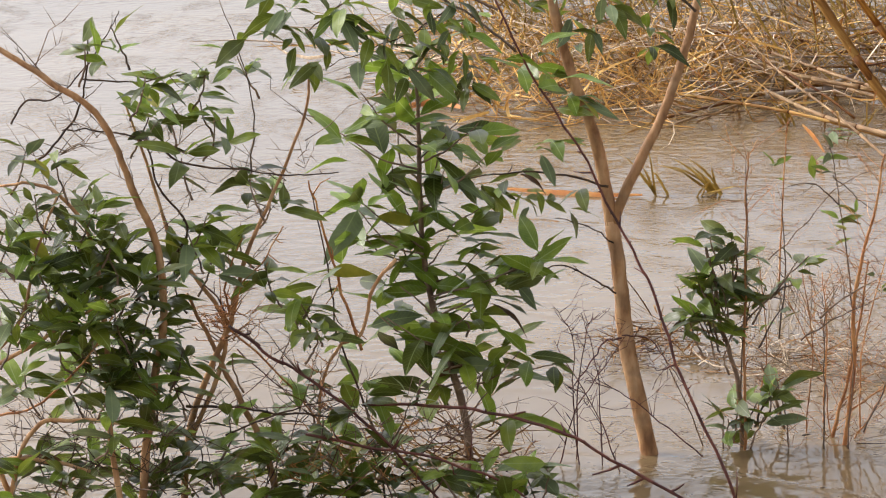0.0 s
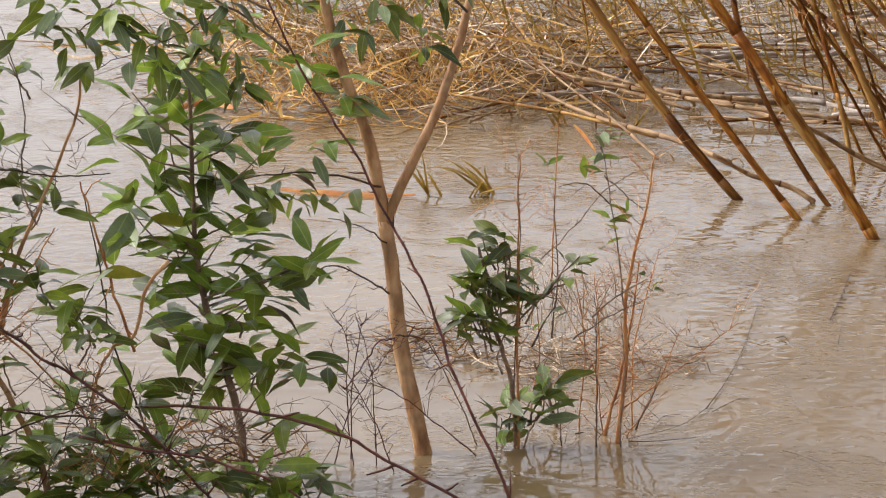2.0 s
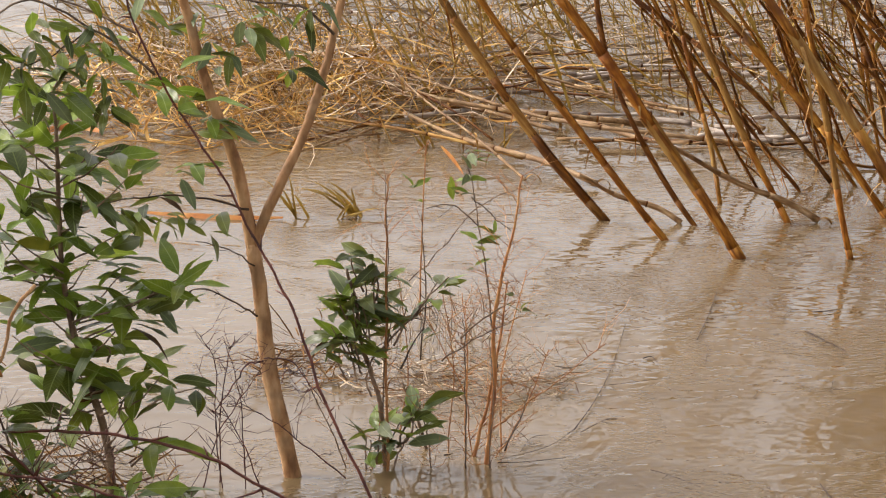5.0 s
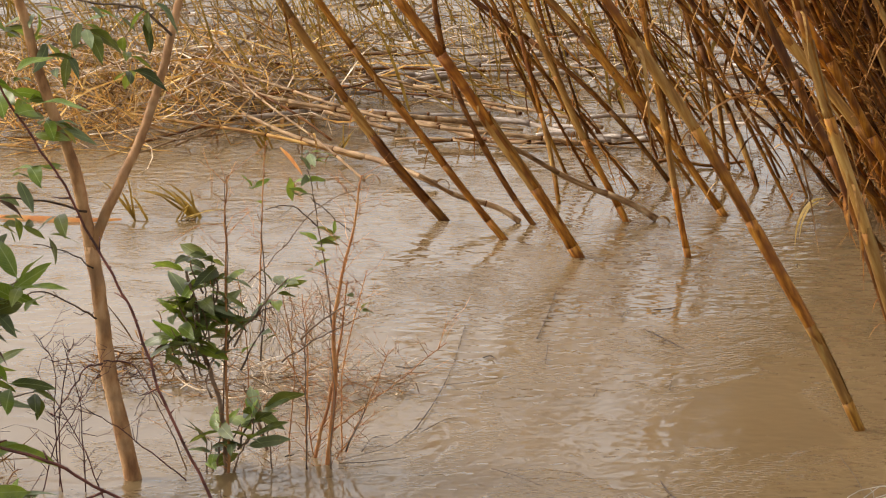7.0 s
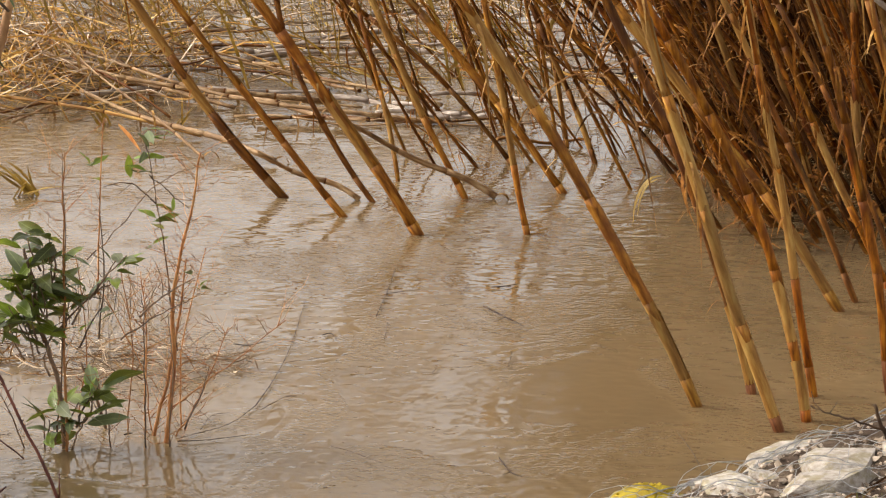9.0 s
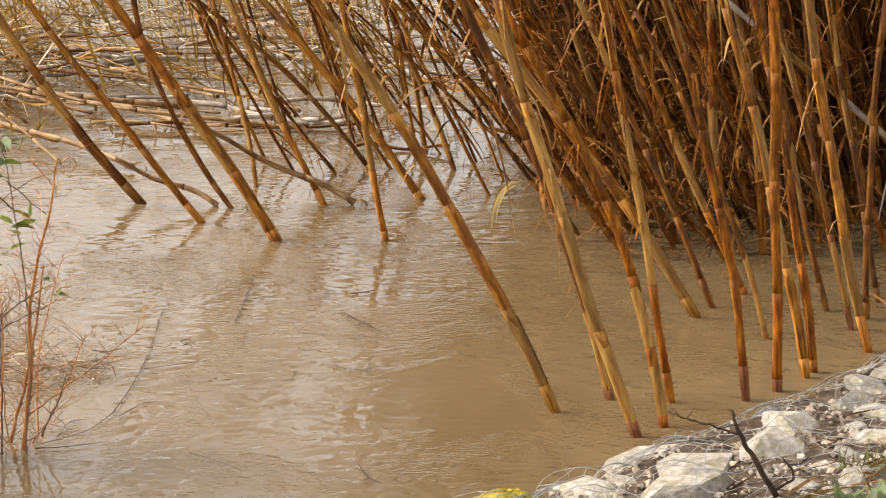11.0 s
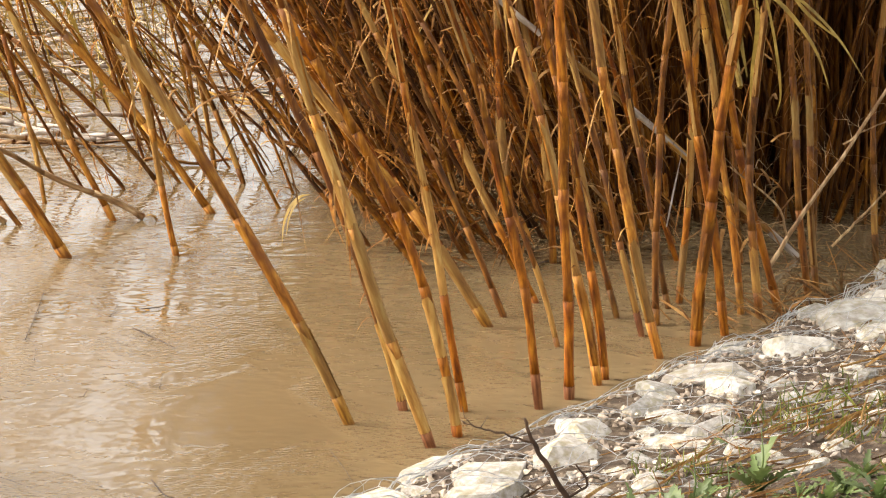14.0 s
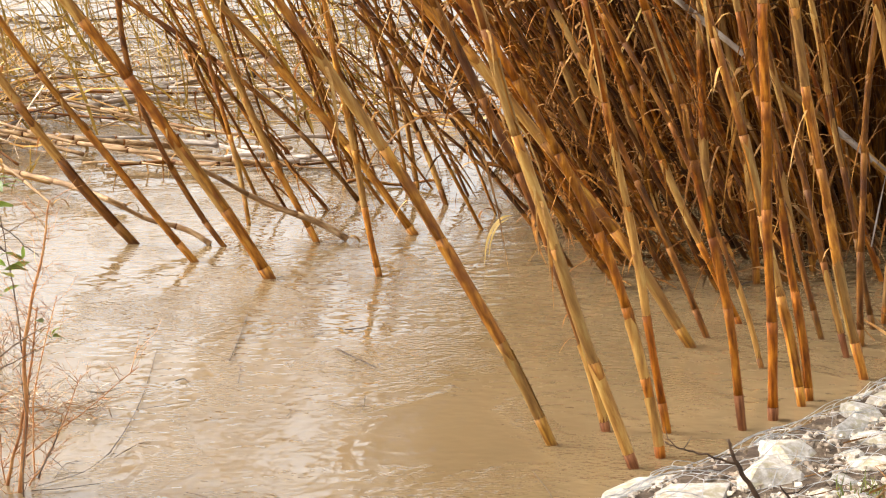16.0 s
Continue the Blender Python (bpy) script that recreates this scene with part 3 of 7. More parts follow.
fallen(-0.193, 12.439, 0.04, 0.478, 12.241, 0.04, -0.033, 0.0059, M_DRYCANE)
fallen(-0.137, 13.769, 0.04, 0.318, 12.995, 0.04, 0.099, 0.0115, M_CANE)
fallen(0.174, 12.799, 0.05, 0.707, 12.353, 0.05, 0.033, 0.0115, M_GREY)
fallen(-1.935, 14.763, 0.04, -1.362, 14.336, 0.04, 0.128, 0.0105, M_CANE)
fallen(-1.209, 12.188, 0.04, -0.802, 12.793, 0.04, -0.055, 0.0052, M_DRYCANE)
fallen(-2.080, 15.048, 0.05, -1.462, 14.843, 0.05, -0.047, 0.0084, M_GREY)
fallen(-1.274, 13.927, 0.04, -0.637, 13.237, 0.04, 0.145, 0.0115, M_CANE)
fallen(0.221, 16.221, 0.05, 0.654, 16.854, 0.05, -0.088, 0.0084, M_GREY)
fallen(0.806, 14.601, 0.05, 1.441, 14.621, 0.05, 0.130, 0.0084, M_GREY)
fallen(-0.462, 13.777, 0.05, 0.036, 13.222, 0.05, 0.116, 0.0084, M_GREY)
fallen(0.447, 12.640, 0.05, 0.899, 12.535, 0.05, -0.089, 0.0084, M_GREY)


# ---- the dense reed bed behind, cane by cane, then what nobody could count ----
def back_cane(rng, material, r, height):
    ob = thing("reed_cane", (0, 0, -5), "brown reed cane in the dense dark reed bed", "reed", "reed bed canes")
    curve = rng.uniform(-0.05, 0.05)
    line = cane_line(0, curve, 0, height, 30)
    bm = bmesh.new()
    pts = bit_of(line, 0, 1, 54)
    tube(bm, pts, [r * (1.1 if i % 4 == 0 else 0.98) * (1 - 0.5 * i / 54) for i in range(55)], 7)
    part("stem", bm, material, ob)
    for i in range(2):
        bm = bmesh.new()
        s = rng.uniform(0.06, 0.35)
        sheath(bm, rng, line, s, s + rng.uniform(0.03, 0.06), r * (1 - 0.5 * s))
        part("leaf_sheath", bm, M_DULLSHEATH, ob, "split dry papery sheath")
    shreds = bmesh.new()
    for i in range(22):
        w, s = rng.uniform(0, 6.28), rng.uniform(0.12, 0.8)
        out, ln, q, rise = Vector((math.cos(w), math.sin(w), 0)), rng.uniform(0.05, 0.2), bit_of(line, s, s, 1)[0], rng.uniform(-0.9, 0.9)
        blade(shreds, [q + out * r * 0.8 + ln * (out * 0.5 * k + Vector((0, 0, rise * k - 0.7 * k * k))) for k in (0, 0.33, 0.66, 1)], [rng.uniform(0.0015, 0.005) * k for k in (1, 1, 0.8, 0.1)], Vector((-out.y, out.x, 0.2)))
    tagged(part("sheath_fibre", shreds, M_DULLSHEATH, ob, "torn strips of dry sheath"), kind="stuff")
    for i in range(2):
        w, s = rng.uniform(0, 6.28), rng.uniform(0.1, 0.6)
        bm = hanging_blade(rng, bit_of(line, s, s, 1)[0], (math.cos(w), math.sin(w), 0), rng.uniform(0.2, 0.5), rng.uniform(0.004, 0.010))
        part("dry_blade", bm, M_DULLSHEATH, ob, "shrivelled hanging blade")
    return ob


def bed_lean(x, y, rng):
    """Sideways lean of the bed: strongly to the open water at its fringe, upright further in."""
    return min(0.02, max(-0.64, -0.66 + 0.5 * (x - 1.8))) + rng.gauss(0, 0.14)


def in_bed(x, y, rng, margin=0.0):
    """Whether a cane stands in the bed: its edge runs away from the bank, thinning out over half a metre."""
    deep = x - (0.12 * y + 0.30 + margin)
    return deep > 0.35 or rng.random() < 2.6 * deep


rng = random.Random(5)
# the two near-black kinds darken the bed by colour, in place of shade
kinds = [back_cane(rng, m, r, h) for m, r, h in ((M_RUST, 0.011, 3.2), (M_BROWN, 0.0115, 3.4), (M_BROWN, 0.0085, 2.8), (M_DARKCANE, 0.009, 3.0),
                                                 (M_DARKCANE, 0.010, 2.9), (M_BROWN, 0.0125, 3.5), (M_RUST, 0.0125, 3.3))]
spots = []
tries = 0
while len(spots) < 208 and tries < 20000:
    tries += 1
    x, y = rng.uniform(1.3, 6.2), rng.uniform(8.9, 14.5)
    if tries < 900 and len(spots) < 115:
        x, y = rng.uniform(1.5, 2.6), rng.uniform(10.0, 12.2)
    inside = y - (SHORE[1] + SLOPE * (x - SHORE[0]))
    fringe = (x - 0.9) * 0.9 + (y - 10.2) * 0.35
    if inside < 0.45 or (x < 2.3 and y < 10.0) or not in_bed(x, y, rng, -0.15) or rng.random() > (0.7 if tries < 900 else 0.14 + 0.30 * max(0, fringe)):
        continue
    if min(((x - a) ** 2 + (y - b) ** 2 for a, b in spots), default=9) < 0.006:
        continue
    spots.append((x, y))
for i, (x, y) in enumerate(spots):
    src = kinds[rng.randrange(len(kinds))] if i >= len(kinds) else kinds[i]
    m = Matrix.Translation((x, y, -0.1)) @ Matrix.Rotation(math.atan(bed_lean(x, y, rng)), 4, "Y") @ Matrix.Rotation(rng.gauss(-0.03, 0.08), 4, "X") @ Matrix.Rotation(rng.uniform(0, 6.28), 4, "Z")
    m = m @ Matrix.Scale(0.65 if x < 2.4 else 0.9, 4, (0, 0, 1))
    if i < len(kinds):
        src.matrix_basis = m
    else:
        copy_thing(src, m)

# runs on out of view, back and right, to stop skylight from behind
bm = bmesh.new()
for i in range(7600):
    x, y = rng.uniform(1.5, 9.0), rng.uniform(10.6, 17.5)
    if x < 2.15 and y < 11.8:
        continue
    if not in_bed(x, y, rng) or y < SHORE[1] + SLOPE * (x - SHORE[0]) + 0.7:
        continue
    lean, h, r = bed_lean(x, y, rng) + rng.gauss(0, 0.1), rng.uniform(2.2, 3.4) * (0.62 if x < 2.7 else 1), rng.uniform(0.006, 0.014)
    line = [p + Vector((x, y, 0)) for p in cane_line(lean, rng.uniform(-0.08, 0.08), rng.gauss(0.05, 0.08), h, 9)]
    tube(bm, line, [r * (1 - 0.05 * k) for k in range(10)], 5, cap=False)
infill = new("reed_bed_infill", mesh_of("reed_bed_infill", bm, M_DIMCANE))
tagged(infill, "mass of thin brown reed canes deep in the bed, coloured dark for shade", "reed bed", kind="stuff")

bm = bmesh.new()
for i in range(3400):
    x, y = rng.uniform(0.9, 6.5), rng.uniform(9.2, 14.5)
    if not in_bed(x, y, rng, -0.3) or y < SHORE[1] + SLOPE * (x - SHORE[0]) + 0.35:
        continue
    z = rng.uniform(0.05, 1.2 if x < 2.7 else 2.8)
    if x < 1.9 and z < 0.5:
        continue
    x += bed_lean(x, y, rng) * z
    w, ln = rng.uniform(0, 6.28), rng.uniform(0.12, 0.5)
    out, fall = Vector((math.cos(w), math.sin(w), 0)), rng.uniform(0.3, 1.2)
    side = Vector((-out.y, out.x, rng.uniform(-0.5, 0.5))).normalized()
    pts = [Vector((x, y, z)) + ln * (out * s * 0.7 + Vector((0, 0, 0.4 * s - fall * s * s))) for s in (0, 0.25, 0.5, 0.75, 1)]
    blade(bm, pts, [rng.uniform(0.003, 0.009) * q for q in (0.6, 1, 0.9, 0.6, 0.05)], side)
litter = new("reed_blades", mesh_of("reed_blades", bm, M_LITTER))
tagged(litter, "tangle of thin dry blades hanging among the canes", "reed blades", kind="stuff")

# ---- the collapsed straw-coloured tangle over the water ----
def straw_mass(name, count, place, material, label, long=(0.15, 0.5), wide=(0.002, 0.006), limp=1.0):
    """A tangle of thin stalks and blades; place(rng) gives a spot and a main direction."""
    bm = bmesh.new()
    for i in range(count):
        p, d, lift = place(rng)
        ln, w = rng.uniform(*long), rng.uniform(*wide)
        end = p + Vector((d.x, d.y, 0)) * ln + Vector((0, 0, lift))
        bend = Vector((rng.gauss(0, 0.08), rng.gauss(0, 0.08), rng.gauss(0.01, 0.06))) * ln * limp
        pts = [p.lerp(end, s) + bend * 4 * s * (1 - s) for s in (0, 0.25, 0.5, 0.75, 1)]
        if rng.random() < 0.4 * limp:
            kink = Vector((rng.gauss(0, 0.07), rng.gauss(0, 0.07), rng.gauss(-0.02, 0.07))) * ln
            pts[3] += kink
            pts[4] += kink * 2.6
        for q in pts:
            q.z = max(q.z, 0.004)
        if rng.random() < 0.45:
            tube(bm, pts, [w * 0.9, w * 0.85, w * 0.75, w * 0.6, w * 0.35], 4, cap=False)
        else:
            blade(bm, pts, [w * 1.1, w * 1.6, w * 1.4, w, 0.0006], Vector((rng.gauss(0, 1), rng.gauss(0, 1), rng.gauss(0, 1))).normalized())
    ob = new(name, mesh_of(name, bm, material))
    return tagged(ob, label, "dead reeds", kind="stuff")


def in_ellipse(rng, cx, cy, ax, ay, turn=0.0):
    w, q = rng.uniform(0, 6.28), math.sqrt(rng.random())
    u, v = ax * q * math.cos(w), ay * q * math.sin(w)
    return Vector((cx + u * math.cos(turn) - v * math.sin(turn), cy + u * math.sin(turn) + v * math.cos(turn), 0))


def tangle_spot(rng):
    p = in_ellipse(rng, -1.42, 13.45, 1.05, 1.15, 0.1)
    p.z = rng.uniform(0.0, 0.32) * max(0.2, 1 - abs(p.y - 13.2) / 1.6)
    w = rng.gauss(0.25, 0.95) + (math.pi if rng.random() < 0.5 else 0)
    return p, Vector((math.cos(w), math.sin(w), 0)), rng.gauss(0.05, 0.17)


def far_spot(rng):
    p = Vector((rng.uniform(-2.8, 1.6), rng.uniform(13.2, 17.5), rng.uniform(0, 0.15)))
    w = rng.gauss(0.1, 0.6) + (math.pi if rng.random() < 0.5 else 0)
    return p, Vector((math.cos(w), math.sin(w), 0)), rng.gauss(0.02, 0.08)


def upright_spot(rng):
    p = Vector((rng.uniform(-2.4, 1.3), rng.uniform(13.0, 16.5), 0))
    w = rng.gauss(math.pi, 0.9)
    return p, Vector((math.cos(w), math.sin(w), 0)), rng.uniform(0.1, 0.75)


straw_mass("straw_tangle", 500, tangle_spot, M_STRAW, "golden dry reed straw collapsed in a tangle on the water", (0.10, 0.5), (0.001, 0.0034))
straw_mass("bleached_tangle", 420, tangle_spot, M_GREYSTRAW, "bleached grey stalks caught in the straw tangle", (0.15, 0.6), (0.001, 0.003))
straw_mass("far_straw", 420, far_spot, M_GREYSTRAW, "thin pale straw floating on the far water", (0.2, 0.9), (0.0018, 0.0055))
straw_mass("far_brown_straw", 90, far_spot, M_STRAW, "brown dry straw floating on the far water", (0.2, 0.7), (0.0018, 0.005))
straw_mass("standing_straw", 520, upright_spot, M_STRAWGREEN, "fading green and yellow reed blades rising from the tangle", (0.1, 0.45), (0.0014, 0.005))


# tufts of collapsed blades that stand up out of the tangle
TUFTS = ((-1.48, 12.86), (-1.34, 12.72), (-1.26, 13.14), (-1.13, 13.51), (-1.64, 13.37), (-0.96, 13.74), (-0.83, 14.49), (-1.71, 13.01), (-1.51, 13.75), (-0.61, 15.03), (-1.87, 12.65), (-1.66, 12.87), (-1.28, 13.32), (-0.96, 13.96), (-2.24, 14.8))


def tuft_spot(rng):
    x, y = TUFTS[rng.randrange(len(TUFTS))]
    w = rng.gauss(0.3, 1.3) + (math.pi if rng.random() < 0.5 else 0)
    p = Vector((x + rng.gauss(0, 0.11), y + rng.gauss(0, 0.22), rng.uniform(0, 0.10)))
    return p, Vector((math.cos(w), math.sin(w), 0)) * rng.uniform(0.2, 1.0), rng.gauss(0.09, 0.09)


straw_mass("brown_straw_tufts", 420, tuft_spot, M_STRAW, "golden brown tufts of dead blades in the tangle", (0.08, 0.32), (0.0012, 0.0045), limp=1.4)
straw_mass("dark_straw_tufts", 150, tuft_spot, M_LITTER, "rotting brown blades matted in the tangle", (0.08, 0.3), (0.001, 0.0035), limp=1.4)


# unseen reed-top blades, added over the bed to keep skylight off its canes
def canopy_spot(rng):
    while True:
        p = Vector((rng.uniform(1.5, 8.5), rng.uniform(9.0, 16.5), 0))
        if (p.x < 2.1 and p.y < 11.6) or (p.x < 3.2 and rng.random() < 0.6):
            continue
        if in_bed(p.x, p.y, rng, 0.25) and p.y > SHORE[1] + SLOPE * (p.x - SHORE[0]) + 0.2:
            break
    p.z = rng.uniform(1.25 if p.x > 2.4 else 1.7, 1.25 + 2.6 * rng.random() ** 0.7)
    p.x += bed_lean(p.x, p.y, rng) * p.z
    w = rng.uniform(0, 6.28)
    return p, Vector((math.cos(w), math.sin(w), 0)), rng.gauss(-0.05, 0.2)


straw_mass("reed_canopy", 11000, canopy_spot, M_STRAWGREEN, "long green and yellow reed-top blades added out of view for shade", (0.4, 0.9), (0.014, 0.026))

# thin loose canes lying among the tangle
for i in range(16):
    x, y = rng.uniform(-2.3, 0.9), rng.uniform(13.0, 15.8)
    w, ln = rng.gauss(0.0, 0.3), rng.uniform(0.5, 1.3)
    z = rng.uniform(0.02, 0.14)
    fallen(x, y, z, x + ln * math.cos(w), y + ln * math.sin(w), z + rng.uniform(-0.01, 0.12), rng.gauss(0, 0.08), rng.uniform(0.004, 0.010), rng.choice((M_GREY, M_GREY, M_CANE, M_BROWN)))

for i in range(13):
    x, y = rng.uniform(-2.2, -0.3), rng.uniform(12.9, 14.4)
    w, ln = rng.gauss(-0.55, 0.3), rng.uniform(0.7, 1.6)
    fallen(x + ln * math.cos(w), y + ln * math.sin(w), 0.02, x, y, rng.uniform(0.08, 0.3), rng.gauss(0, 0.06), rng.uniform(0.005, 0.010), rng.choice((M_CANE, M_CANE, M_SHEATH, M_BROWN)))

# thin outlying canes between the leaning ones
thin = [back_cane(rng, m, r, h) for m, r, h in ((M_CANE, 0.0055, 2.2), (M_BROWN, 0.0065, 2.4), (M_CANE, 0.0075, 2.6))]
for i in range(44):
    x = rng.uniform(0.5, 2.1)
    y = rng.uniform(11.3, 13.8) - 0.25 * (x - 0.35)
    m = Matrix.Translation((x, y, -0.08)) @ Matrix.Rotation(math.atan(rng.gauss(-0.5, 0.18)), 4, "Y") @ Matrix.Rotation(rng.gauss(0, 0.12), 4, "X") @ Matrix.Rotation(rng.uniform(0, 6.28), 4, "Z")
    if i < 3:
        thin[i].matrix_basis = m
    else:
        copy_thing(thin[i % 3], m)


# ---- leafy plants ----
LEAVES = [leaf_mesh("leaf_blade", 0.102, w * 0.93, c * 1.15, m, v) for w, c, m, v in (
    (0.030, 0.35, M_LEAF, 0.5), (0.036, 0.7, M_LEAF, -0.4), (0.027, 0.15, M_LEAFDARK, 0.8), (0.034, 1.0, M_LEAFDARK, -0.8),
    (0.031, 0.5, M_LEAF, 0.0), (0.028, 0.25, M_LEAFFRESH, 0.6), (0.033, 0.6, M_LEAFFRESH, -0.5), (0.034, 1.2, M_LEAFDRY, 0.5),
    (0.038, 0.4, M_LEAFDARK, 0.3), (0.033, 0.5, M_LEAFPALE, 0.3), (0.030, 0.8, M_LEAFPALE, -0.5), (0.033, 0.4, M_LEAFYELLOW, 0.4))]
rng_leaf = random.Random(23)


def pick_leaf(rng, fresh=0.25, dry=0.004):
    q = rng.random()
    if q < dry:
        return LEAVES[7]
    if q < dry + fresh:
        return LEAVES[rng.choice((5, 6))]
    return LEAVES[rng.choice((0, 1, 2, 4, 4, 0, 1, 8, 3, 9, 10, 0, 4, 1, 9, 11 if q > 0.8 else 4))]


def plant(name, x, y, z, label, category, group=""):
    return thing(name, (x, y, z), label, category, group)


def branch(owner, points, r0, r1, material, name="branch", wobble=0.004):
    """A tapering woody stem through world points."""
    o = owner.location
    pts = smooth_path([Vector(p) - o for p in points], 6)
    k = len(pts) - 1
    s = rng_leaf.uniform(0, 50)
    bare = r0 < 0.0058 and name in ("branch", "stem") and material in (M_DARKTWIG, M_TWIG, M_REDBARK, M_PINK)
    if bare:
        r0, r1, wobble = r0 * 0.82, r1 * 0.8, 0.006
    pts = [p + wobble * Vector((noise.noise((s, i * 0.5, 0)), noise.noise((i * 0.5, s, 3)), noise.noise((7, s, i * 0.5)))) for i, p in enumerate(pts)]
    bm = bmesh.new()
    tube(bm, pts, [(r0 + (r1 - r0) * i / k) * (1 + 0.1 * noise.noise((s, 3, i * 0.9))) for i in range(k + 1)], 8 if r0 > 0.006 else 6)
    if bare:
        # knobs and short spurs at the buds
        for i in range(2, k, 2):
            way = Vector((rng_leaf.gauss(0, 1), rng_leaf.gauss(0, 0.5), rng_leaf.gauss(0.3, 0.8))).normalized()
            ln = rng_leaf.choice((0.006, 0.008, 0.012, 0.03, 0.05)) * rng_leaf.uniform(0.7, 1.2)
            kink = Vector((rng_leaf.gauss(0, 0.15), 0, rng_leaf.gauss(0.1, 0.15)))
            tube(bm, (pts[i], pts[i] + way * ln * 0.6, pts[i] + (way + kink) * ln), (r1 * 0.9, r1 * 0.7, r1 * 0.45), 4)
    return part(name, bm, material, owner)


def leaf(owner, at, direction, size, fresh=0.25, dry=0.004, roll=None):
    me = pick_leaf(rng_leaf, fresh, dry)
    m = facing(Vector(at) - owner.location, direction, rng_leaf.gauss(0, 0.5) if roll is None else roll, size / 0.1)
    return placed("leaf", me, owner, m)


def clump(owner, x, y, z, count, size, root=None, fresh=0.25, dry=0.004, material=None, droop=0.0):
    """A rosette of leaves at a twig's end; root: where the twig leaves its branch."""
    rng, c = rng_leaf, Vector((x, y, z))
    axis = Vector((rng.gauss(0, 0.35), rng.gauss(-0.1, 0.3), 1 - 1.6 * droop))
    if root:
        r = Vector(root)
        mid = r.lerp(c, 0.5) + Vector((rng.gauss(0, 0.007), rng.gauss(0, 0.007), rng.uniform(-0.005, 0.012)))
        branch(owner, (r, mid, c + axis.normalized() * size * 0.35), 0.0032, 0.0014, material or M_TWIG, "twig", 0.004)
    axis.normalize()
    for i in range(math.ceil(count * (0.95 if owner.name.startswith("leafy") else 0.76))):
        w = i * 2.4 + rng.uniform(-0.4, 0.4)
        open_ = 0.5 + 1.3 * rng.random()
        out = Vector((math.cos(w), math.sin(w), 0))
        d = out * math.sin(open_) + axis * math.cos(open_)
        leaf(owner, c + axis * size * rng.uniform(-0.5, 0.5), d, size * rng.uniform(0.7, 1.35), fresh, dry)


def leaves_along(owner, points, count, size, fresh=0.25, up=0.5, start=0.15):
    """Leaves set spirally along a stem, rising at an angle from it."""
    rng = rng_leaf
    pts = smooth_path(points, 8)
    for i in range(count):
        s = (start + (1 - start) * (i + rng.random() * 0.6) / count) * (len(pts) - 1)
        k = min(int(s), len(pts) - 2)
        p, d = pts[k].lerp(pts[k + 1], s - k), (pts[k + 1] - pts[k]).normalized()
        w = i * 2.4 + rng.uniform(-0.3, 0.3)
        side = Vector((math.cos(w), math.sin(w), 0))
        leaf(owner, p, side + d * up + Vector((rng.gauss(0, 0.2), rng.gauss(0, 0.2), rng.gauss(0, 0.5))), size * rng.uniform(0.6, 1.5), fresh, roll=rng.gauss(0, 0.8))


def fine_twigs(owner, points, count, length, r, material, rise=0.6, forks=2):
    """Thin dry side twigs along a stem, forked, as one brush of twigs."""
    rng, o = rng_leaf, owner.location
    pts = smooth_path(points, 8)
    for i in range(count):
        s = rng.uniform(0.15, 1.0) * (len(pts) - 1)
        k = min(int(s), len(pts) - 2)
        p = pts[k].lerp(pts[k + 1], s - k) - o
        w = rng.uniform(0, 6.28)
        d = Vector((math.cos(w), 0.6 * math.sin(w), rise + rng.gauss(0, 0.3))).normalized()
        ln = length * rng.uniform(0.4, 1.2)
        bm = bmesh.new()
        mid, end = p + d * ln * 0.5 + Vector((0, 0, rng.gauss(0, 0.012))), p + d * ln + Vector((rng.gauss(0, 0.02), 0, rng.gauss(0.01, 0.02)))
        tube(bm, (p, mid, end), (r, r * 0.7, r * 0.35), 4)
        for _ in range(forks):
            q = mid.lerp(end, rng.random())
            e = (d + Vector((rng.gauss(0, 0.6), rng.gauss(0, 0.4), rng.gauss(0, 0.5)))).normalized()
            tube(bm, (q, q + e * ln * 0.25, q + e * ln * rng.uniform(0.35, 0.6)), (r * 0.6, r * 0.45, r * 0.25), 4)
        part("twig", bm, material, owner)


def spray_blade(owner, points, width, material=None):
    """One long arching reed leaf."""
    bm = bmesh.new()
    pts = smooth_path([Vector(p) - owner.location for p in points], 5)
    n = len(pts)
    blade(bm, pts, [width * math.sin(math.pi * min(0.97, 0.25 + 0.75 * i / n)) for i in range(n)], Vector((0.8, 0.5, 0.3)).normalized(), 0.3)
    part("blade", bm, material or M_STRAWGREEN, owner)


# forked sapling standing in the water

sapling = plant("sapling_tree", -0.783, 7.666, -0.100, "slim forked sapling with smooth tan bark in flood water", "tree")
branch(sapling, ((-0.775, 7.666, -0.070), (-0.789, 7.666, 0.004), (-0.844, 7.666, 0.298), (-0.857, 7.666, 0.443), (-0.877, 7.666, 0.602)), 0.0234, 0.0177, M_BARK, "trunk")
branch(sapling, ((-0.877, 7.666, 0.588), (-0.894, 7.666, 0.702), (-0.925, 7.646, 0.849), (-0.968, 7.626, 0.979), (-1.014, 7.606, 1.164), (-1.055, 7.566, 1.348)), 0.017, 0.0106, M_BARK, "limb")
branch(sapling, ((-0.872, 7.666, 0.595), (-0.823, 7.666, 0.718), (-0.761, 7.686, 0.843), (-0.714, 7.716, 0.966), (-0.667, 7.746, 1.145), (-0.632, 7.786, 1.336)), 0.0142, 0.0099, M_BARK, "limb")
branch(sapling, ((-0.664, 7.666, 1.128), (-0.750, 7.666, 1.197), (-0.875, 7.666, 1.211), (-0.986, 7.666, 1.253)), 0.005, 0.0028, M_TWIG, "branch")
clump(sapling, -0.775, 7.636, 1.104, 5, 0.084, droop=0.8, fresh=0.1)
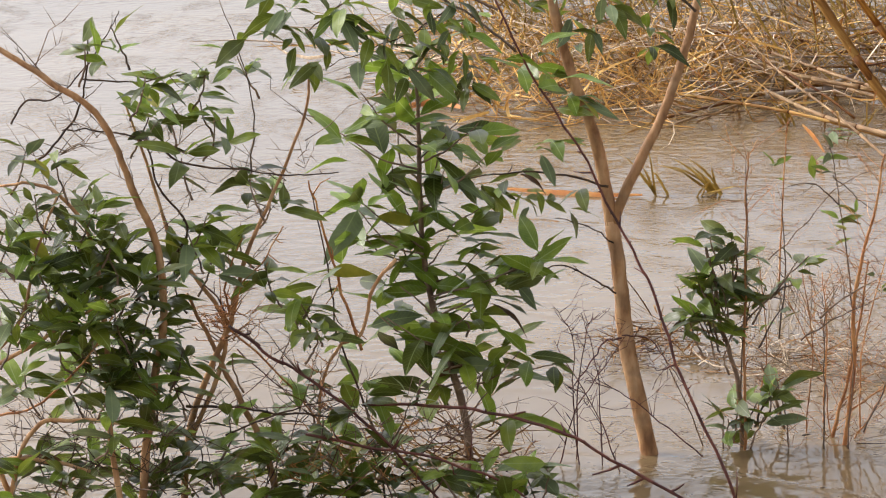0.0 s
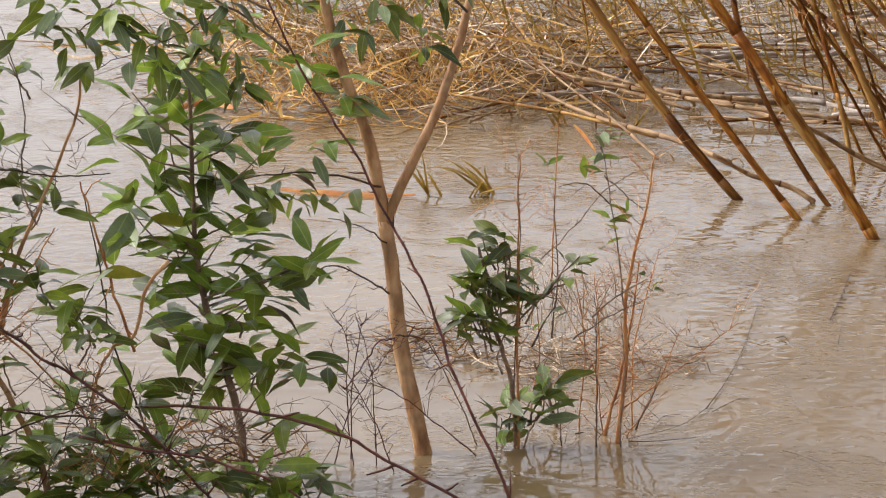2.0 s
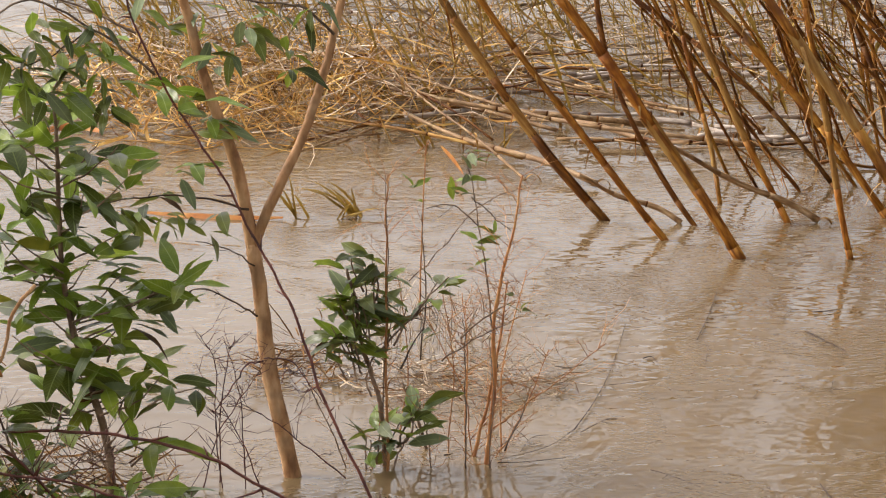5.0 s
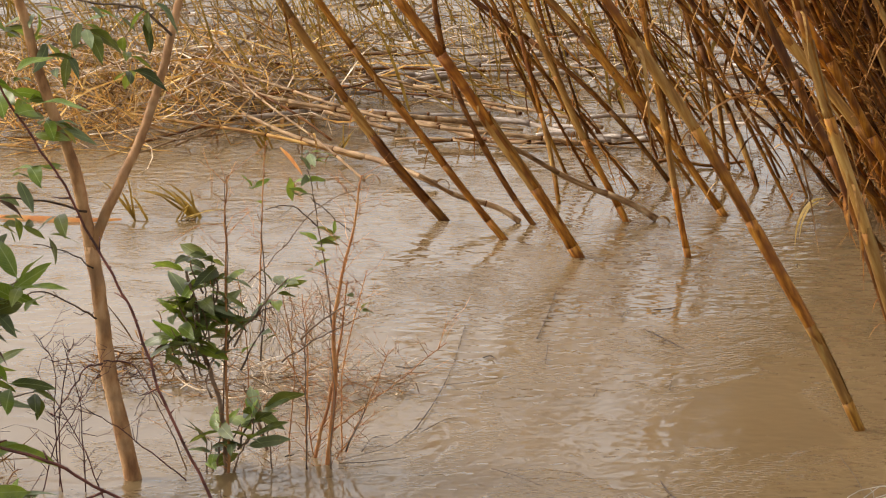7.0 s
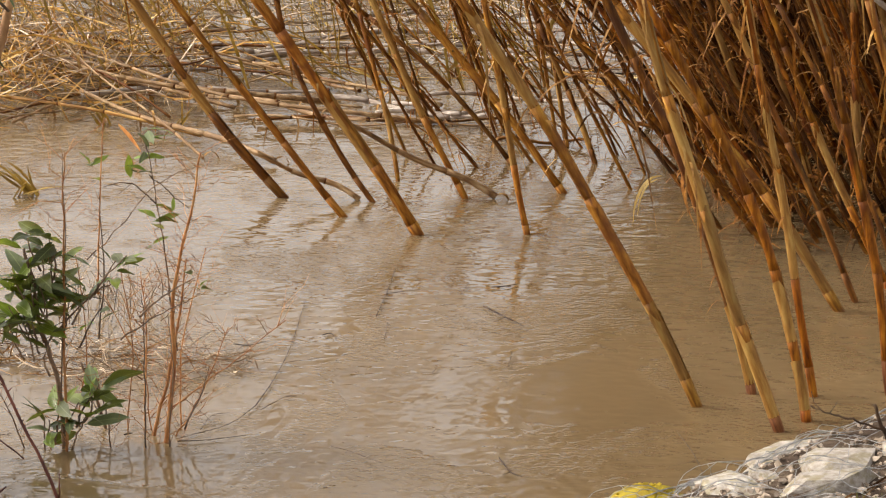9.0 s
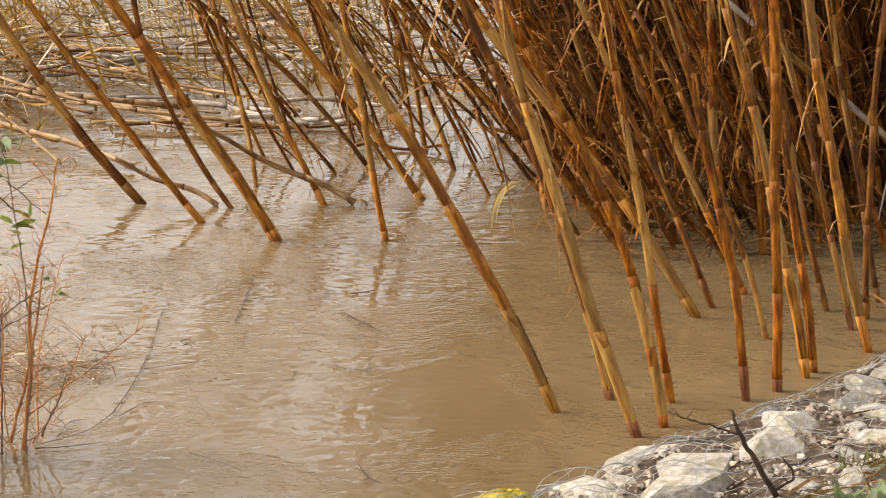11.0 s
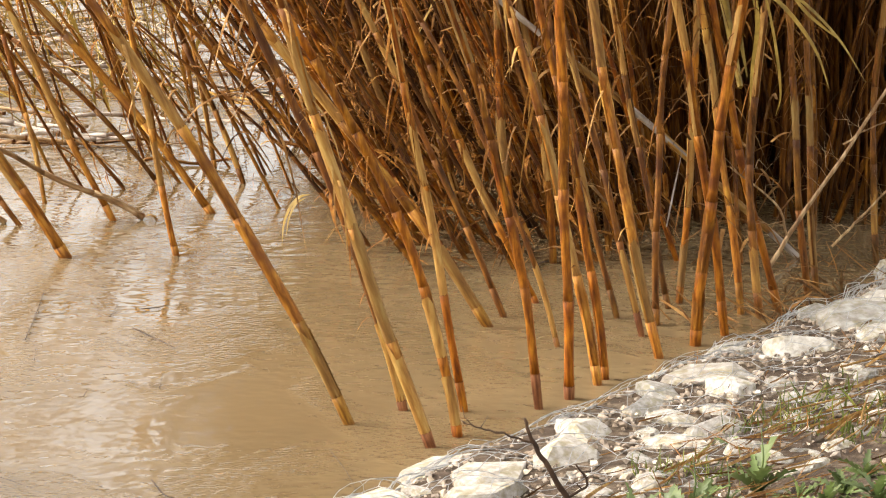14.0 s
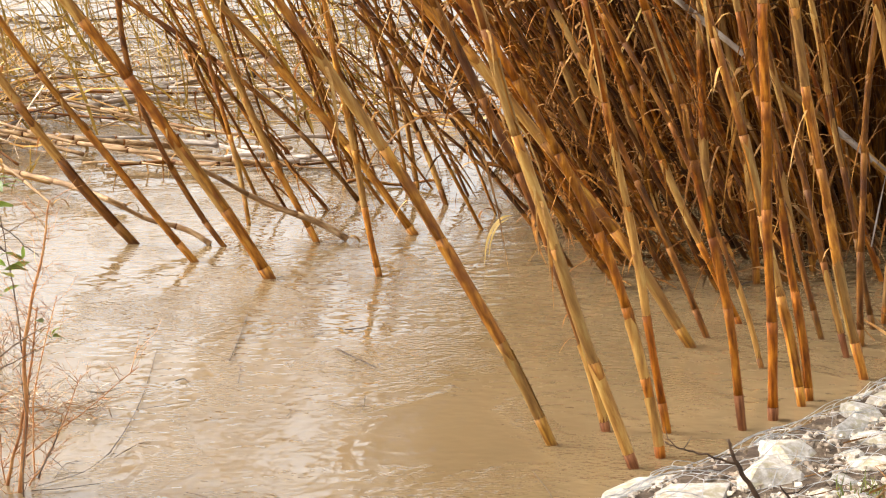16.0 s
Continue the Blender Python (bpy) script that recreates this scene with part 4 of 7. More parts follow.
clump(sapling, -0.858, 7.636, 1.132, 5, 0.084, droop=0.8, fresh=0.1)
clump(sapling, -0.748, 7.636, 1.062, 5, 0.084, droop=0.8, fresh=0.1)
clump(sapling, -0.929, 7.636, 1.076, 5, 0.084, droop=0.8, fresh=0.1)
clump(sapling, -0.830, 7.636, 1.187, 5, 0.084, droop=0.8, fresh=0.1)
clump(sapling, -0.900, 7.636, 1.174, 5, 0.084, droop=0.8, fresh=0.1)
clump(sapling, -0.719, 7.636, 1.188, 5, 0.084, droop=0.8, fresh=0.1)
clump(sapling, -0.970, 7.636, 1.104, 5, 0.084, droop=0.8, fresh=0.1)
clump(sapling, -1.096, 7.636, 1.159, 5, 0.084, droop=0.8, fresh=0.1)
clump(sapling, -0.983, 7.636, 1.201, 5, 0.084, droop=0.8, fresh=0.1)
clump(sapling, -1.137, 7.636, 1.201, 5, 0.084, droop=0.8, fresh=0.1)
clump(sapling, -1.038, 7.606, 0.982, 4, 0.095, droop=0.6, fresh=0.5)
clump(sapling, -0.983, 7.606, 0.897, 4, 0.095, droop=0.6, fresh=0.5)
clump(sapling, -1.066, 7.606, 0.996, 4, 0.095, droop=0.6, fresh=0.5)
clump(sapling, -0.955, 7.606, 0.926, 4, 0.095, droop=0.6, fresh=0.5)
clump(sapling, -1.005, 7.606, 0.812, 4, 0.095, droop=0.6, fresh=0.5)
branch(sapling, ((-0.881, 7.616, 0.698), (-0.987, 7.616, 0.723), (-1.128, 7.616, 0.731), (-1.242, 7.616, 0.711)), 0.0042, 0.0021, M_DARKTWIG, "branch")
clump(sapling, -1.143, 7.616, 0.695, 4, 0.084, droop=0.9, fresh=0.1)
clump(sapling, -1.086, 7.616, 0.674, 4, 0.084, droop=0.9, fresh=0.1)
clump(sapling, -1.044, 7.616, 0.668, 4, 0.084, droop=0.9, fresh=0.1)
clump(sapling, -1.172, 7.616, 0.666, 4, 0.084, droop=0.9, fresh=0.1)
clump(sapling, -0.973, 7.616, 0.654, 4, 0.084, droop=0.9, fresh=0.1)
clump(sapling, -1.199, 7.616, 0.709, 4, 0.084, droop=0.9, fresh=0.1)
clump(sapling, -1.114, 7.616, 0.724, 4, 0.084, droop=0.9, fresh=0.1)
clump(sapling, -1.070, 7.616, 0.803, 2, 0.078, droop=0.8, fresh=0)
clump(sapling, -1.035, 7.616, 0.796, 2, 0.078, droop=0.8, fresh=0)
branch(sapling, ((-0.866, 7.646, 0.419), (-0.909, 7.646, 0.447), (-0.994, 7.646, 0.489), (-1.051, 7.646, 0.477)), 0.0035, 0.0021, M_DARKTWIG, "branch")
branch(sapling, ((-0.872, 7.646, 0.549), (-0.935, 7.646, 0.591), (-1.020, 7.646, 0.612)), 0.0028, 0.0014, M_DARKTWIG, "branch")
branch(sapling, ((-0.851, 7.626, 0.308), (-0.894, 7.626, 0.299), (-0.937, 7.626, 0.233), (-0.981, 7.626, 0.173)), 0.0034, 0.0017, M_REDBARK, "branch")
branch(sapling, ((-0.849, 7.606, 0.320), (-0.778, 7.606, 0.314), (-0.736, 7.606, 0.257), (-0.694, 7.606, 0.199)), 0.0028, 0.0011, M_REDBARK, "branch")
fine_twigs(sapling, ((-0.813, 7.666, 0.298), (-0.756, 7.666, 0.241), (-0.728, 7.666, 0.212)), 14, 0.07, 0.0012, M_REDBARK, rise=-0.2)

# red-brown stem that leans over the sapling, with hanging leaves

leaner = plant("leaning_shrub", -0.480, 6.950, -0.100, "slender red-brown shrub stem leaning over water, leaves drooping", "shrub")
branch(leaner, ((-0.480, 6.950, 0.000), (-0.532, 6.950, 0.147), (-0.630, 6.980, 0.351), (-0.691, 7.010, 0.516), (-0.744, 7.030, 0.643), (-0.810, 7.050, 0.750), (-0.873, 7.050, 0.888), (-0.963, 7.050, 1.025), (-1.051, 7.050, 1.200), (-1.100, 7.050, 1.355)), 0.0051, 0.0031, M_REDBARK, "stem")
branch(leaner, ((-1.020, 7.050, 1.123), (-1.142, 7.050, 1.213), (-1.297, 7.050, 1.291), (-1.431, 7.050, 1.226), (-1.512, 7.050, 1.160)), 0.0046, 0.002, M_TWIG, "branch")
branch(leaner, ((-1.064, 7.050, 1.213), (-1.193, 7.050, 1.278), (-1.349, 7.050, 1.317), (-1.482, 7.050, 1.291), (-1.563, 7.050, 1.239)), 0.0039, 0.002, M_TWIG, "branch")
branch(leaner, ((-1.168, 7.050, 1.226), (-1.221, 7.050, 1.187), (-1.301, 7.050, 1.148), (-1.381, 7.050, 1.115), (-1.488, 7.050, 1.075)), 0.0026, 0.0013, M_DARKTWIG, "branch")
clump(leaner, -1.553, 7.000, 1.219, 5, 0.087, droop=0.85, fresh=0.12)
clump(leaner, -1.513, 7.000, 1.233, 5, 0.087, droop=0.85, fresh=0.12)
clump(leaner, -1.528, 7.000, 1.154, 5, 0.087, droop=0.85, fresh=0.12)
clump(leaner, -1.492, 7.050, 1.160, 5, 0.087, droop=0.85, fresh=0.12)
clump(leaner, -1.464, 7.050, 1.200, 5, 0.087, droop=0.85, fresh=0.12)
clump(leaner, -1.421, 7.000, 1.220, 5, 0.087, droop=0.85, fresh=0.12)
clump(leaner, -1.477, 7.000, 1.115, 5, 0.087, droop=0.85, fresh=0.12)
clump(leaner, -1.508, 7.050, 1.081, 5, 0.087, droop=0.85, fresh=0.12)
clump(leaner, -1.369, 7.000, 1.194, 5, 0.087, droop=0.85, fresh=0.12)
clump(leaner, -1.344, 7.000, 1.155, 5, 0.087, droop=0.85, fresh=0.12)
clump(leaner, -1.396, 7.000, 1.168, 5, 0.087, droop=0.85, fresh=0.12)
clump(leaner, -1.290, 7.000, 1.207, 5, 0.087, droop=0.85, fresh=0.12)
clump(leaner, -1.305, 7.000, 1.142, 5, 0.087, droop=0.85, fresh=0.12)
clump(leaner, -1.252, 7.000, 1.168, 5, 0.087, droop=0.85, fresh=0.12)
clump(leaner, -1.212, 7.000, 1.207, 5, 0.087, droop=0.85, fresh=0.12)
clump(leaner, -1.187, 7.000, 1.143, 5, 0.087, droop=0.85, fresh=0.12)
clump(leaner, -1.227, 7.000, 1.116, 5, 0.087, droop=0.85, fresh=0.12)
clump(leaner, -1.267, 7.000, 1.090, 5, 0.087, droop=0.85, fresh=0.12)
clump(leaner, -1.173, 7.000, 1.194, 5, 0.087, droop=0.85, fresh=0.12)
clump(leaner, -1.135, 7.000, 1.169, 5, 0.087, droop=0.85, fresh=0.12)
clump(leaner, -1.359, 7.000, 1.090, 5, 0.087, droop=0.85, fresh=0.12)
clump(leaner, -1.110, 7.000, 1.104, 5, 0.087, droop=0.85, fresh=0.12)
clump(leaner, -1.124, 7.000, 1.052, 5, 0.087, droop=0.85, fresh=0.12)
clump(leaner, -1.420, 7.000, 1.259, 5, 0.087, droop=0.85, fresh=0.12)
clump(leaner, -1.289, 7.000, 1.272, 5, 0.087, droop=0.85, fresh=0.12)
clump(leaner, -1.159, 7.000, 1.272, 5, 0.087, droop=0.85, fresh=0.12)
clump(leaner, -1.578, 7.000, 1.258, 5, 0.087, droop=0.85, fresh=0.12)
clump(leaner, -1.634, 7.000, 1.167, 5, 0.087, droop=0.85, fresh=0.12)
clump(leaner, -1.202, 7.000, 1.065, 5, 0.087, droop=0.85, fresh=0.12)
clump(leaner, -1.175, 7.000, 1.104, 5, 0.087, droop=0.85, fresh=0.12)
clump(leaner, -1.095, 7.000, 1.220, 5, 0.087, droop=0.85, fresh=0.12)
clump(leaner, -0.975, 7.050, 1.097, 3, 0.112, droop=0.2, fresh=0.9)
clump(leaner, -0.930, 7.050, 1.071, 3, 0.101, droop=0.3, fresh=0.9)
clump(leaner, -0.911, 7.050, 1.032, 3, 0.09, droop=0.8, fresh=0.3)

# upright broad-leaved shrub

shrub = plant("broadleaf_shrub", -1.210, 7.450, -0.100, "upright green shrub with glossy lance-shaped leaves in water", "shrub")
branch(shrub, ((-1.207, 7.450, -0.135), (-1.217, 7.450, 0.098), (-1.253, 7.450, 0.271), (-1.299, 7.450, 0.428), (-1.319, 7.450, 0.584), (-1.324, 7.450, 0.768), (-1.323, 7.450, 0.908), (-1.328, 7.450, 1.019)), 0.0117, 0.0034, M_TWIG, "stem")
leaves_along(shrub, ((-1.279, 7.450, 0.357), (-1.317, 7.450, 0.585), (-1.324, 7.450, 0.768), (-1.323, 7.450, 0.908), (-1.328, 7.450, 1.005)), 40, 0.115, fresh=0.5, up=0.45, start=0)
clump(shrub, -1.335, 7.486, 0.985, 8, 0.136, (-1.330, 7.486, 0.902), fresh=0.5800000000000001)
clump(shrub, -1.387, 7.498, 0.927, 6, 0.122, (-1.333, 7.498, 0.857), fresh=0.5800000000000001)
clump(shrub, -1.458, 7.426, 0.925, 7, 0.109, (-1.324, 7.426, 0.828), fresh=0.5800000000000001)
clump(shrub, -1.505, 7.438, 0.825, 7, 0.116, (-1.324, 7.438, 0.770), fresh=0.5800000000000001)
clump(shrub, -1.406, 7.510, 0.812, 6, 0.136, (-1.335, 7.510, 0.728), fresh=0.5800000000000001)
clump(shrub, -1.248, 7.498, 0.858, 7, 0.129, (-1.332, 7.498, 0.787), fresh=0.5800000000000001)
clump(shrub, -1.185, 7.450, 0.853, 6, 0.122, (-1.323, 7.450, 0.782), fresh=0.5800000000000001)
clump(shrub, -1.422, 7.510, 0.741, 6, 0.136, (-1.336, 7.510, 0.685), fresh=0.5800000000000001)
clump(shrub, -1.243, 7.450, 0.727, 7, 0.136, (-1.322, 7.450, 0.669), fresh=0.5800000000000001)
clump(shrub, -1.155, 7.426, 0.774, 6, 0.116, (-1.317, 7.426, 0.702), fresh=0.5800000000000001)
clump(shrub, -1.467, 7.426, 0.616, 10, 0.15, (-1.313, 7.426, 0.561), fresh=0.5800000000000001)
clump(shrub, -1.426, 7.402, 0.650, 8, 0.136, (-1.308, 7.402, 0.581), fresh=0.5800000000000001)
clump(shrub, -1.508, 7.486, 0.560, 6, 0.136, (-1.324, 7.486, 0.520), fresh=0.5800000000000001)
clump(shrub, -1.392, 7.474, 0.550, 8, 0.136, (-1.320, 7.474, 0.508), fresh=0.5800000000000001)
clump(shrub, -1.203, 7.450, 0.628, 8, 0.136, (-1.319, 7.450, 0.599), fresh=0.5800000000000001)
clump(shrub, -1.181, 7.474, 0.524, 9, 0.136, (-1.309, 7.474, 0.480), fresh=0.5800000000000001)
clump(shrub, -1.255, 7.498, 0.547, 9, 0.136, (-1.324, 7.498, 0.503), fresh=0.5800000000000001)
clump(shrub, -1.115, 7.498, 0.477, 8, 0.136, (-1.307, 7.498, 0.417), fresh=0.4)
clump(shrub, -1.075, 7.510, 0.490, 9, 0.136, (-1.309, 7.510, 0.428), fresh=0.5800000000000001)
clump(shrub, -1.016, 7.390, 0.532, 6, 0.116, (-1.288, 7.390, 0.464), fresh=0.5800000000000001)
clump(shrub, -1.143, 7.402, 0.470, 7, 0.122, (-1.284, 7.402, 0.411), fresh=0.4)
clump(shrub, -1.402, 7.438, 0.458, 8, 0.143, (-1.293, 7.438, 0.402), fresh=0.4)
clump(shrub, -1.459, 7.426, 0.374, 5, 0.17, (-1.276, 7.426, 0.348), fresh=0.4)
clump(shrub, -1.384, 7.402, 0.352, 5, 0.163, (-1.265, 7.402, 0.340), fresh=0.4)
clump(shrub, -1.309, 7.450, 0.284, 5, 0.15, (-1.253, 7.450, 0.264), fresh=0.4)
clump(shrub, -1.172, 7.474, 0.281, 7, 0.116, (-1.250, 7.474, 0.236), fresh=0.4)
clump(shrub, -1.120, 7.510, 0.273, 6, 0.116, (-1.250, 7.510, 0.212), fresh=0.4)
clump(shrub, -1.050, 7.414, 0.299, 5, 0.109, (-1.231, 7.414, 0.223), fresh=0.4)
clump(shrub, -1.154, 7.438, 0.175, 4, 0.136, (-1.222, 7.438, 0.145), fresh=0.4)
clump(shrub, -1.316, 7.402, 0.239, 4, 0.15, (-1.239, 7.402, 0.241), fresh=0.4)
clump(shrub, -1.492, 7.498, 0.181, 6, 0.095, (-1.262, 7.498, 0.201), fresh=0.4)
clump(shrub, -1.291, 7.438, 0.403, 8, 0.136, (-1.284, 7.438, 0.374), fresh=0.4)
clump(shrub, -1.186, 7.402, 0.413, 8, 0.122, (-1.278, 7.402, 0.383), fresh=0.4)
clump(shrub, -1.358, 7.450, 0.626, 9, 0.143, (-1.319, 7.450, 0.584), fresh=0.5800000000000001)
clump(shrub, -1.295, 7.510, 0.757, 8, 0.136, (-1.335, 7.510, 0.714), fresh=0.5800000000000001)

# large old leaves low on the stem
clump(shrub, -1.323, 7.420, 0.356, 4, 0.140, (-1.269, 7.440, 0.294), fresh=0.0, dry=0.12, droop=0.7)
clump(shrub, -1.210, 7.420, 0.414, 4, 0.130, (-1.212, 7.440, 0.352), fresh=0.0, dry=0.12, droop=0.7)
clump(shrub, -1.262, 7.420, 0.300, 3, 0.150, (-1.239, 7.440, 0.237), fresh=0.0, dry=0.12, droop=0.7)
clump(shrub, -1.130, 7.420, 0.301, 4, 0.100, (-1.173, 7.440, 0.238), fresh=0.0, dry=0.12, droop=0.7)
clump(shrub, -1.026, 7.420, 0.301, 4, 0.085, (-1.120, 7.440, 0.238), fresh=0.0, dry=0.12, droop=0.7)
clump(shrub, -1.106, 7.420, 0.150, 4, 0.120, (-1.163, 7.440, 0.087), fresh=0.0, dry=0.12, droop=0.7)
clump(shrub, -1.299, 7.420, 0.228, 3, 0.130, (-1.259, 7.440, 0.165), fresh=0.0, dry=0.12, droop=0.7)

# tangled leafy bush

bush = plant("leafy_bush", -1.956, 6.950, -0.100, "dense leafy green bush with tangled bare twigs at the waterside", "bush")

bush_two = plant("leafy_bush", -1.717, 7.100, -0.100, "thin branching bush with reddish joints and sparse green leaves", "bush")

bush_three = plant("leafy_bush", -2.163, 6.850, -0.100, "leafy bush with pale twigs and small olive leaves", "bush")
branch(bush, ((-1.961, 6.950, -0.215), (-1.923, 6.950, 0.040), (-1.883, 6.950, 0.317), (-1.848, 6.950, 0.509), (-1.861, 6.950, 0.684), (-1.910, 6.950, 0.804), (-1.940, 6.950, 0.897), (-1.990, 6.950, 0.989), (-2.094, 6.950, 1.061), (-2.212, 6.950, 1.136), (-2.318, 6.950, 1.186)), 0.0109, 0.0064, M_BARK, "stem")
branch(bush, ((-1.928, 6.900, -0.085), (-1.972, 6.900, 0.164), (-1.976, 6.900, 0.397), (-1.981, 6.900, 0.572), (-2.014, 6.900, 0.733), (-2.105, 6.900, 0.825), (-2.213, 6.900, 0.824)), 0.0076, 0.0032, M_BARK, "stem")
branch(bush, ((-1.897, 7.000, 0.304), (-1.944, 7.000, 0.495), (-1.799, 7.000, 0.688), (-1.862, 7.000, 0.808), (-1.898, 7.000, 0.915), (-2.019, 7.000, 0.940), (-2.088, 7.000, 0.937)), 0.0052, 0.0019, M_DARKTWIG, "branch")
branch(bush, ((-1.892, 7.000, 0.915), (-1.792, 7.000, 0.862), (-1.672, 7.000, 0.850), (-1.552, 7.000, 0.838), (-1.432, 7.000, 0.846)), 0.0039, 0.0019, M_DARKTWIG, "branch")
branch(bush, ((-2.160, 7.000, 0.859), (-2.088, 7.000, 0.926), (-2.037, 7.000, 1.007), (-2.018, 7.000, 1.113), (-2.019, 7.000, 1.192)), 0.0039, 0.0019, M_DARKTWIG, "branch")
branch(bush, ((-2.034, 7.000, 1.060), (-1.906, 7.000, 1.054), (-1.784, 7.000, 1.075)), 0.0032, 0.0013, M_DARKTWIG, "branch")
branch(bush, ((-2.210, 7.000, 0.952), (-2.173, 7.000, 1.006), (-2.104, 7.000, 1.013), (-2.026, 7.000, 1.087), (-1.968, 7.000, 1.166), (-1.939, 7.000, 1.219)), 0.0032, 0.0013, M_DARKTWIG, "branch")
branch(bush_two, ((-1.862, 7.100, -0.262), (-1.846, 7.100, 0.138), (-1.783, 7.100, 0.336), (-1.730, 7.100, 0.448), (-1.714, 7.100, 0.517), (-1.675, 7.100, 0.641), (-1.616, 7.100, 0.764), (-1.529, 7.100, 0.967), (-1.518, 7.100, 1.087)), 0.0098, 0.0026, M_BARK, "stem")
branch(bush_two, ((-1.846, 7.100, 0.138), (-1.737, 7.100, 0.434), (-1.854, 7.100, 0.638), (-1.914, 7.100, 0.842), (-1.963, 7.100, 0.991)), 0.0066, 0.0026, M_BARK, "branch")
branch(bush_two, ((-1.591, 7.100, -0.138), (-1.651, 7.100, 0.143), (-1.728, 7.100, 0.309), (-1.779, 7.100, 0.419), (-1.830, 7.100, 0.529)), 0.0098, 0.0039, M_BARK, "stem")
branch(bush_two, ((-1.718, 7.050, 0.467), (-1.618, 7.050, 0.393), (-1.511, 7.050, 0.327), (-1.391, 7.050, 0.233), (-1.299, 7.050, 0.138), (-1.206, 7.050, 0.030)), 0.0047, 0.0042, M_REDBARK, "branch")
branch(bush_two, ((-1.730, 7.100, 0.454), (-1.761, 7.100, 0.530), (-1.828, 7.100, 0.584), (-1.878, 7.100, 0.720)), 0.0031, 0.0016, M_REDBARK, "branch")
branch(bush_two, ((-1.723, 7.100, 0.462), (-1.692, 7.100, 0.558), (-1.649, 7.100, 0.600), (-1.591, 7.100, 0.696)), 0.0039, 0.002, M_PINK, "branch")
branch(bush_two, ((-1.725, 7.100, 0.461), (-1.733, 7.100, 0.558), (-1.688, 7.100, 0.668)), 0.0039, 0.002, M_PINK, "branch")
branch(bush_two, ((-1.815, 7.000, 0.281), (-1.692, 7.000, 0.278), (-1.584, 7.000, 0.267), (-1.475, 7.000, 0.261)), 0.0045, 0.0026, M_DARKTWIG, "branch")
branch(bush_two, ((-1.722, 7.000, 0.211), (-1.584, 7.000, 0.269), (-1.461, 7.000, 0.302)), 0.0032, 0.0019, M_DARKTWIG, "branch")
branch(bush_two, ((-1.430, 7.200, 0.373), (-1.480, 7.200, 0.539), (-1.517, 7.200, 0.677), (-1.548, 7.200, 0.786)), 0.0053, 0.0027, M_PINK, "branch")
branch(bush_two, ((-1.360, 7.200, -0.163), (-1.407, 7.200, 0.177), (-1.484, 7.200, 0.400), (-1.507, 7.200, 0.580), (-1.545, 7.200, 0.772)), 0.004, 0.002, M_DARKTWIG, "branch")
branch(bush_two, ((-1.332, 7.150, 0.608), (-1.388, 7.150, 0.538), (-1.419, 7.150, 0.427), (-1.475, 7.150, 0.392), (-1.518, 7.150, 0.300), (-1.537, 7.150, 0.146)), 0.0046, 0.0033, M_BARK, "branch")
branch(bush_two, ((-1.413, 7.100, 0.267), (-1.223, 7.100, 0.267), (-1.062, 7.100, 0.244), (-0.928, 7.100, 0.205), (-0.795, 7.100, 0.134), (-0.623, 7.100, 0.038)), 0.0047, 0.0052, M_REDBARK, "branch")
branch(bush_two, ((-1.531, 7.000, 0.216), (-1.396, 7.000, 0.192), (-1.182, 7.000, 0.156), (-1.049, 7.000, 0.104), (-0.931, 7.000, 0.012)), 0.0047, 0.0036, M_REDBARK, "branch")
branch(bush_two, ((-1.669, 7.100, 0.804), (-1.652, 7.100, 0.926), (-1.661, 7.100, 1.033), (-1.722, 7.100, 1.232)), 0.0026, 0.0013, M_TWIG, "branch")
branch(bush_three, ((-2.195, 6.850, -0.189), (-2.209, 6.850, 0.089), (-2.145, 6.850, 0.256), (-2.049, 6.850, 0.279), (-1.873, 6.850, 0.273)), 0.0076, 0.0038, M_BARK, "stem")
branch(bush_three, ((-2.209, 6.850, 0.089), (-2.232, 6.850, 0.171), (-2.122, 6.850, 0.181), (-2.014, 6.850, 0.157)), 0.007, 0.0038, M_BARK, "branch")
branch(bush_three, ((-2.262, 6.850, 0.390), (-2.135, 6.850, 0.460), (-2.023, 6.850, 0.530), (-1.900, 6.850, 0.585)), 0.0057, 0.0025, M_BARK, "branch")
branch(bush_three, ((-2.261, 6.850, 0.403), (-2.159, 6.850, 0.527), (-2.125, 6.850, 0.662), (-2.064, 6.850, 0.809)), 0.0051, 0.0025, M_BARK, "branch")
branch(bush_three, ((-2.284, 6.900, 0.266), (-2.158, 6.900, 0.297), (-2.030, 6.900, 0.409), (-1.957, 6.900, 0.519)), 0.0045, 0.0025, M_PINK, "branch")
clump(bush_three, -1.961, 6.870, 1.133, 7, 0.092, (-2.004, 6.870, 1.062), fresh=0.22)
clump(bush, -1.970, 7.050, 1.146, 5, 0.092, (-1.932, 7.050, 1.073), fresh=0.22)
clump(bush, -1.845, 6.870, 1.056, 8, 0.092, (-1.888, 6.870, 0.984), fresh=0.22)
clump(bush_two, -1.868, 7.160, 0.995, 9, 0.092, (-1.830, 7.160, 0.920), fresh=0.22)
clump(bush_two, -1.751, 7.080, 1.049, 8, 0.092, (-1.794, 7.080, 0.975), fresh=0.22)
clump(bush_two, -1.791, 7.120, 0.975, 11, 0.092, (-1.752, 7.120, 0.901), fresh=0.22)
clump(bush_two, -1.910, 7.100, 0.930, 11, 0.092, (-1.955, 7.100, 0.855), fresh=0.22)
clump(bush, -1.859, 7.010, 0.960, 8, 0.092, (-1.821, 7.010, 0.887), fresh=0.22)
clump(bush, -2.036, 7.030, 0.773, 11, 0.092, (-2.080, 7.030, 0.698), fresh=0.22)
